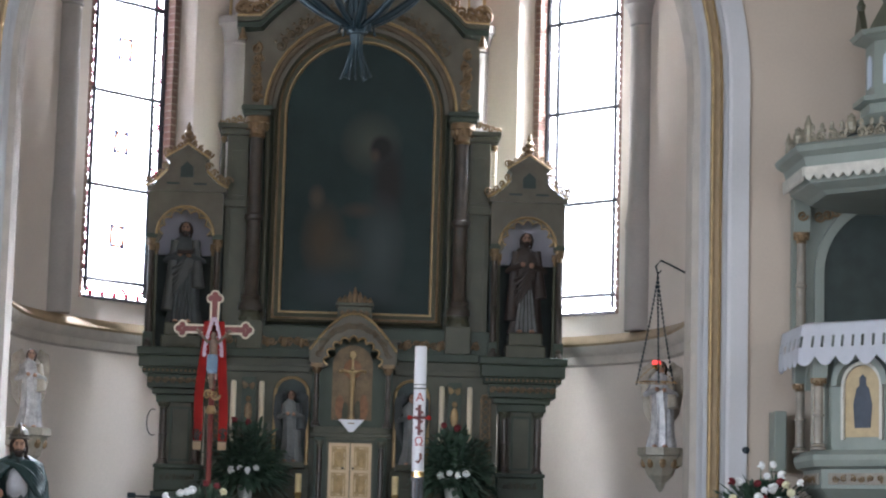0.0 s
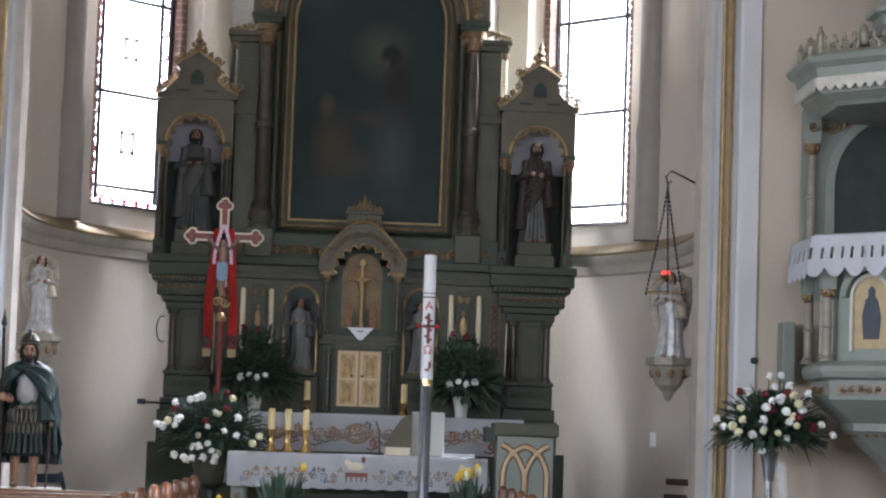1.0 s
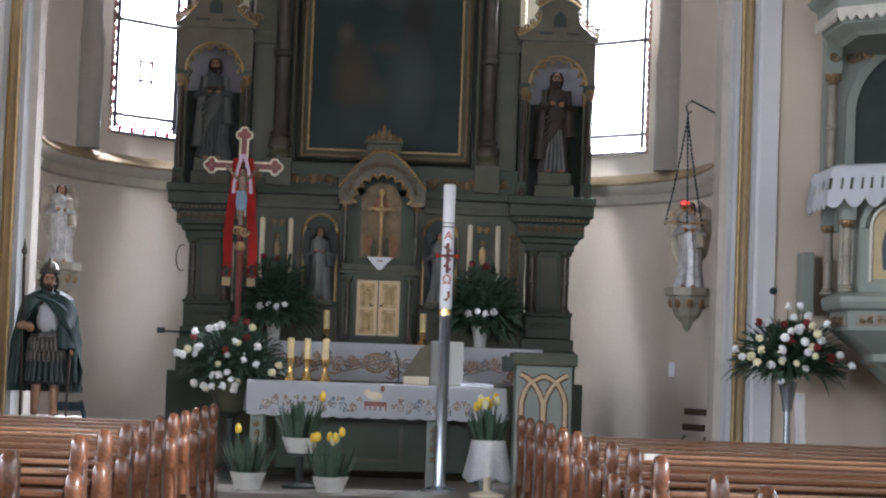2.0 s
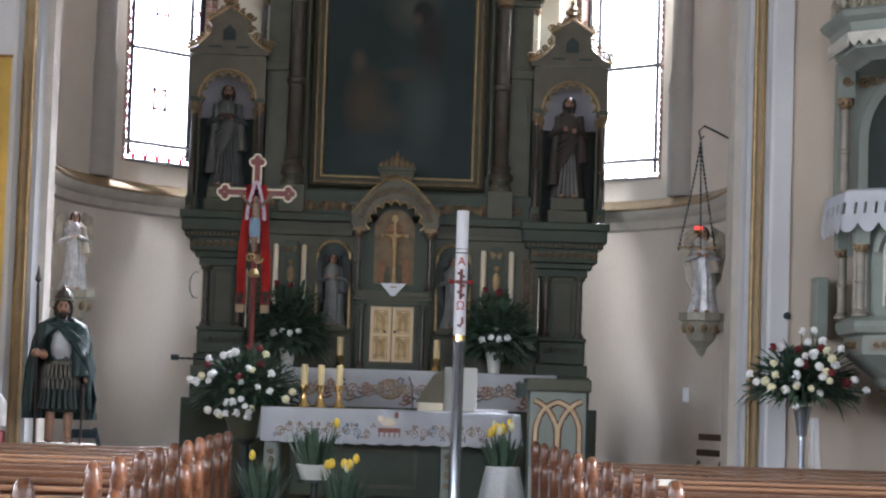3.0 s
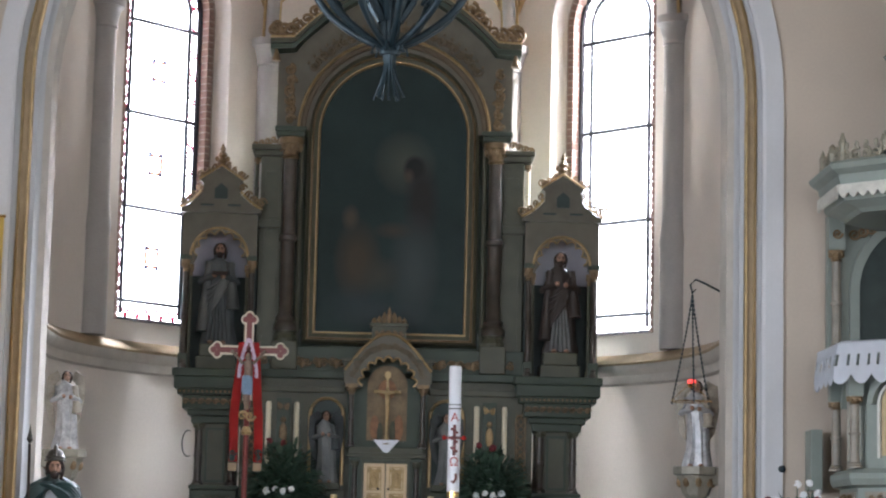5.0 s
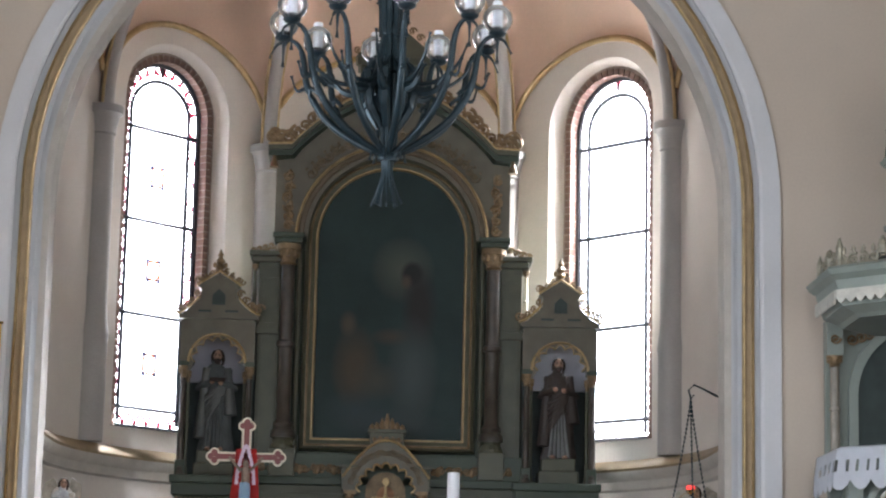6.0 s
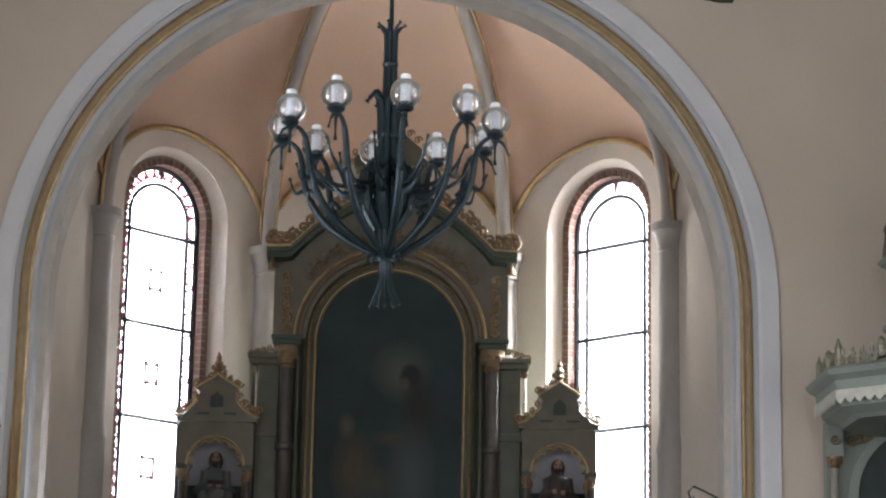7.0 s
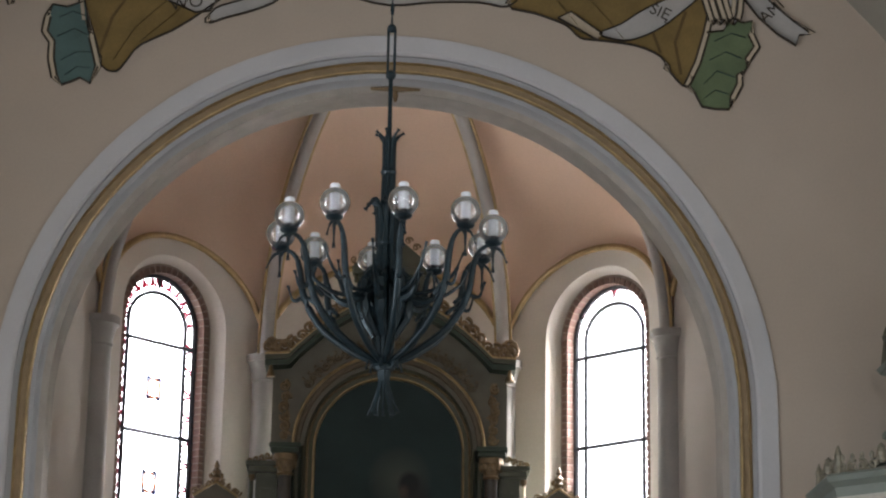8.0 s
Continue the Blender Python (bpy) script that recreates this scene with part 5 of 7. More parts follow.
for k, (mat, x0, step) in enumerate(((EMB_G, -1.42, 0.19), (EMB_O, -1.33, 0.19), (EMB_R, -1.36, 0.38))):
    bm = B()
    for i, x in enumerate(np.arange(x0, 1.45, step)):
        zc = 1.40 + 0.05 * ((i + k) % 3) - 0.03 * k
        for q in range(5):
            a = 2 * math.pi * q / 5 + i
            ball(bm, (ACX + x + 0.026 * math.cos(a), AY - 0.803, zc + 0.026 * math.sin(a)), 0.017, 0.005, 0.017, 6, 4)
        tube(bm, [(ACX + x - 0.07, AY - 0.803, zc - 0.05), (ACX + x - 0.02, AY - 0.803, zc - 0.07), (ACX + x + 0.05, AY - 0.803, zc - 0.04)], 0.009, 5)
    part("embroidery", bm, mat, mc)
bm = B()
for k in range(3):
    ringplate(bm, [(ACX + 0.13 * math.cos(a) * (1 - 0.3 * k), 1.42 + 0.10 * math.sin(a) * (1 - 0.3 * k)) for a in np.linspace(0, 6.2, 20)], [(ACX + 0.10 * math.cos(a) * (1 - 0.3 * k), 1.42 + 0.075 * math.sin(a) * (1 - 0.3 * k)) for a in np.linspace(0, 6.2, 20)], AY - 0.806, AY - 0.800)
part("embroidery", bm, EMB_O, mc, "ochre embroidered round emblem")


def candlestick(x, y, z, h, r, ch):
    c = thing("candlestick", "polished brass candlestick with a yellow wax candle", "candle", "altar candles", (x, y, z))
    part("foot", lathe(B(), [(r * 2.0, 0), (r * 1.9, 0.012), (r * 1.1, 0.05), (r * 0.8, h * 0.5), (r * 1.0, h * 0.75), (r * 1.35, h * 0.93), (r * 1.35, h)], 18), BRASS, c, smooth=True)
    part("candle", lathe(B(), [(r, h), (r, h + ch), (r * 0.7, h + ch + 0.004)], 16), WAX_Y, c, "yellow wax candle", smooth=True)
    part("wick", lathe(B(), [(0.003, h + ch), (0.002, h + ch + 0.015)], 6), IRON, c)


for x in (-0.50, 0.45):
    candlestick(ACX + x, AY - 0.30, 1.608, 0.13, 0.032, 0.18)

# ---- people's altar: the table in front ----
TY = 20.2
tb = thing("altar_table", "grey-green wooden altar table with carved legs", "table", at=(0.11, TY, FLOOR_UP))
part("tabletop", box(B(), -1.13, 1.13, 0.0, 0.8, 0.84, 0.90, 0.008), PULPIT, tb)
for x in (-1.06, 0.52, 1.0):
    for y in (0.06, 0.66):
        if x == 0.52 and y > 0.1:
            continue
        leg = part("leg", box(B(), x - 0.06, x + 0.06, y, y + 0.10, 0.0, 0.84, 0.012), PULPIT, tb)
        bm = B()
        for k in range(6):
            spiral(bm, (x, y - 0.004, 0.25 + 0.09 * k), 0.032, 1.2, k, 1 if k % 2 else -1, 0.008)
        part("carving", bm, GILT_DULL, leg)
part("apron", box(B(), -1.0, 1.0, 0.12, 0.16, 0.66, 0.84, 0.005), GREEN_B, tb)
bm = B()
box(bm, -0.9, 0.9, 0.3, 0.75, 0.12, 0.62, 0.01)
part("chest", bm, GREEN, tb)
bm = B()
panel(bm, -0.62, 0.25, 0.2, 0.56, 0.3, 0.03, 0.015)
part("panel", bm, GREEN_B, tb)
tc = cloth("altar_cloth", "white linen table cloth with a colourful embroidered lamb border", 0.11 - 1.155, 0.11 + 1.155, TY - 0.015, TY + 0.82, 1.228, 0.30, seed=5, lace=0.012, over=0.28)
TF = TY - 0.036
bm, bb, br = B(), B(), B()
for i, x in enumerate(np.arange(-0.98, 0.99, 0.085)):
    if abs(x) > 0.16:
        tgt = bb if 0.3 < abs(x) < 0.42 else bm
        spiral(tgt, (0.11 + x, TF, 1.03 + 0.02 * math.sin(i * 1.3)), 0.045, 1.4, i * 1.1, 1 if i % 2 else -1, 0.006)
        ball(tgt, (0.11 + x, TF, 1.085 if i % 3 else 0.99), 0.018, 0.004, 0.022, 6, 4)
box(br, 0.0, 0.20, TF - 0.002, TF + 0.002, 1.03, 1.07)
for k in range(5):
    box(br, 0.005 + 0.045 * k, 0.017 + 0.045 * k, TF - 0.002, TF + 0.002, 0.99, 1.03)
ball(br, (0.16, TF, 1.185), 0.022, 0.004, 0.03, 6, 4)
bw = B()
ball(bw, (0.09, TF, 1.12), 0.075, 0.004, 0.04, 10, 6)
ball(bw, (0.02, TF, 1.15), 0.03, 0.004, 0.03, 8, 6)
bo = B()
for i, x in enumerate(np.arange(-1.02, 1.03, 0.062)):
    if abs(x) > 0.15:
        for q in range(3):
            a = i * 1.9 + q * 2.1
            ball(bo if i % 3 else bb, (0.11 + x + 0.016 * math.cos(a), TF, 0.985 + 0.05 * (i % 3) + 0.014 * math.sin(a)), 0.013, 0.003, 0.010, 6, 4)
part("embroidery", bo, EMB_O, tc, "ochre embroidered leaves")
part("embroidery", bm, EMB, tc, "pale brown embroidered scrolls")
part("embroidery", bb, EMB_B, tc, "blue embroidered flowers")
part("embroidery", br, EMB_R, tc, "red embroidered bars")
part("embroidery", bw, CREAMP, tc, "cream embroidered shape")
for x in (-0.79, -0.64, -0.475):
    candlestick(0.11 + x, TY + 0.30, 1.232, 0.20, 0.030, 0.18)
# missal on its stand, white board and a flat booklet
ms = thing("missal_stand", "dark wooden missal stand seen from its side", "stand", at=(0.44, TY + 0.35, 1.232))
bm = B()
box(bm, -0.09, 0.14, -0.12, 0.12, 0.0, 0.075, 0.006)
part("base", bm, IVORY, ms)
bm = B()
a = [bm.verts.new(p) for p in ((-0.10, -0.13, 0.08), (0.14, -0.13, 0.08), (0.14, -0.13, 0.10), (0.02, 0.12, 0.36), (0.14, 0.12, 0.36), (-0.10, 0.12, 0.08))]
prism(bm, [(-0.11, 0.075), (0.14, 0.075), (0.14, 0.38), (0.06, 0.34)], -0.12, 0.12)
bmesh.ops.delete(bm, geom=a, context="VERTS")
part("rest", bm, material("dark_stand_wood", (0.10, 0.085, 0.05), 0.5, vary=0.3), ms)
bd = thing("white_board", "plain white upright card standing on the altar table", "card", at=(0.735, TY + 0.33, 1.232))
bm = B()
box(bm, -0.15, 0.15, -0.02, 0.05, 0.0, 0.40, 0.014)
part("card", bm, material("grey_white_card", (0.50, 0.50, 0.47), 0.8, vary=0.06, scale=5), bd)
bk = thing("booklet", "thin white booklet lying on the table cloth", "book", at=(1.01, TY + 0.25, 1.232))
part("pages", box(B(), -0.15, 0.15, -0.1, 0.1, 0, 0.03, 0.004), LINEN, bk)
mic = thing("microphone", "thin black gooseneck microphone on the altar table", "microphone", at=(0.30, TY + 0.12, 1.232))
part("stem", tube(B(), [(0, 0, 0), (0, 0, 0.12), (-0.01, -0.01, 0.22), (-0.04, -0.03, 0.30)], 0.006, 6), IRON, mic)
part("foot", lathe(B(), [(0.04, 0), (0.04, 0.01), (0.008, 0.015)], 12), IRON, mic)

# ---- paschal candle ----
pc = thing("paschal_candle", "tall white paschal candle with red letters on a steel stand", "candle", at=(0.675, 19.6, FLOOR_UP))
part("stand", lathe(B(), [(0.16, 0), (0.16, 0.02), (0.06, 0.05), (0.051, 0.08), (0.051, 1.50), (0.057, 1.51), (0.057, 1.53)], 20), SILVER, pc, smooth=True)
part("collar", lathe(B(), [(0.056, 1.53), (0.056, 1.58)], 18), BRASS, pc, "brass collar")
wax = part("candle", lathe(B(), [(0.053, 1.58), (0.053, 2.655), (0.048, 2.665)], 20), WAX, pc, "white wax candle", smooth=True)
bm = B()
lathe(bm, [(0.0545, 2.29), (0.0545, 2.30)], 18)
lathe(bm, [(0.0545, 2.325), (0.0545, 2.332)], 18)
part("band", bm, GREEN, wax)
bm = B()
box(bm, -0.014, 0.014, -0.060, -0.048, 1.90, 2.15)
box(bm, -0.05, 0.05, -0.060, -0.046, 2.03, 2.055)
for q in range(10):
    ball(bm, (0.024 * math.sin(q * 2.1), -0.054, 1.90 + q * 0.027), 0.017, 0.008, 0.013, 6, 4)
part("painted_cross", bm, material("dark_red_green_paint", (0.16, 0.05, 0.05), 0.5, vary=0.6, scale=40), wax)
bm = B()
for s in (-1, 1):
    ball(bm, (s * 0.085, -0.03, 2.042), 0.020)
    tube(bm, [(s * 0.05, -0.03, 2.042), (s * 0.09, -0.03, 2.042)], 0.008, 6)
part("wax_nail", bm, RED, wax)
for txt, z in (("A", 2.185), ("\u03a9", 1.80)):
    cu = bpy.data.curves.new("letter", "FONT")
    cu.body, cu.size, cu.extrude, cu.align_x = txt, 0.105, 0.002, "CENTER"
    lt = new("letter", cu)
    lt.parent = wax
    lt.matrix_basis = pose(0, -0.057, z, 90, 0, 0)
    cu.materials.append(RED)
bm = B()
tube(bm, [(0.018, -0.056, 1.735), (0.022, -0.057, 1.69), (0.0, -0.058, 1.655), (-0.02, -0.057, 1.67)], 0.011, 6)
part("digits", bm, EMB_R, wax)

# ---- processional cross with a red stole ----
cr = thing("processional_cross", "processional cross with trefoil ends draped with a red stole", "cross", at=(-1.235, 21.5, FLOOR_UP))
DARKRED = material("dark_red_lacquer", (0.16, 0.03, 0.025), 0.4, vary=0.3)
part("pole", lathe(B(), [(0.17, 0), (0.17, 0.03), (0.03, 0.08), (0.026, 0.1), (0.026, 2.4), (0.035, 2.42), (0.02, 2.5)], 12), DARKRED, cr, smooth=True)


def trefoil_cross(grow, y0, y1):
    b = B()
    w = 0.030 + grow
    box(b, -w, w, y0, y1, 2.45, 3.24)
    box(b, -0.30, 0.30, y0, y1, 2.925 - w, 2.925 + w)
    for x, z, dx, dz in ((-0.30, 2.925, -1, 0), (0.30, 2.925, 1, 0), (0, 3.22, 0, 1)):
        for ox, oz in ((dx * 0.035, dz * 0.035), (dz * 0.036, dx * 0.036), (-dz * 0.036, -dx * 0.036)):
            b2 = bmesh.ops.create_cone(b, cap_ends=True, segments=14, radius1=0.034 + grow, radius2=0.034 + grow, depth=abs(y1 - y0))
            for v in b2["verts"]:
                v.co = Vector((x + ox + v.co.x, (y0 + y1) / 2 + v.co.z + 0.0004 * (ox + oz), z + oz + v.co.y))
    return b


part("cross_edge", trefoil_cross(0.014, -0.012, 0.012), IVORY, cr, "cream cross edge")
part("cross", trefoil_cross(-0.004, -0.020, -0.013), DARKRED, cr, "dark red cross face")
bm = B()
ball(bm, (0, -0.06, 2.855), 0.028, 0.03, 0.038)
tube(bm, [(0, -0.05, 2.82), (0.01, -0.06, 2.66), (-0.01, -0.05, 2.50), (0, -0.05, 2.36)], [0.042, 0.038, 0.034, 0.018], 10)
for s in (-1, 1):
    tube(bm, [(s * 0.045, -0.05, 2.79), (s * 0.16, -0.04, 2.92)], 0.016, 6)
part("figure", bm, material("tan_painted_carving", (0.22, 0.15, 0.11), 0.5, vary=0.3, scale=15), cr, smooth=True)
bm = B()
lathe(bm, [(0.045, 2.50), (0.052, 2.56), (0.05, 2.64), (0.046, 2.68)], 12, (0, -0.055, 0))
for k in range(5):
    tube(bm, [(-0.04 + 0.02 * k, -0.10, 2.67), (-0.045 + 0.022 * k, -0.108, 2.52)], 0.009, 5)
part("loincloth", bm, material("pale_blue_cloth_paint", (0.24, 0.34, 0.46), 0.6, vary=0.25, scale=15), cr, smooth=True)
bm = B()
spiral(bm, (-0.035, -0.03, 2.30), 0.05, 1.2, 0, 1, 0.013)
spiral(bm, (0.035, -0.03, 2.30), 0.05, 1.2, 0, -1, 0.013)
lathe(bm, [(0.04, 2.12), (0.055, 2.15), (0.03, 2.2)], 10)
part("ornament", bm, GILT, cr)
for s in (-1, 1):
    bm = B()
    rows = []
    for u in np.linspace(0, 1, 14):
        z = 3.0 - 1.15 * u
        xc = s * (0.055 + 0.062 * min(1, u * 1.6))
        rows.append([bm.verts.new((xc + dx + 0.004 * math.sin(9 * u), -0.03 - 0.012 * math.sin(7 * u + dx * 20) + 0.01 * abs(dx) * 8, z)) for dx in (-0.042, -0.016, 0.016, 0.042)])
    for p, q in zip(rows, rows[1:]):
        for i in range(3):
            bm.faces.new((p[i], p[i + 1], q[i + 1], q[i]))
    bmesh.ops.solidify(bm, geom=bm.faces[:], thickness=0.004)
    st = part("stole", bm, RED, cr, "red cloth stole end with gold tips", smooth=True)
    bm = B()
    box(bm, s * 0.117 - 0.040, s * 0.117 + 0.040, -0.05, -0.036, 1.78, 1.86)
    part("tip", bm, material("beige_tip", (0.34, 0.24, 0.15), 0.9, vary=0.2), st)
    bm = B()
    spiral(bm, (s * 0.117, -0.054, 1.95), 0.035, 1.2, 0, s, 0.010)
    spiral(bm, (s * 0.117, -0.054, 1.90), 0.03, 1.2, 2, -s, 0.010)
    box(bm, s * 0.117 - 0.039, s * 0.117 + 0.039, -0.052, -0.045, 1.855, 1.865)
    part("emblem", bm, SHADOWY, st)
LACE = material("pale_lilac_lace", (0.60, 0.46, 0.56), 0.9, vary=0.2, scale=40, bump=0.4)
for s in (-1, 1):
    bm = B()
    pts = curve_pts([(s * 0.012, -0.045, 3.03), (s * 0.035, -0.05, 2.95), (s * 0.075, -0.05, 2.78), (s * 0.085, -0.05, 2.66)], 5)
    tube(bm, pts, 0.016, 7, 0.4)
    for p in pts[::2]:
        ball(bm, (p.x - s * 0.014, p.y - 0.004, p.z), 0.012, 0.005, 0.012, 6, 4)
    part("lace", bm, LACE, cr, "pale lilac lace edge")

# ---- flowers ----
LEAF = material("deep_green_leaf", (0.045, 0.080, 0.050), 0.5, vary=0.45, scale=25, bump=0.2)
LEAF_L = material("fresh_green_leaf", (0.055, 0.095, 0.062), 0.5, vary=0.35, scale=20, bump=0.2)
FL_W = material("white_petals", (0.80, 0.80, 0.80), 0.7, vary=0.08, scale=30, bump=0.3)
FL_C = material("cream_petals", (0.72, 0.68, 0.45), 0.7, vary=0.12, scale=30, bump=0.3)
FL_R = material("dark_red_petals", (0.13, 0.010, 0.014), 0.7, vary=0.4, scale=30, bump=0.3)
FL_Y = material("yellow_tulip_petals", (0.75, 0.52, 0.05), 0.55, vary=0.2, scale=25)
POT = material("white_glazed_pot", (0.62, 0.62, 0.58), 0.4, vary=0.12, scale=8)


def leaf(bm, p, d, length, width, droop=0.3, rng=random):
    """A narrow, bent leaf from p along d."""
    d = Vector(d).normalized()
    sd = d.cross(Vector((0, 0, 1)))
    sd = sd.normalized() if sd.length > 0.05 else Vector((1, 0, 0))
    sd = (sd + Vector((0, 0, rng.uniform(-0.6, 0.6)))).normalized()
    prev = None
    for k in range(5):
        u = k / 4
        c = Vector(p) + d * length * u + Vector((0, 0, -droop * length * u * u))
        w = width * math.sin(math.pi * min(0.98, 0.12 + 0.86 * u)) * 0.5
        cur = (bm.verts.new(c + sd * w), bm.verts.new(c - sd * w))
        if prev:
            bm.faces.new((prev[0], prev[1], cur[1], cur[0]))
        prev = cur


def blossom_mesh(name, mat, r, seed):
    """A ruffled carnation head."""
    rng = random.Random(seed)
    bm = B()
    for ring, (rr, zz, n) in enumerate(((0.98, 0.0, 9), (0.85, 0.35, 8), (0.6, 0.62, 6), (0.25, 0.8, 3))):
        for k in range(n):
            a = 2 * math.pi * k / n + ring * 0.4
            ball(bm, (r * rr * 0.62 * math.cos(a), r * rr * 0.62 * math.sin(a), r * zz * 0.7), r * 0.36, r * 0.36, r * rng.uniform(0.26, 0.36), 6, 4)
    lathe(bm, [(r * 0.15, -r * 0.9), (r * 0.35, -r * 0.3), (r * 0.5, 0)], 8)
    me = bpy.data.meshes.new(name)
    for f in bm.faces:
        f.smooth = True
    bm.to_mesh(me)
    bm.free()
    me.materials.append(mat)
    return me


BLOOMS = {"w": blossom_mesh("white_bloom", FL_W, 0.038, 1), "c": blossom_mesh("cream_bloom", FL_C, 0.036, 2), "r": blossom_mesh("red_bloom", FL_R, 0.038, 3)}


def bouquet(name, label, at, rx, rz, n_leaf, flowers, vase, seed, lift=0.0, broad=1.0):
    """A spreading arrangement: a crown of many leaves with single blooms, in its vessel."""
    rng = random.Random(seed)
    ob = thing(name, label, "flowers", "flower arrangements", at)
    bm = B()
    for i in range(n_leaf):
        a, e = rng.uniform(0, 2 * math.pi), rng.uniform(-0.35, 1.35)
        d = Vector((math.cos(a) * math.cos(e), 0.75 * math.sin(a) * math.cos(e), math.sin(e)))
        u = rng.uniform(0.05, 0.72)
        p = Vector((d.x * rx * u, d.y * rx * u, lift + d.z * rz * u))
        leaf(bm, p, d + Vector((rng.uniform(-.3, .3), rng.uniform(-.3, .3), rng.uniform(-.2, .3))), rng.uniform(0.07, 0.18), broad * rng.uniform(0.016, 0.042), rng.uniform(0.1, 0.7), rng)
    for i in range(n_leaf // 14):
        a, e = rng.uniform(0, 2 * math.pi), rng.uniform(-0.3, 0.9)
        d = Vector((math.cos(a) * math.cos(e), 0.75 * math.sin(a) * math.cos(e), math.sin(e)))
        tube(bm, [(0, 0, lift - 0.1), d * rx * 0.5 + Vector((0, 0, lift)), d * rx * 0.85 + Vector((0, 0, lift - 0.03))], 0.004, 4)
    tagged(part("foliage", bm, LEAF, ob, "deep green leaves and fern"), kind="")
    for kind, x, z in flowers:
        y = -0.30 * rx - 0.35 * rx * math.sqrt(max(0, 1 - (x / rx) ** 2)) + rng.uniform(-0.03, 0.1)
        o = new("bloom", BLOOMS[kind])
        o.parent = ob
        s = rng.uniform(0.85, 1.2)
        o.matrix_basis = Matrix.Translation((x, y, z)) @ Euler((rng.uniform(0.4, 1.3), rng.uniform(-0.5, 0.5), rng.uniform(0, 6))).to_matrix().to_4x4() @ Matrix.Scale(s, 4)
        b = B()
        tube(b, [(x, y + 0.02, z - 0.02), (x * 0.6, y * 0.5, z * 0.5 + lift * 0.5), (0, 0, lift - 0.15)], 0.004, 4)
        part("stem", b, LEAF, ob)
    vase(ob)
    return ob


def stand_vase(ob):
    h = ob.matrix_basis.translation.z - FLOOR_UP
    part("vase", lathe(B(), [(0.10, -0.42), (0.13, -0.38), (0.20, -0.22), (0.22, -0.12), (0.2, -0.08)], 20), GREEN_B, ob, smooth=True)
    part("stand", lathe(B(), [(0.16, -h), (0.16, -h + 0.03), (0.045, -h + 0.08), (0.04, -0.48), (0.12, -0.42)], 14), SHADOWY, ob, smooth=True)


rf = random.Random(11)
left_fl = []
for i in range(34):
    a = rf.uniform(0, 6.28)
    q = math.sqrt(rf.uniform(0.04, 1))
    left_fl.append((rf.choice("wwwwcr"), 0.46 * q * math.cos(a), 0.02 + 0.36 * q * math.sin(a)))
left_fl += [("w", -0.50, 0.10), ("w", -0.44, 0.10), ("w", -0.33, 0.30), ("w", -0.20, 0.33), ("w", -0.10, 0.36), ("r", 0.02, 0.42), ("r", 0.12, 0.40)]
bouquet("flower_arrangement", "large arrangement of white and dark red carnations on a stand", (-1.21, 20.75, 1.34), 0.60, 0.50, 2000, left_fl, stand_vase, 4)


def steel_stand(ob):
    h = ob.matrix_basis.translation.z
    part("vase", lathe(B(), [(0.04, -0.40), (0.05, -0.30), (0.07, -0.2), (0.08, -0.16)], 18), SILVER, ob, smooth=True)
    part("stand", lathe(B(), [(0.15, -h), (0.15, -h + 0.02), (0.03, -h + 0.05), (0.027, -0.40), (0.04, -0.40)], 14), SILVER, ob, smooth=True)
    bm = B()
    rows = []
    for u in np.linspace(0, 1, 8):
        rows.append([bm.verts.new((0.05 + 0.16 * t * (0.4 + 0.6 * u) + 0.02 * math.sin(9 * t), -0.05 + 0.05 * math.sin(14 * t) * u, -0.25 - (h - 0.26) * u)) for t in np.linspace(0, 1, 12)])
    for p, q in zip(rows, rows[1:]):
        for i in range(11):
            bm.faces.new((p[i], p[i + 1], q[i + 1], q[i]))
    part("veil", bm, VEIL, ob, "sheer white veil", smooth=True)


VALANCE = material("worn_silver_white_paint", (0.50, 0.48, 0.42), 0.5, 0.1, vary=0.2, scale=14)
VEIL = bpy.data.materials.new("sheer_white_veil")
VEIL.use_nodes = True
vn = VEIL.node_tree
vmix, vtr, vnz, vrg = vn.nodes.new("ShaderNodeMixShader"), vn.nodes.new("ShaderNodeBsdfTransparent"), vn.nodes.new("ShaderNodeTexNoise"), vn.nodes.new("ShaderNodeMapRange")
vnz.inputs["Scale"].default_value = 40
vrg.inputs["To Min"].default_value, vrg.inputs["To Max"].default_value = 0.25, 0.6
vn.nodes["Principled BSDF"].inputs["Base Color"].default_value = (0.75, 0.77, 0.8, 1)
vn.links.new(vnz.outputs["Fac"], vrg.inputs["Value"])
vn.links.new(vrg.outputs["Result"], vmix.inputs["Fac"])
vn.links.new(vtr.outputs[0], vmix.inputs[1])
vn.links.new(vn.nodes["Principled BSDF"].outputs[0], vmix.inputs[2])
vn.links.new(vmix.outputs[0], vn.nodes["Material Output"].inputs["Surface"])
right_fl = []
for i in range(26):
    a = rf.uniform(0, 6.28)
    q = math.sqrt(rf.uniform(0.04, 1))
    right_fl.append((rf.choice("wwwccr"), 0.36 * q * math.cos(a), 0.06 + 0.24 * q * math.sin(a)))
right_fl += [("w", -0.08, 0.43), ("w", 0.02, 0.44), ("w", -0.02, 0.35), ("w", 0.10, 0.36), ("r", 0.09, 0.30), ("r", -0.10, 0.29), ("r", -0.30, 0.30), ("w", -0.24, 0.30), ("w", -0.42, 0.02), ("w", 0.36, 0.06), ("w", -0.46, 0.08), ("w", 0.47, -0.02), ("w", 0.24, 0.30)]
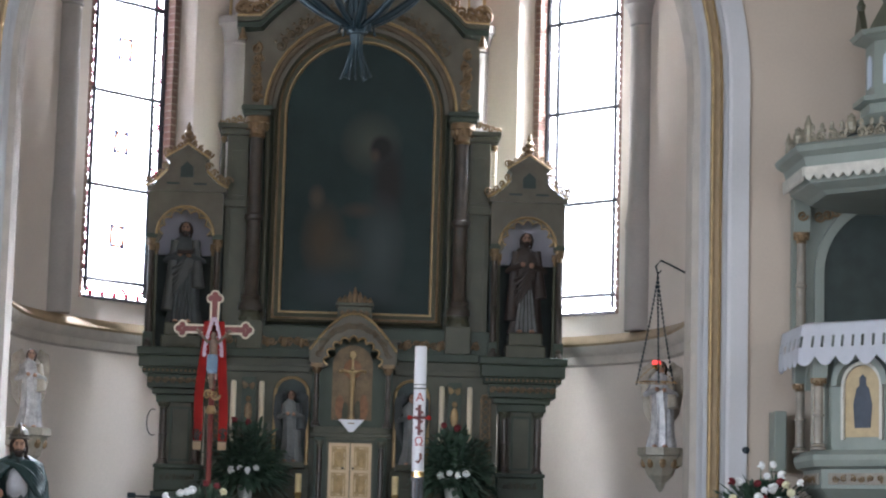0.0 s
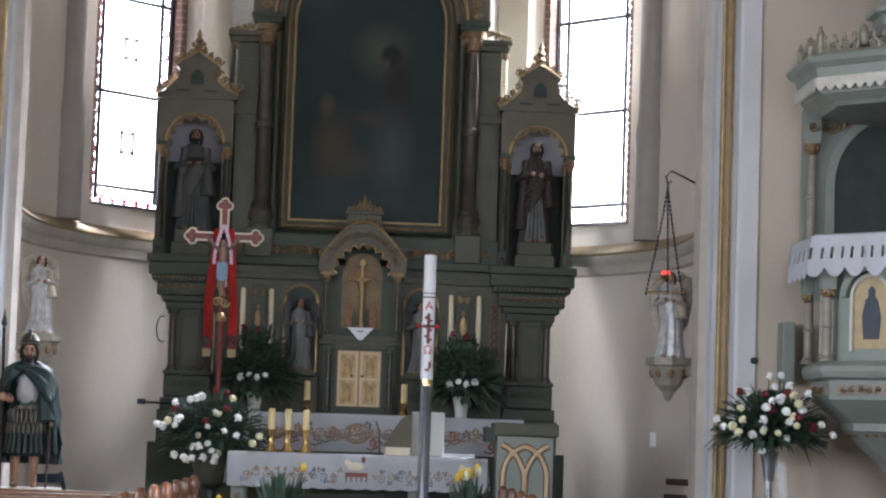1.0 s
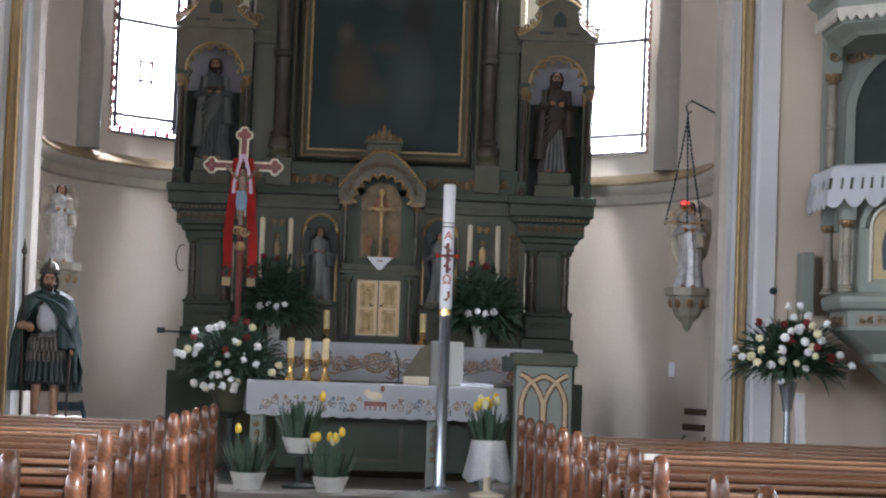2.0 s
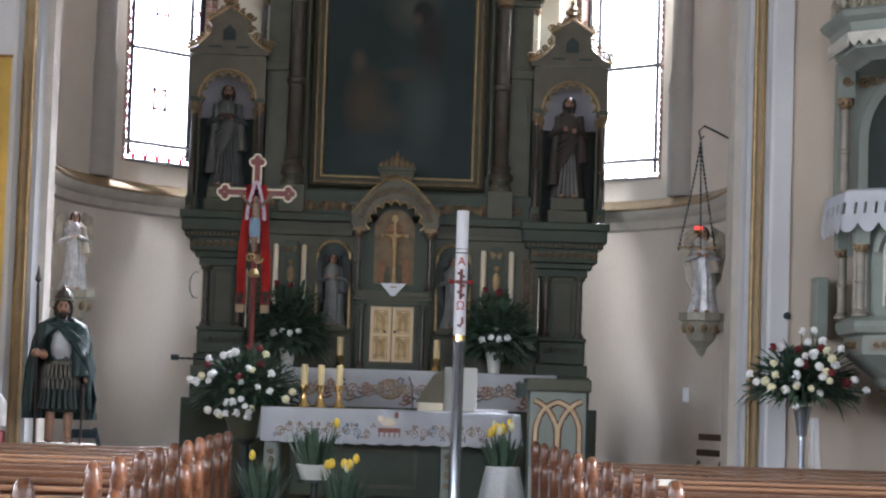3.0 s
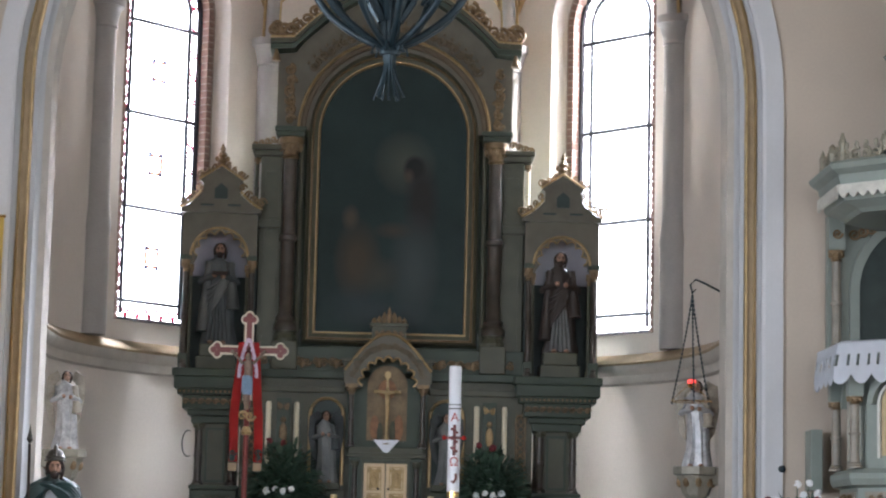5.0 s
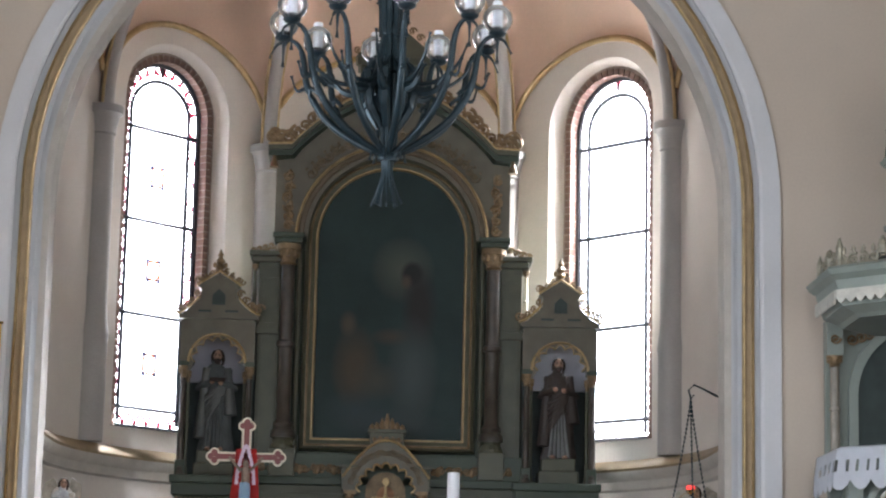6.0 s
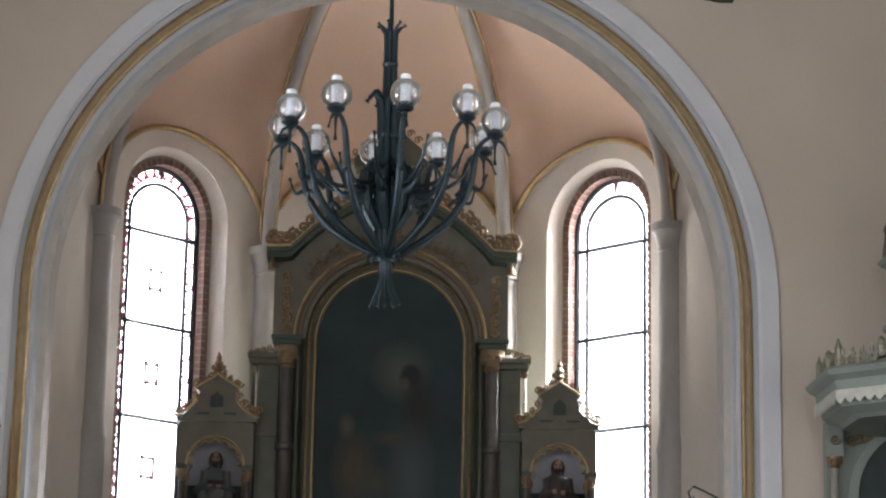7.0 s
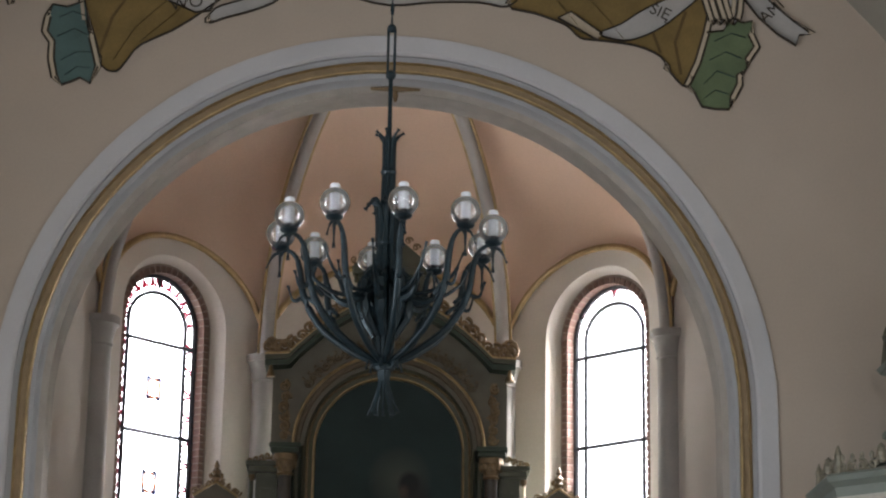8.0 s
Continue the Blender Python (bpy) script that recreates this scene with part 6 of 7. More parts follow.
bouquet("flower_arrangement", "arrangement of white, cream and red carnations on a steel stand", (3.40, 18.1, 1.54), 0.56, 0.40, 1600, right_fl, steel_stand, 9)


def altar_vase(ob):
    part("vase", lathe(B(), [(0.06, -0.30), (0.055, -0.28), (0.07, -0.18), (0.10, -0.05), (0.11, 0.0)], 18), POT, ob, "white vase", smooth=True)


for s in (-1, 1):
    ob = bouquet("flower_vase", "dark foliage bouquet with white roses in a white vase", (ACX + s * 1.01, AY - 0.42, 1.91), 0.52, 0.66, 1300, [("w", x, 0.02 + 0.02 * (k % 2)) for k, x in enumerate((-0.13, -0.05, 0.03, 0.11))] + [("r", x, z) for x, z in ((-0.12, 0.5), (0.02, 0.48))], altar_vase, 20 + s, broad=1.7)
    rng = random.Random(s)
    bm = B()
    for k in range(34):
        a = rng.uniform(0, 6.28)
        leaf(bm, (0.05 * math.cos(a), 0.05 * math.sin(a), 0), (0.55 * math.cos(a), 0.4 * math.sin(a), rng.uniform(0.6, 1.2)), rng.uniform(0.35, 0.6), rng.uniform(0.02, 0.035), rng.uniform(0.1, 0.4), rng)
    part("foliage", bm, LEAF_L, ob, "long pale green blades")


def tulips(label, at, pot_r, pot_h, n, height, yellow, seed, stand=0.0, wrap=False):
    rng = random.Random(seed)
    ob = thing("potted_tulips", label, "plant", "tulips before the altar", at)
    part("pot", lathe(B(), [(pot_r * 0.75, 0), (pot_r * 0.95, pot_h * 0.6), (pot_r * 1.05, pot_h * 0.9), (pot_r * 1.1, pot_h), (pot_r * 0.95, pot_h), (pot_r * 0.9, pot_h * 0.85)], 20), POT, ob, smooth=True)
    bm = B()
    for k in range(2 * n):
        a, q = rng.uniform(0, 6.28), rng.uniform(0, 1.0)
        leaf(bm, (pot_r * q * math.cos(a), pot_r * q * math.sin(a), pot_h * 0.85), (0.45 * math.cos(a) * q, 0.45 * math.sin(a) * q, 1), rng.uniform(0.6, 1.0) * height, rng.uniform(0.018, 0.038), rng.uniform(0, 0.25), rng)
    part("leaves", bm, LEAF_L, ob)
    for k in range(yellow):
        a, q = rng.uniform(0, 6.28), rng.uniform(0.3, 1.2)
        x, y, z = pot_r * q * math.cos(a), pot_r * q * math.sin(a), pot_h + height * rng.uniform(0.75, 1.0)
        b = B()
        lathe(b, [(0.006, z - 0.02), (0.024, z - 0.005), (0.03, z + 0.02), (0.022, z + 0.05), (0.006, z + 0.065)], 9, (x, y, 0))
        part("tulip", b, FL_Y if rng.random() < 0.75 else FL_C, ob, smooth=True)
        b = B()
        tube(b, [(x * 0.5, y * 0.5, pot_h * 0.8), (x, y, z)], 0.005, 5)
        part("stem", b, LEAF_L, ob)
    if stand:
        part("stand", lathe(B(), [(0.15, -stand), (0.15, -stand + 0.02), (0.03, -stand + 0.05), (0.03, -0.03), (pot_r, -0.02), (pot_r, 0)], 14), SHADOWY if not wrap else IVORY, ob)
    if wrap:
        bm = B()
        rows = []
        for u in np.linspace(0, 1, 8):
            rows.append([bm.verts.new(((pot_r * 1.15 + 0.05 * u + 0.02 * math.sin(7 * t) * u) * math.cos(t), (pot_r * 1.15 + 0.05 * u + 0.02 * math.sin(7 * t) * u) * math.sin(t), pot_h * 1.02 - (pot_h + 0.16) * u + 0.03 * math.sin(3 * t) * u)) for t in np.linspace(0, 2 * math.pi, 40)])
        for p, q in zip(rows, rows[1:]):
            for i in range(39):
                bm.faces.new((p[i], p[i + 1], q[i + 1], q[i]))
        part("wrap", bm, VEIL, ob, "white gauze wrap", smooth=True)


tulips("closed green tulips in a white pot on a low stand", (-0.53, 19.4, 0.62), 0.15, 0.13, 60, 0.40, 1, 31, stand=0.30)
tulips("green tulip leaves in a white pot beside the steps", (-0.95, 19.0, 0.32), 0.14, 0.14, 55, 0.42, 1, 32)
tulips("yellow tulips in a white pot beside the steps", (-0.26, 18.9, 0.32), 0.14, 0.13, 50, 0.36, 9, 33)
tulips("yellow tulips in a gauze-wrapped white pot on a stand", (1.06, 19.1, 0.62), 0.125, 0.17, 60, 0.34, 10, 34, stand=0.30, wrap=True)

TRACERY = material("cream_gold_paint", (0.56, 0.42, 0.26), 0.5, vary=0.15, scale=12)
# ---- lectern ----
le = thing("lectern", "pale grey-green lectern with gilt pointed arches on its front", "lectern", at=(1.585, 20.0, FLOOR_UP))
part("body", box(B(), -0.25, 0.25, 0.0, 0.4, 0.0, 1.12, 0.01), PULPIT, le)
bm = B()
box(bm, -0.285, 0.29, -0.04, 0.44, 1.12, 1.235, 0.015)
part("top", bm, GREEN_B, le)
bm = B()
box(bm, -0.36, -0.28, -0.02, 0.3, 1.06, 1.19, 0.005)
part("shelf", bm, SHADOWY, le)
RUST = material("red_brown_edge_paint", (0.13, 0.05, 0.03), 0.6, vary=0.25, scale=12)
for mat, r, y in ((RUST, 0.040, 0.024), (TRACERY, 0.020, -0.002)):
    bm = B()
    for s in (-1, 1):
        # an arch from the outer foot that runs over the middle to the other side's corner
        line = [(s * 0.195, y, 0.12), (s * 0.195, y, 0.70), (s * 0.185, y, 0.83), (s * 0.13, y, 0.95), (s * 0.04, y, 1.015), (-s * 0.02, y, 1.03)]
        tube(bm, curve_pts(line, 5), r, 8)
        line = [(s * 0.004, y, 0.12), (s * 0.004, y, 0.70), (s * 0.02, y, 0.83), (s * 0.08, y, 0.945), (s * 0.15, y, 1.01), (s * 0.21, y, 1.04)]
        tube(bm, curve_pts(line, 5), r, 8)
    part("tracery", bm, mat, le, "cream and gold interlaced arches" if mat is TRACERY else "red-brown edging", smooth=True)

# ---- statues on the side walls ----
FL_MATS = [TUNIC, CLOAK, SKIN, HAIR, material("old_steel_paint", (0.075, 0.068, 0.055), 0.4, 0.5, vary=0.5, scale=20), ARMOUR]
statue("soldier_saint", "painted wooden soldier saint in a teal cloak with a spear", 1.22, FL_MATS, (-2.63, 18.72, 0.88), rz=8, wide=0.94, cloak=True, spear=True, short=True)
pd = thing("statue_plinth", "grey painted wooden plinth under the soldier statue", "plinth", at=(-2.63, 18.74, FLOOR_UP))
bm = B()
box(bm, -0.27, 0.27, -0.22, 0.22, 0, 0.06, 0.01)
box(bm, -0.24, 0.24, -0.2, 0.2, 0.06, 0.50, 0.01)
box(bm, -0.28, 0.28, -0.23, 0.23, 0.50, 0.56, 0.015)
part("block", bm, MARBLED, pd)
for s, z in ((-1, 2.22), (1, 2.20)):
    x = AX + s * 2.86
    statue("wall_angel", "white and gilt carved angel on a wall bracket" if s < 0 else "white and gilt praying angel on a wall bracket", 0.72 if s < 0 else 0.80, [ANGEL_W, ANGEL_G, SKIN, HAIR], (x, 20.5, z), rz=-12 * s, wings=True, group="wall angels")
    br = thing("wall_bracket", "carved grey-gold console bracket on the apse wall", "bracket", "wall brackets", (x, 20.5, z))
    bm = B()
    lathe(bm, [(0.01, -0.40), (0.04, -0.36), (0.05, -0.32), (0.12, -0.25), (0.17, -0.12), (0.18, -0.08), (0.21, -0.07), (0.21, 0.0)], 8)
    box(bm, min(0, s * 0.26), max(0, s * 0.26), -0.1, 0.1, -0.16, -0.01)
    part("console", bm, material("grey_gold_console", (0.27, 0.25, 0.20), 0.5, 0.1, vary=0.3, scale=14), br)
    bm = B()
    for k in range(8):
        a = k * math.pi / 4
        ball(bm, (0.15 * math.cos(a), 0.15 * math.sin(a), -0.14), 0.035, 0.035, 0.05, 6, 4)
    part("carving", bm, GILT_DULL, br)

# ---- sanctuary lamp on its wall hook ----
sl = thing("sanctuary_lamp", "hanging sanctuary lamp with a red glass on three black chains", "lamp", at=(2.80, 20.05, 2.86))
bm = B()
tube(bm, [(0.30, 0.3, 0.93), (0.12, 0.1, 0.98), (0.03, 0, 1.0), (-0.02, 0, 0.95), (0.0, 0, 0.88), (0.03, 0, 0.91)], 0.009, 6)
part("hook", bm, IRON, sl)
for k in range(3):
    a = k * 2.094 + 0.5
    bm = B()
    prev = None
    for j in range(26):
        u = j / 25
        p = Vector((0.19 * math.cos(a) * u ** 1.2, 0.19 * math.sin(a) * u ** 1.2, 0.88 - 0.98 * u))
        ball(bm, p, 0.011, 0.006, 0.02, 6, 4)
    part("chain", bm, IRON, sl)
part("ring", lathe(B(), [(0.186, -0.104), (0.190, -0.100), (0.186, -0.096)], 24), BRASS, sl)
part("cup", lathe(B(), [(0.01, 0.02), (0.035, 0.035), (0.045, 0.06)], 12), BRASS, sl)
RUBY = bpy.data.materials.new("ruby_lamp_glass")
RUBY.use_nodes = True
rb = RUBY.node_tree.nodes["Principled BSDF"]
rb.inputs["Base Color"].default_value, rb.inputs["Roughness"].default_value = (0.65, 0.02, 0.03, 1), 0.15
rb.inputs["Emission Color"].default_value, rb.inputs["Emission Strength"].default_value = (1.0, 0.08, 0.06, 1), 0.5
part("red_glass", lathe(B(), [(0.028, 0.045), (0.038, 0.06), (0.04, 0.09), (0.034, 0.10)], 14), RUBY, sl, "glowing red glass", smooth=True)
part("arm", tube(B(), [(0.185, 0, -0.10), (0.05, 0.05, 0.03), (0, 0, 0.03), (-0.05, 0.05, 0.03), (-0.185, 0, -0.10)], 0.003, 6), BRASS, sl)
# ---- pews ----
def pew_end_outline():
    """The side of a pew in depth and height: a tall round head, a lower one behind it and a broad foot."""
    head = [(0.05 * math.cos(t), 0.94 + 0.07 * math.sin(t)) for t in np.linspace(0, math.pi, 10)]
    low = [(-0.125 + 0.05 * math.cos(t), 0.80 + 0.065 * math.sin(t)) for t in np.linspace(0.2, math.pi, 9)]
    return [(0.42, 0.0), (0.42, 0.08), (0.38, 0.12), (0.40, 0.40), (0.36, 0.47), (0.10, 0.50), (0.045, 0.60), (0.045, 0.86)] + head + [(-0.050, 0.88)] + low + [(-0.16, 0.72), (-0.13, 0.62), (-0.10, 0.5), (-0.12, 0.12), (-0.18, 0.08), (-0.18, 0.0)]


def pew(x0, x1, y, inner):
    """A long bench; inner: the x of its end at the aisle."""
    ob = thing("pew", "varnished brown wooden pew with round-headed scrolled ends", "pew", "pews along the aisle", (x0, y, 0))
    for xe in (inner,):
        s = 1 if inner > x0 + 0.1 else -1
        xa = inner - x0 - (0.065 if s > 0 else 0.0)
        bm = B()
        pts = pew_end_outline()
        a = [bm.verts.new((xa, q, z)) for q, z in pts]
        b = [bm.verts.new((xa + 0.065, q, z)) for q, z in pts]
        bm.faces.new(a)
        bm.faces.new(b[::-1])
        n = len(pts)
        for i in range(n):
            bm.faces.new((a[i], b[i], b[(i + 1) % n], a[(i + 1) % n]))
        es = [e for e in bm.edges if abs(e.verts[0].co.x - e.verts[1].co.x) < 1e-6]
        bmesh.ops.bevel(bm, geom=es, offset=0.012, segments=2, profile=0.6, affect="EDGES")
        xm = xa + 0.0325
        for yy, zz, hh in ((0.0, 0.965, 0.10), (-0.125, 0.82, 0.10)):
            ball(bm, (xm, yy, zz), 0.036, 0.064, hh * 0.86, 16, 14, 0.72)
            ball(bm, (xm, yy, zz - 0.03), 0.034, 0.06, hh * 0.85, 12, 10, 0.8)
            tube(bm, [(xm, yy, zz), (xm, yy, zz - 0.12), (xm, yy + 0.01, zz - 0.30)], [0.030, 0.026, 0.034], 12)
        end = part("pew_end", bm, PEW, ob, smooth=True)
        bm = B()
        for yy, zz, r in ((0.0, 0.985, 0.03), (-0.125, 0.84, 0.03)):
            for xs in (xa - 0.003, xa + 0.062):
                bmesh.ops.create_cone(bm, cap_ends=True, segments=12, radius1=r, radius2=r * 0.6, depth=0.008, matrix=Matrix.Translation((xs + 0.003, yy, zz)) @ Matrix.Rotation(math.pi / 2, 4, "Y"))
        part("rosette", bm, PEW, end)
    w = x1 - x0
    lo, hi = (0.02, w - 0.07) if inner > x0 + 0.1 else (0.07, w - 0.02)
    # The pale rail and dark slats also carry lit edges and shade between.
    part("seat", box(B(), lo, hi, -0.02, 0.38, 0.42, 0.45, 0.006), PEW_SLAT, ob)
    part("top_rail", box(B(), lo, hi, -0.030, 0.022, 0.883, 0.905, 0.008), PEW_SLAT, ob)
    for z in (0.52, 0.63, 0.74):
        part("back_slat", box(B(), lo, hi, -0.015, 0.012, z, z + 0.085, 0.006), PEW, ob)
    part("book_ledge", box(B(), lo, hi, -0.17, -0.035, 0.80, 0.825, 0.006), PEW, ob)
    part("kneeler", box(B(), lo, hi, -0.42, -0.28, 0.12, 0.17, 0.01), PEW, ob)
    part("foot", box(B(), lo + w * 0.5 - 0.03, lo + w * 0.5 + 0.03, -0.1, 0.38, 0.0, 0.42, 0.004), PEW, ob)
    return ob


base_l = pew(-5.3, -1.11, 17.3, -1.11)
base_r = pew(1.17, 5.3, 17.2, 1.17)
for k in range(1, 14):
    if k == 10:
        continue
    copy_thing(base_l, pose(-5.3, 17.3 - 0.9 * k, 0))
    copy_thing(base_r, pose(1.17, 17.2 - 0.9 * k + (0.3 if k > 10 else 0), 0))
cb = thing("small_card", "small white paper card clipped on a pew rail", "card", at=(1.62, 12.6, 0.905))
part("paper", box(B(), -0.045, 0.045, -0.003, 0.003, 0, 0.035), VALANCE, cb)

# ---- chandelier ----
CHX, CHY = 0.02, 14.0
ch = thing("chandelier", "blue-black wrought iron chandelier with ten clear glass globes", "chandelier", at=(CHX, CHY, 5.0))
ZR = 5.36 - 5.0
bm = B()
for k in range(7):
    a = 2 * math.pi * k / 7
    bent_rod(bm, [(0.035 * math.cos(a), 0.035 * math.sin(a), -0.52), (0.05 * math.cos(a), 0.05 * math.sin(a), -0.2), (0.055 * math.cos(a), 0.055 * math.sin(a), 0.1), (0.035 * math.cos(a), 0.035 * math.sin(a), 0.5), (0.03 * math.cos(a), 0.03 * math.sin(a), 0.95),
              (0.05 * math.cos(a), 0.05 * math.sin(a), 1.03), (0.095 * math.cos(a), 0.095 * math.sin(a), 1.07)], [0.016, 0.022, 0.024, 0.018, 0.016, 0.013, 0.004], 6)
part("stem", bm, IRON, ch, smooth=True)
for z, r in ((-0.50, 0.062), (0.32, 0.062), (0.56, 0.05), (0.80, 0.045)):
    part("band", lathe(B(), [(r, z - 0.02), (r + 0.008, z), (r, z + 0.02)], 16), IRON, ch)
bm = B()
for k in range(12):
    a = 2 * math.pi * k / 12
    q = 0.05 + 0.03 * (k % 3)
    bent_rod(bm, [(0.04 * math.cos(a), 0.04 * math.sin(a), -0.48), (0.028 * math.cos(a), 0.028 * math.sin(a), -0.60), (q * math.cos(a), q * math.sin(a), -0.80)], [0.012, 0.011, 0.004], 5)
part("tassel", bm, IRON, ch, smooth=True)
bm = B()
for k in range(6):
    a = 2 * math.pi * k / 6 + 0.3
    bent_rod(bm, [(0.06 * math.cos(a), 0.06 * math.sin(a), -0.5), (0.10 * math.cos(a), 0.10 * math.sin(a), -0.45), (0.12 * math.cos(a), 0.12 * math.sin(a), -0.52)], [0.012, 0.012, 0.004], 5)
part("bow", bm, IRON, ch, smooth=True)
bm = B()
for k in range(8):
    a = 2 * math.pi * k / 8 + 0.6
    c, s = math.cos(a), math.sin(a)
    bent_rod(bm, [(0.05 * c, 0.05 * s, 0.30), (0.06 * c, 0.06 * s, 0.52), (0.10 * c, 0.10 * s, 0.60), (0.15 * c, 0.15 * s, 0.55)], [0.026, 0.024, 0.018, 0.005], 6)
    bent_rod(bm, [(0.05 * c, 0.05 * s, 0.25), (0.09 * c, 0.09 * s, 0.05), (0.18 * c, 0.18 * s, -0.07), (0.30 * c, 0.30 * s, -0.06), (0.38 * c, 0.38 * s, 0.05)], [0.026, 0.032, 0.030, 0.022, 0.008], 6)
    bent_rod(bm, [(0.06 * c, 0.06 * s, -0.3), (0.15 * c, 0.15 * s, -0.14), (0.16 * c, 0.16 * s, 0.05), (0.10 * c, 0.10 * s, 0.14)], [0.026, 0.034, 0.028, 0.008], 6)
for k in range(10):  # long arcs that tie the stem to the arms
    a = 2 * math.pi * k / 10 + 0.15
    c, s = math.cos(a), math.sin(a)
    bent_rod(bm, [(0.06 * c, 0.06 * s, 0.16), (0.16 * c, 0.16 * s, -0.01), (0.32 * c, 0.32 * s, -0.03), (0.47 * c, 0.47 * s, 0.06), (0.55 * c, 0.55 * s, 0.20)], [0.012, 0.016, 0.015, 0.012, 0.004], 6)
part("inner_leaf", bm, IRON, ch, smooth=True)
GLOBE = bpy.data.meshes.new("globe")
bm = B()
prof = [(0.012, -0.004)] + [(0.094 * math.cos(t), 0.086 + 0.092 * math.sin(t)) for t in np.linspace(-1.25, 1.2, 16)]
lathe(bm, prof, 24)
bmesh.ops.delete(bm, geom=[max(bm.faces, key=lambda f: f.calc_center_median().z)], context="FACES_ONLY")
bmesh.ops.solidify(bm, geom=bm.faces[:], thickness=-0.003)
for f in bm.faces:
    f.smooth = True
bm.to_mesh(GLOBE)
bm.free()
GLOBE.materials.append(LAMP_GLASS)
for k in range(10):
    a = radians(-90 + 8 + 36 * k)
    c, s = math.cos(a), math.sin(a)
    r = 0.70 if k % 2 else 0.69
    dz = -0.05
    drop = pose(0, 0, dz)
    bm = B()
    bent_rod(bm, [(0.045 * c, 0.045 * s, -0.47), (0.20 * c, 0.20 * s, -0.40), (0.40 * c, 0.40 * s, -0.25), (0.525 * c, 0.525 * s, -0.05), (0.565 * c, 0.565 * s, 0.16), (0.60 * c, 0.60 * s, 0.30 + dz), (0.66 * c, 0.66 * s, 0.34 + dz), (r * c, r * s, 0.30 + dz)],
         [0.018, 0.023, 0.025, 0.024, 0.021, 0.016, 0.013, 0.01], 9)
    arm = part("arm", bm, IRON, ch, smooth=True)
    bm = B()
    bent_rod(bm, [(0.44 * c, 0.44 * s, -0.04), (0.52 * c, 0.52 * s, 0.02), (0.60 * c, 0.60 * s, 0.0), (0.64 * c, 0.64 * s, 0.10)], [0.014, 0.016, 0.012, 0.004], 6)
    bent_rod(bm, [(r * c, r * s, 0.33), ((r + 0.05) * c, (r + 0.05) * s, 0.30), ((r + 0.09) * c, (r + 0.09) * s, 0.22)], [0.012, 0.010, 0.003], 5)
    bent_rod(bm, [(r * c, r * s, 0.35), (r * c, r * s, 0.16)], [0.013, 0.003], 6)
    part("thorn_leaf", bm, IRON, arm, smooth=True).matrix_basis = drop
    bm = B()
    lathe(bm, [(0.02, 0.33), (0.05, 0.345), (0.06, 0.36), (0.045, 0.365), (0.03, 0.40)], 14, (r * c, r * s, 0))
    part("cup", bm, IRON, arm, smooth=True).matrix_basis = drop
    g = new("glass_globe", GLOBE)
    g.parent = arm
    g["label"] = "clear glass globe open at the top"
    g.matrix_basis = Matrix.Translation((r * c, r * s, 0.365 + dz))
    bm = B()
    lathe(bm, [(0.030, 0.37), (0.034, 0.42), (0.032, 0.43), (0.032, 0.562), (0.027, 0.570)], 12, (r * c, r * s, 0))
    part("lamp_tube", bm, FROST, arm, "frosted white lamp tube", smooth=True).matrix_basis = drop
bm = B()
tube(bm, [(0, 0, 0.9), (0, 0, 1.45)], 0.014, 8)
ball(bm, (0, 0, 1.47), 0.035)
ball(bm, (0, 0, 1.80), 0.03)
tube(bm, [(0.022, 0, 1.47), (0.022, 0, 1.80)], 0.009, 6)
tube(bm, [(-0.022, 0, 1.47), (-0.022, 0, 1.80)], 0.009, 6)
for j in range(46):
    z = 1.85 + 0.087 * j
    ball(bm, (0, 0, z), 0.016 if j % 2 else 0.008, 0.008 if j % 2 else 0.016, 0.05, 6, 5)
part("chain", bm, IRON, ch, smooth=True)
part("ceiling_rose", lathe(B(), [(0.03, 5.70), (0.12, 5.74), (0.14, 5.80)], 16), IRON, ch)

# ---- pulpit against the arch wall ----
PX, PY = 4.60, 17.95
pu = thing("pulpit", "pale green-grey wall pulpit with gilt carving and a canopy", "pulpit", at=(PX, PY, 0))


def octa(r, z, turn=22.5):
    return [(r * math.cos(radians(turn + 45 * k)), r * math.sin(radians(turn + 45 * k)), z) for k in range(8)]


def octa_stack(bm, prof):
    rows = [[bm.verts.new(p) for p in octa(r, z)] for r, z in prof]
    for p, q in zip(rows, rows[1:]):
        for i in range(8):
            bm.faces.new((p[i], p[(i + 1) % 8], q[(i + 1) % 8], q[i]))
    bm.faces.new(rows[0][::-1])
    bm.faces.new(rows[-1])
    return bm


def faces8(fn, r):
    """Calls fn(matrix) for the faces turned to the nave."""
    for k in range(3, 8):
        a = 45 * k
        if 180 <= a <= 360:
            ap = r * math.cos(radians(22.5))
            yield pose(ap * math.cos(radians(a)), ap * math.sin(radians(a)), 0, 0, 0, a + 90)


part("corbel", octa_stack(B(), [(0.05, 0.95), (0.14, 1.0), (0.16, 1.1), (0.30, 1.22), (0.34, 1.3), (0.52, 1.45), (0.60, 1.52), (0.66, 1.56), (0.66, 1.62), (0.80, 1.72), (0.90, 1.80)]), PULPIT, pu)
part("base", octa_stack(B(), [(0.90, 1.80), (0.90, 1.95), (0.96, 1.97), (0.98, 2.02), (0.98, 2.06), (0.92, 2.10)]), PULPIT, pu)
part("parapet", octa_stack(B(), [(0.84, 2.10), (0.84, 2.86), (0.96, 2.92), (1.0, 3.0), (1.05, 3.04), (1.05, 3.075)]), PULPIT, pu)
COLP = material("grey_brown_column_paint", (0.24, 0.21, 0.17), 0.45, vary=0.25, scale=9)
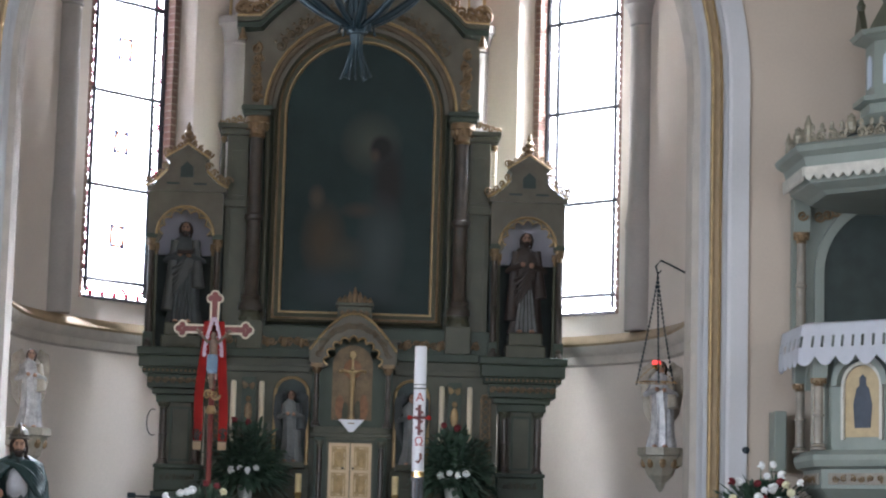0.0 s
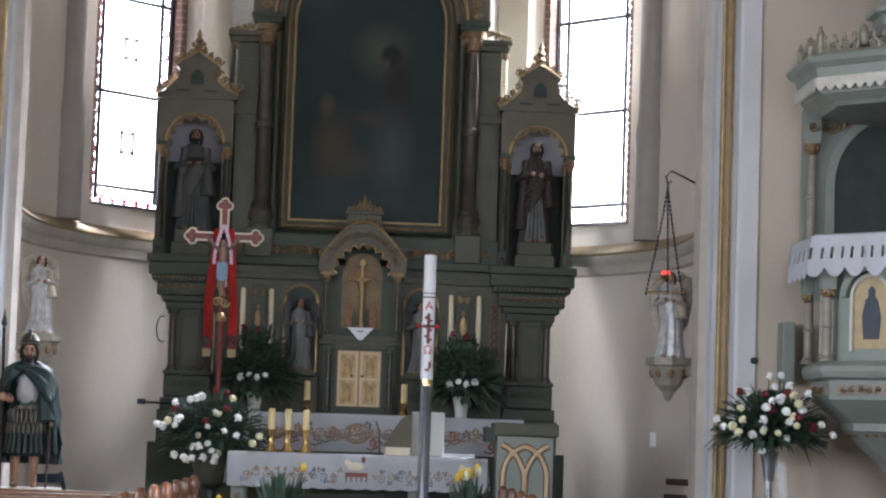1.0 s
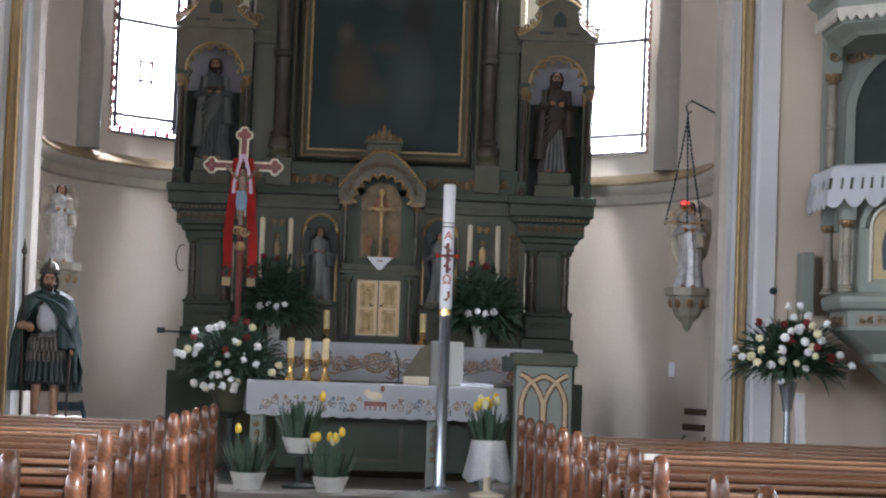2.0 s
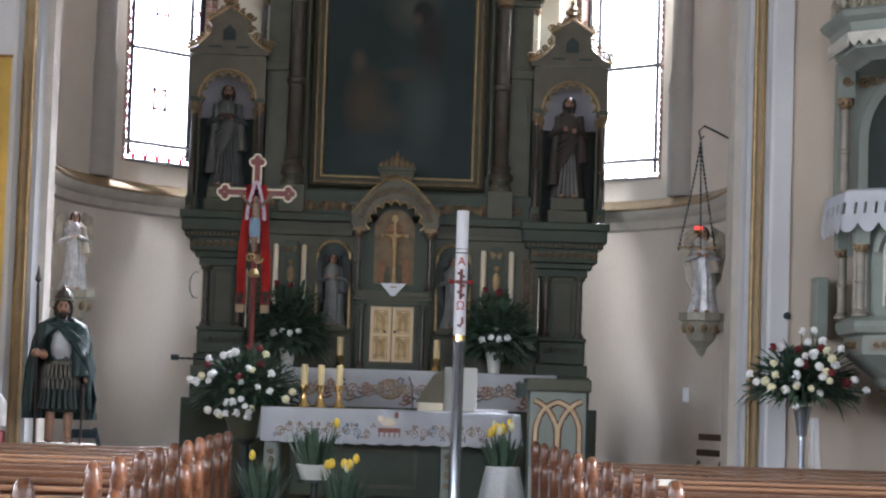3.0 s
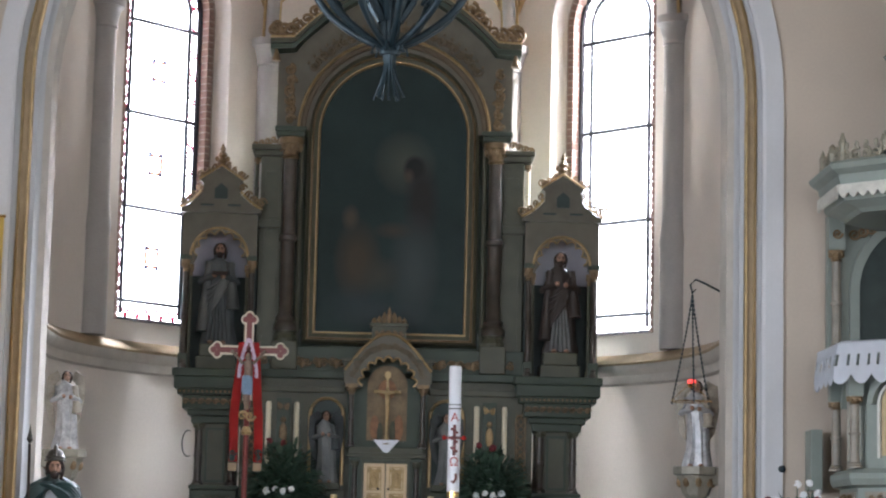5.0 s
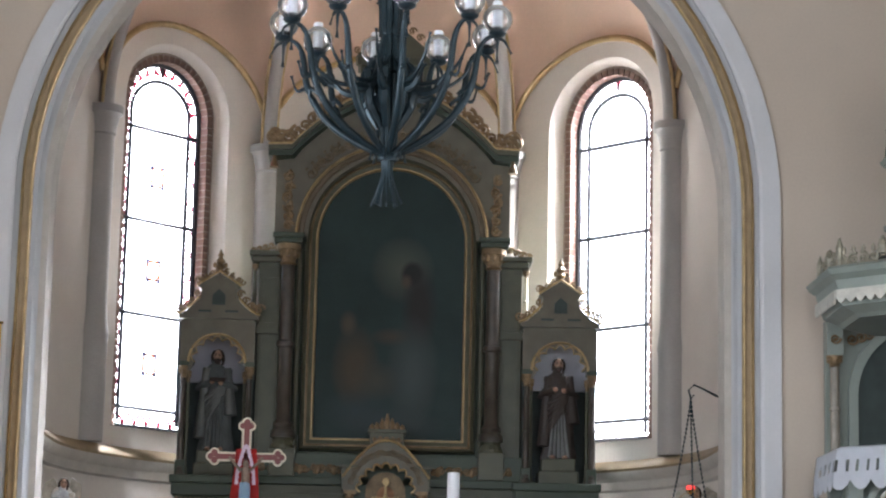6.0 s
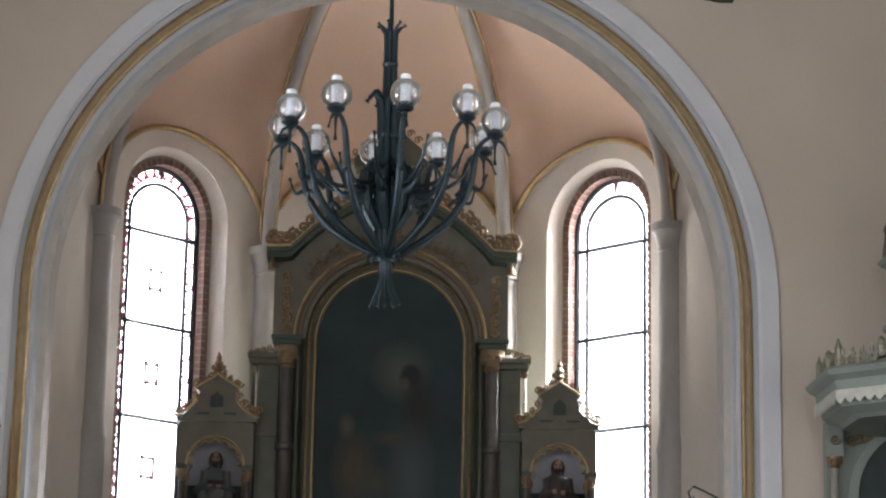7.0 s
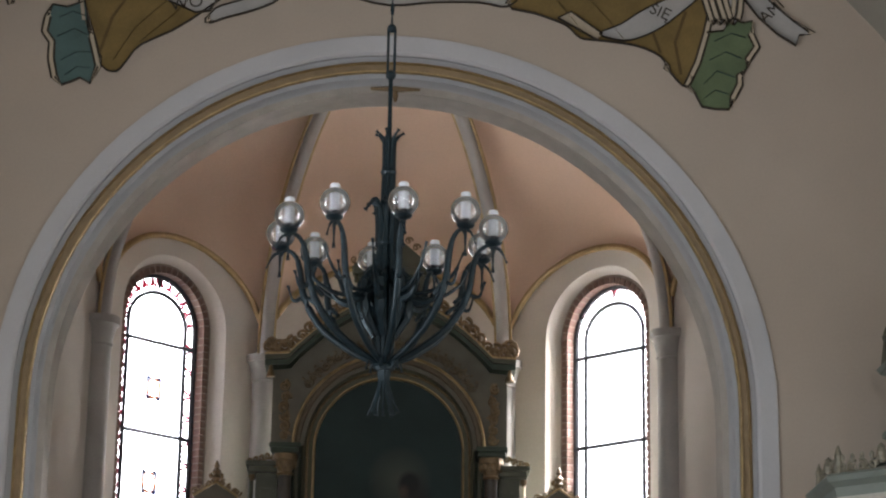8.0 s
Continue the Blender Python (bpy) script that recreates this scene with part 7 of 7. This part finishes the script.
SILVERY = material("silver_gilt_carving", (0.27, 0.245, 0.185), 0.45, 0.3, vary=0.4, scale=20, bump=0.3)
NICHE_G = material("ochre_gold_panel", (0.38, 0.29, 0.16), 0.5, 0.2, vary=0.2, scale=8)
FIGURE = material("dark_painted_figure", (0.045, 0.055, 0.075), 0.6, vary=0.3, scale=8)
for m in faces8(None, 0.84):
    for nm, mat, b in (("panel", NICHE_G, prism(B(), archline(0, 0.16, 2.20, 2.60, 16), -0.006, 0.012)),):
        p_ = part(nm, b, mat, pu, "ochre gold arched panel with a dark painted shape")
        p_.matrix_basis = m
        fb = B()
        prism(fb, [(-0.07, 2.27), (0.07, 2.27), (0.085, 2.45), (0.055, 2.58), (0.03, 2.60), (0.03, 2.66), (0.0, 2.69), (-0.03, 2.66), (-0.03, 2.60), (-0.055, 2.58), (-0.085, 2.45)], -0.011, -0.006)
        part("painted_shape", fb, FIGURE, p_)
        fb = B()
        ringplate(fb, archline(0, 0.185, 2.18, 2.60, 16), archline(0, 0.16, 2.18, 2.60, 16), -0.03, 0.0, False)
        part("arch_edge", fb, VALANCE, p_)
    b = B()
    ringplate(b, archline(0, 0.255, 2.60, 2.60, 16), archline(0, 0.20, 2.60, 2.60, 16), -0.07, 0.01, False)
    part("arch", b, PULPIT, pu).matrix_basis = m
    b = B()
    box(b, -0.27, 0.27, -0.02, 0.004, 1.83, 1.92, 0.004)
    part("carved_panel", b, COLP, pu).matrix_basis = m @ Matrix.Translation((0, -0.055, 0))
    b = B()
    for k in range(6):
        spiral(b, (-0.2 + 0.08 * k, -0.03, 1.875), 0.03, 1.2, k, 1 if k % 2 else -1, 0.007)
    part("carving", b, GILT_DULL, pu).matrix_basis = m @ Matrix.Translation((0, -0.055, 0))
    b = B()
    for k in range(5):
        spiral(b, (-0.16 + 0.08 * k, 0.24, 1.60), 0.045, 1.2, k, 1, 0.018)
        ball(b, (-0.16 + 0.08 * k, 0.22, 1.55), 0.03, 0.03, 0.04, 6, 4)
    part("carving", b, GILT_DULL, pu).matrix_basis = m
for k in range(4, 9):
    a = radians(22.5 + 45 * (k - 1) + 0)
    x, y = 0.93 * math.cos(a), 0.93 * math.sin(a)
    if y < 0.45:
        colonnette("column", pu, x, y, 2.10, 2.66, 0.038, COLP, GILT_DULL)
        b = B()
        box(b, x - 0.06, x + 0.06, y - 0.06, y + 0.06, 2.66, 2.88, 0.008)
        part("block", b, PULPIT, pu)
# lace cloth over the parapet
lc = thing("lace_cloth", "white lace cloth with a scalloped hem over the pulpit parapet", "cloth", at=(PX, PY, 3.08))
bm = B()
prof = [(0.6, 0.008), (1.05, 0.008), (1.085, -0.01), (1.10, -0.10), (1.115, -0.19), (1.12, -0.26)]
N8 = 192
rows = []
for j, (r, z) in enumerate(prof):
    row = []
    for i in range(N8 + 1):
        t = radians(150 + 240 * i / N8)
        loc = (t - radians(22.5)) % (math.pi / 4)
        rr = r * math.cos(math.pi / 8) / math.cos(loc - math.pi / 8)
        wob = 1 + 0.006 * math.sin(i * math.pi / 4) * (j / 5 if j > 2 else 0)
        dz = -0.075 * abs(math.sin(i * math.pi / 8)) if j == 5 else 0
        row.append(bm.verts.new((rr * wob * math.cos(t), rr * wob * math.sin(t), z + dz)))
    rows.append(row)
for j, (p, q) in enumerate(zip(rows, rows[1:])):
    for i in range(N8):
        if not (j == 3 and i % 4 == 2):
            bm.faces.new((p[i], p[i + 1], q[i + 1], q[i]))
bmesh.ops.solidify(bm, geom=bm.faces[:], thickness=0.003)
part("sheet", bm, LINEN, lc, smooth=True)
# pulpit back wall: flat dark sheet for the shaded arched opening between posts
bm = B()
box(bm, -0.86, 0.86, 0.70, 0.80, 3.07, 4.25)
part("back_panel", bm, PULPIT, pu)
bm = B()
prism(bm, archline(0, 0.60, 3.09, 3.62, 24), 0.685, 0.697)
part("opening_shade", bm, SHADOWY, pu, "flat dark sheet for the shade of an arched doorway")
bm = B()
ringplate(bm, archline(0, 0.68, 3.09, 3.62, 24), archline(0, 0.60, 3.09, 3.62, 24), 0.66, 0.70, False)
part("door_arch", bm, PULPIT, pu)
bm = B()
for s in (-1, 1):
    box(bm, s * 0.80 - 0.07, s * 0.80 + 0.07, 0.60, 0.72, 3.95, 4.22, 0.006)
part("post_block", bm, PULPIT, pu)
for s in (-1, 1):
    colonnette("column", pu, s * 0.80, 0.64, 3.09, 3.95, 0.04, COLP, GILT_DULL)
bm = B()
for s in (-1, 1):
    for k in range(3):
        spiral(bm, (s * (0.64 - 0.07 * k), 0.68, 4.10 + 0.02 * k), 0.05, 1.3, k, s, 0.013)
    spiral(bm, (s * 0.80, 0.59, 4.09), 0.045, 1.3, 0, s, 0.012)
part("carving", bm, GILT_DULL, pu)
# canopy
LOWER = pose(0, 0, -0.09)
part("canopy", octa_stack(B(), [(0.86, 4.22), (0.90, 4.25), (1.02, 4.30), (1.06, 4.42), (1.08, 4.50), (1.14, 4.54), (1.16, 4.58), (1.14, 4.60), (0.4, 4.78)]), PULPIT, pu).matrix_basis = LOWER
for m in faces8(None, 1.06):
    b = B()
    w = 1.06 * math.sin(radians(22.5))
    n = 9
    pts = [(-w, 4.42), (w, 4.42)]
    for k in range(n - 1, -1, -1):
        x0, x1 = -w + 2 * w * k / n, -w + 2 * w * (k + 1) / n
        pts += [(x1 - (x1 - x0) * u, 4.355 - 0.045 * math.sin(math.pi * u)) for u in (0.05, 0.3, 0.5, 0.7, 0.95)]
    prism(b, pts, -0.03, -0.015)
    part("valance", b, VALANCE, pu, "gilt-white scalloped valance").matrix_basis = LOWER @ m
    b = B()
    for k in range(9):
        spiral(b, (-w + 2 * w * (k + 0.5) / 9, 0.02, 4.66 + (0.03 if k in (4,) else 0)), 0.052, 1.3, k, 1 if k % 2 else -1, 0.016)
        ball(b, (-w + 2 * w * (k + 0.5) / 9, 0.02, 4.735), 0.02, 0.015, 0.035, 6, 4)
    lathe(b, [(0.03, 4.68), (0.045, 4.74), (0.03, 4.78), (0.035, 4.79), (0.005, 4.82)], 8, (0, 0.02, 0))
    for s in (-1, 1):
        lathe(b, [(0.035, 4.58), (0.025, 4.72), (0.03, 4.76), (0.004, 4.84)], 8, (s * w, 0.02, 0))
    tube(b, [(-w, 0.01, 4.615), (w, 0.01, 4.615)], 0.012, 6)
    part("cresting", b, SILVERY, pu, "silver-gilt openwork cresting").matrix_basis = LOWER @ m
tu = part("turret", octa_stack(B(), [(1.5 * r, z) for r, z in [(0.46, 4.78), (0.30, 4.92), (0.30, 5.0), (0.34, 5.02), (0.34, 5.06), (0.27, 5.08), (0.27, 5.52), (0.34, 5.56), (0.36, 5.60), (0.28, 5.62), (0.10, 6.1), (0.09, 6.12), (0.12, 6.16), (0.04, 6.22), (0.02, 6.6)]]), PULPIT, pu)
tu.matrix_basis = LOWER
SKYP = material("pale_blue_window_paint", (0.55, 0.62, 0.72), 0.4, vary=0.05)
for m in faces8(None, 0.405):
    b = B()
    prism(b, archline(0, 0.07, 5.16, 5.36, 10), -0.008, 0.004)
    part("window", b, SKYP, tu).matrix_basis = m
    b = B()
    prism(b, [(-0.17, 5.56), (0.17, 5.56), (0, 5.82)], -0.10, -0.05)
    lathe(b, [(0.03, 5.80), (0.04, 5.84), (0.005, 5.92)], 6, (0, -0.075, 0))
    part("gablet", b, GREEN_B, tu).matrix_basis = m

# ---- painted banner and ribbons on the wall above the arch ----
P_TEAL = material("faded_teal_wall_paint", (0.10, 0.16, 0.15), 0.85, vary=0.25, scale=3)
P_OCHRE = material("faded_ochre_wall_paint", (0.22, 0.15, 0.05), 0.85, vary=0.3, scale=3)
P_GREEN = material("faded_green_wall_paint", (0.13, 0.17, 0.09), 0.85, vary=0.3, scale=3)
P_LINE = material("black_brown_outline_paint", (0.04, 0.03, 0.02), 0.85, vary=0.2, scale=9)
P_CREAM = material("cream_outline_paint", (0.55, 0.46, 0.34), 0.85, vary=0.1, scale=9)


def mural(pts, mat, depth, parent=None, name="painted_cloth", label="", category="mural"):
    """A flat painted field on the wall with dark and cream outlines."""
    cx, cz = sum(p[0] for p in pts) / len(pts), sum(p[1] for p in pts) / len(pts)
    b = B()
    prism(b, pts, ARCH_Y - depth, ARCH_Y - depth + 0.002)
    ob = part(name, b, mat, parent, label)
    if not parent:
        tagged(ob, label, category)
    for r, off, m in ((0.036, 0.001, P_LINE), (0.027, 0.0025, P_CREAM), (0.009, 0.004, P_LINE)):
        b = B()
        loop = [(x, ARCH_Y - depth + 0.001 - off, z) for x, z in pts + pts[:1]]
        tube(b, loop, r, 6, 0.12)
        part("outline", b, m, ob)
    return ob
def bent(pts, n=4):
    """A smooth closed outline through points."""
    out = []
    m = len(pts)
    for i in range(m):
        p0, p1, p2, p3 = (Vector(pts[(i + k - 1) % m]) for k in range(4))
        for j in range(n):
            u = j / n
            q = 0.5 * ((2 * p1) + (p2 - p0) * u + (2 * p0 - 5 * p1 + 4 * p2 - p3) * u * u + (3 * p1 - p0 - 3 * p2 + p3) * u ** 3)
            out.append((q.x, q.y))
    return out


def wall_text(body, x, z, size, turn, parent):
    cu = bpy.data.curves.new("letters", "FONT")
    cu.body, cu.size, cu.extrude, cu.align_x, cu.align_y = body, size, 0.001, "CENTER", "CENTER"
    cu.materials.append(P_LINE)
    ob = new("letters", cu)
    ob.parent = parent
    ob.matrix_basis = Matrix.Translation((x, ARCH_Y - 0.024, z)) @ Matrix.Rotation(radians(-turn), 4, "Y") @ pose(0, 0, 0, 90, 0, 0)
    return ob


def folds(parent, lines, depth, mat):
    for pts in lines:
        b = B()
        tube(b, [(x, ARCH_Y - depth, z) for x, z in pts], 0.016, 5, 0.1)
        part("painted_fold", b, mat, parent)


RIBBON = material("grey_white_ribbon_paint", (0.46, 0.44, 0.42), 0.85, vary=0.15, scale=4)
T_DARK = material("dark_teal_fold_paint", (0.055, 0.09, 0.09), 0.85, vary=0.25, scale=5)
O_DARK = material("dark_ochre_fold_paint", (0.13, 0.085, 0.03), 0.85, vary=0.25, scale=5)
left_o = mural(bent([(-2.72, 8.78), (-2.6, 9.3), (-1.2, 9.3), (-1.75, 8.70), (-2.18, 8.45), (-2.30, 8.30), (-2.39, 8.19), (-2.52, 8.24), (-2.62, 8.50)], 3), P_OCHRE, 0.010, label="ochre painted drapery above the chancel arch")
folds(left_o, [[(-2.55, 8.35), (-2.45, 8.7), (-2.2, 9.1)], [(-2.42, 8.3), (-2.25, 8.6), (-1.9, 8.95)], [(-2.2, 8.47), (-1.9, 8.75), (-1.6, 9.1)]], 0.012, O_DARK)
left_t = mural([(-3.02, 8.69), (-2.98, 8.80), (-2.85, 8.78), (-2.70, 8.84), (-2.62, 8.50), (-2.55, 8.24), (-2.61, 8.07), (-2.70, 8.12), (-2.78, 8.08), (-2.86, 8.05), (-2.93, 8.13), (-2.97, 8.30), (-2.97, 8.45), (-3.04, 8.55)], P_TEAL, 0.014, label="teal painted drapery end above the chancel arch")
folds(left_t, [[(-2.92, 8.68), (-2.80, 8.74), (-2.68, 8.70)], [(-2.93, 8.50), (-2.78, 8.58), (-2.66, 8.52)], [(-2.88, 8.28), (-2.75, 8.36), (-2.62, 8.36)], [(-2.84, 8.14), (-2.74, 8.22), (-2.62, 8.22)]], 0.016, T_DARK)
rib_l = mural([(-2.15, 9.02), (-1.95, 8.86), (-1.72, 8.76), (-1.60, 8.78), (-1.45, 9.0), (-1.7, 9.15)], RIBBON, 0.018, label="painted ribbon with lettering above the chancel arch")
wall_text("WO", -1.80, 8.845, 0.16, 12, rib_l)
mural([(-3.35, 8.80), (-3.25, 8.95), (-3.2, 9.3), (-3.45, 9.3), (-3.42, 9.0)], P_TEAL, 0.010, label="tip of a teal painted drapery fold")
tail = mural(bent([(-1.60, 8.67), (-1.45, 8.72), (-1.2, 8.80), (-1.0, 8.90), (-1.05, 8.98), (-1.35, 8.88), (-1.55, 8.80)], 3), RIBBON, 0.014, label="curling end of a painted ribbon")
mid = mural(bent([(-0.3, 8.98), (0.0, 8.88), (0.4, 8.92), (0.8, 8.93), (1.06, 8.90), (1.15, 9.1), (0.4, 9.15)], 3), RIBBON, 0.010, label="grey painted ribbon over the crown of the arch")
right_o = mural(bent([(1.06, 8.92), (1.30, 8.84), (1.57, 8.74), (1.70, 8.62), (1.87, 8.60), (2.20, 8.56), (2.42, 8.46), (2.50, 8.32), (2.65, 8.18), (2.74, 8.40), (2.83, 8.70), (2.76, 9.2), (1.4, 9.25)], 3), P_OCHRE, 0.012, label="ochre painted drapery with dark folds above the arch")
folds(right_o, [[(2.6, 8.3), (2.55, 8.6), (2.65, 8.9)], [(2.42, 8.5), (2.35, 8.7), (2.4, 9.0)], [(2.1, 8.6), (1.95, 8.8), (1.7, 9.1)], [(1.75, 8.65), (1.55, 8.9), (1.4, 9.1)]], 0.014, O_DARK)
right_g = mural([(2.83, 8.70), (2.98, 8.72), (3.05, 8.84), (3.16, 8.80), (3.24, 8.82), (3.23, 8.70), (3.28, 8.58), (3.20, 8.46), (3.18, 8.36), (3.12, 8.30), (3.12, 8.22), (3.06, 8.10), (3.02, 7.98), (2.90, 7.98), (2.78, 8.0), (2.72, 8.12), (2.65, 8.20), (2.75, 8.42)], P_GREEN, 0.016, label="green painted drapery end above the chancel arch")
folds(right_g, [[(2.90, 8.62), (3.05, 8.70), (3.18, 8.66)], [(2.85, 8.44), (3.0, 8.52), (3.14, 8.46)], [(2.80, 8.22), (2.92, 8.34), (3.08, 8.28)], [(2.80, 8.08), (2.90, 8.16), (3.02, 8.12)]], 0.018, T_DARK)
rib_r = mural(bent([(1.87, 8.66), (2.07, 8.76), (2.27, 8.90), (2.58, 9.05), (2.78, 9.06), (2.60, 8.88), (2.43, 8.74), (2.25, 8.64), (2.07, 8.60)], 3), RIBBON, 0.020, label="pale painted ribbon with lettering across the drapery")
wall_text("SI\u0118", 2.42, 8.88, 0.15, -24, rib_r)
rib_e = mural([(3.05, 9.20), (3.20, 9.25), (3.42, 9.0), (3.60, 8.84), (3.78, 8.72), (3.66, 8.70), (3.63, 8.60), (3.47, 8.70), (3.30, 8.86)], RIBBON, 0.014, label="pale painted ribbon end with lettering")
wall_text("AMI", 3.42, 8.92, 0.15, 42, rib_e)
book = mural([(1.50, 8.80), (1.85, 8.60), (1.90, 8.66), (1.62, 8.86)], P_CREAM, 0.022, label="pale painted book edge in the drapery")
for k in range(4):
    wg = mural(bent([(2.80 + 0.06 * k, 9.15), (2.86 + 0.06 * k, 8.88 - 0.02 * (k % 2)), (2.90 + 0.06 * k, 8.78), (2.95 + 0.06 * k, 8.9), (2.95 + 0.06 * k, 9.15)], 3), RIBBON, 0.024 + 0.003 * k, label="grey painted feather above the drapery")

# cross-shaped wall ornament at the crown of the arch and a frame on the wall
oc = thing("gilt_ornament", "small gilt cross ornament under the crown of the arch", "ornament", at=(AX + 0.02, 18.98, ARCH_SPRING + 2.94))
bm = B()
for a, b in (((-0.22, 0.0), (0.22, 0.0)), ((0.0, -0.12), (0.0, -0.005))):
    tube(bm, [(a[0], 0, a[1] - 0.03), ((a[0] + b[0]) / 2, 0, (a[1] + b[1]) / 2 - 0.03), (b[0], 0, b[1] - 0.03 if b[1] == 0 else b[1])], [0.012, 0.028, 0.012], 8)
part("cross", bm, GILT_DULL, oc, smooth=True)
vt = thing("wall_grille", "small grey framed grille high on the wall", "grille", at=(2.78, ARCH_Y, 9.62))
bm = B()
ringplate(bm, [(-0.16, -0.09), (0.16, -0.09), (0.16, 0.09), (-0.16, 0.09)], [(-0.13, -0.06), (0.13, -0.06), (0.13, 0.06), (-0.13, 0.06)], -0.03, -0.003)
part("frame", bm, SHAFT, vt)
sw = thing("light_switch", "small dark round switch on the plaster wall", "switch", at=(3.38, ARCH_Y, 2.13))
part("disc", lathe(B(), [(0.035, 0), (0.035, 0.02), (0.02, 0.035)], 14), IRON, sw).matrix_basis = pose(0, 0, 0, 90, 0, 0)
pb = thing("pulpit_stair_panel", "pale grey board of the pulpit stair at the wall", "panel", at=(3.62, 18.5, 0))
part("board", box(B(), -0.05, 0.05, 0, 0.25, 1.95, 2.45, 0.01), PULPIT, pb)

# ---- yellow banner hanging beside the arch ----
bn = thing("yellow_banner", "long yellow cloth banner hanging beside the chancel arch", "banner", at=(-3.40, 18.45, 0))
YELLOW = material("yellow_cloth", (0.62, 0.44, 0.12), 0.85, vary=0.15, scale=5, bump=0.3, fine=200)
bm = B()
rows = []
for u in np.linspace(0, 1, 16):
    rows.append([bm.verts.new((-0.30 + 0.60 * t, 0.03 * math.sin(t * 11 + u * 2) * (0.3 + u), 4.02 - 2.9 * u)) for t in np.linspace(0, 1, 20)])
for p, q in zip(rows, rows[1:]):
    for i in range(19):
        bm.faces.new((p[i], p[i + 1], q[i + 1], q[i]))
bmesh.ops.solidify(bm, geom=bm.faces[:], thickness=0.004)
part("cloth", bm, YELLOW, bn, smooth=True)
part("rod", tube(B(), [(-0.36, 0, 4.03), (0.31, 0, 4.03)], 0.014, 8), BRASS, bn)
part("pole", tube(B(), [(-0.05, 0.08, 0.0), (-0.05, 0.08, 4.1)], 0.018, 8), PEW, bn)

# ---- covered table with a sign beside the soldier statue ----
ct = thing("covered_table", "small table with a dark red cover and white lace", "table", at=(-3.25, 18.0, 0))
WINE = material("dark_red_velvet", (0.16, 0.012, 0.016), 0.9, vary=0.3, scale=8, bump=0.3)
part("cover", box(B(), -0.35, 0.27, -0.25, 0.25, 0.02, 0.98, 0.02), WINE, ct)
bm = B()
lathe(bm, [(0.05, 0.98), (0.16, 1.02), (0.17, 1.2), (0.10, 1.30), (0.02, 1.34)], 20, (0.15, -0.05, 0))
part("veil", bm, material("creased_lace", (0.42, 0.40, 0.38), 0.9, vary=0.35, scale=14, bump=0.4), ct, smooth=True)
part("sign", box(B(), -0.28, 0.17, -0.27, -0.255, 1.08, 1.26, 0.004), CREAMP, ct, "pale sign board with dark bars")
for k in range(3):
    part("sign_bar", box(B(), -0.10 + 0.08 * k, -0.05 + 0.08 * k, -0.275, -0.271, 1.12, 1.21), EMB_R, ct)


# ---- chairs in the sanctuary ----
def chair(at, rz, mat, label, h=1.0):
    c = thing("chair", label, "chair", "", at, rz)
    for x in (-0.2, 0.2):
        part("leg", box(B(), x - 0.02, x + 0.02, -0.22, -0.18, 0, 0.45, 0.004), mat, c)
        part("back_post", tube(B(), [(x, 0.2, 0), (x, 0.2, 0.45), (x, 0.27, h)], 0.02, 8), mat, c)
    part("seat", box(B(), -0.23, 0.23, -0.24, 0.22, 0.43, 0.47, 0.012), mat, c)
    for z in (0.62, 0.76, h - 0.06):
        part("rail", box(B(), -0.2, 0.2, 0.215 + (z - 0.45) * 0.12, 0.24 + (z - 0.45) * 0.12, z - 0.03, z + 0.03, 0.006), mat, c)
    return c


DARKWOOD = wood("dark_chair_wood", (0.03, 0.018, 0.012), (0.06, 0.035, 0.02), 0.4)
chair((-2.42, 20.2, FLOOR_UP), 60, IRON, "small black slat-backed chair by the apse wall", 0.66)
chair((2.72, 20.1, FLOOR_UP), -70, DARKWOOD, "dark wooden chair by the apse wall", 0.54)
chair((2.98, 20.0, FLOOR_UP), -70, DARKWOOD, "dark wooden chair by the apse wall", 0.54)

# small fittings by the high altar
hk = thing("iron_ring", "thin iron ring hanging at the altar's side", "ring", at=(ACX - 1.97, AY + 0.05, 2.40))
part("ring", tube(B(), [(0.10 * math.cos(t) * 0.6, 0, 0.13 * math.sin(t)) for t in np.linspace(1.2, 5.1, 16)], 0.006, 6), IRON, hk)
cd = thing("wall_candle_arm", "small dark metal arm beside the altar base", "bracket", at=(ACX - 1.93, AY - 0.15, 1.66))
part("arm", tube(B(), [(-0.20, 0, 0), (0.0, 0, 0), (0.10, 0.1, 0)], 0.012, 6), IRON, cd)
part("box", box(B(), -0.24, -0.16, -0.03, 0.03, -0.02, 0.035, 0.005), IRON, cd)
tl = thing("wall_cable", "thin grey cable conduit on the apse wall", "cable", at=(AX + 3.10, 20.35, 0))
part("conduit", tube(B(), [(0, 0, 2.0), (0, 0, 4.45)], 0.012, 6), SHAFT, tl)
sk = thing("wall_switch", "small white wall switch on the apse wall", "switch", at=(AX + 2.93, 21.95, 1.46))
part("plate", box(B(), -0.03, 0.03, -0.012, 0.02, -0.07, 0.07, 0.005), LINEN, sk)
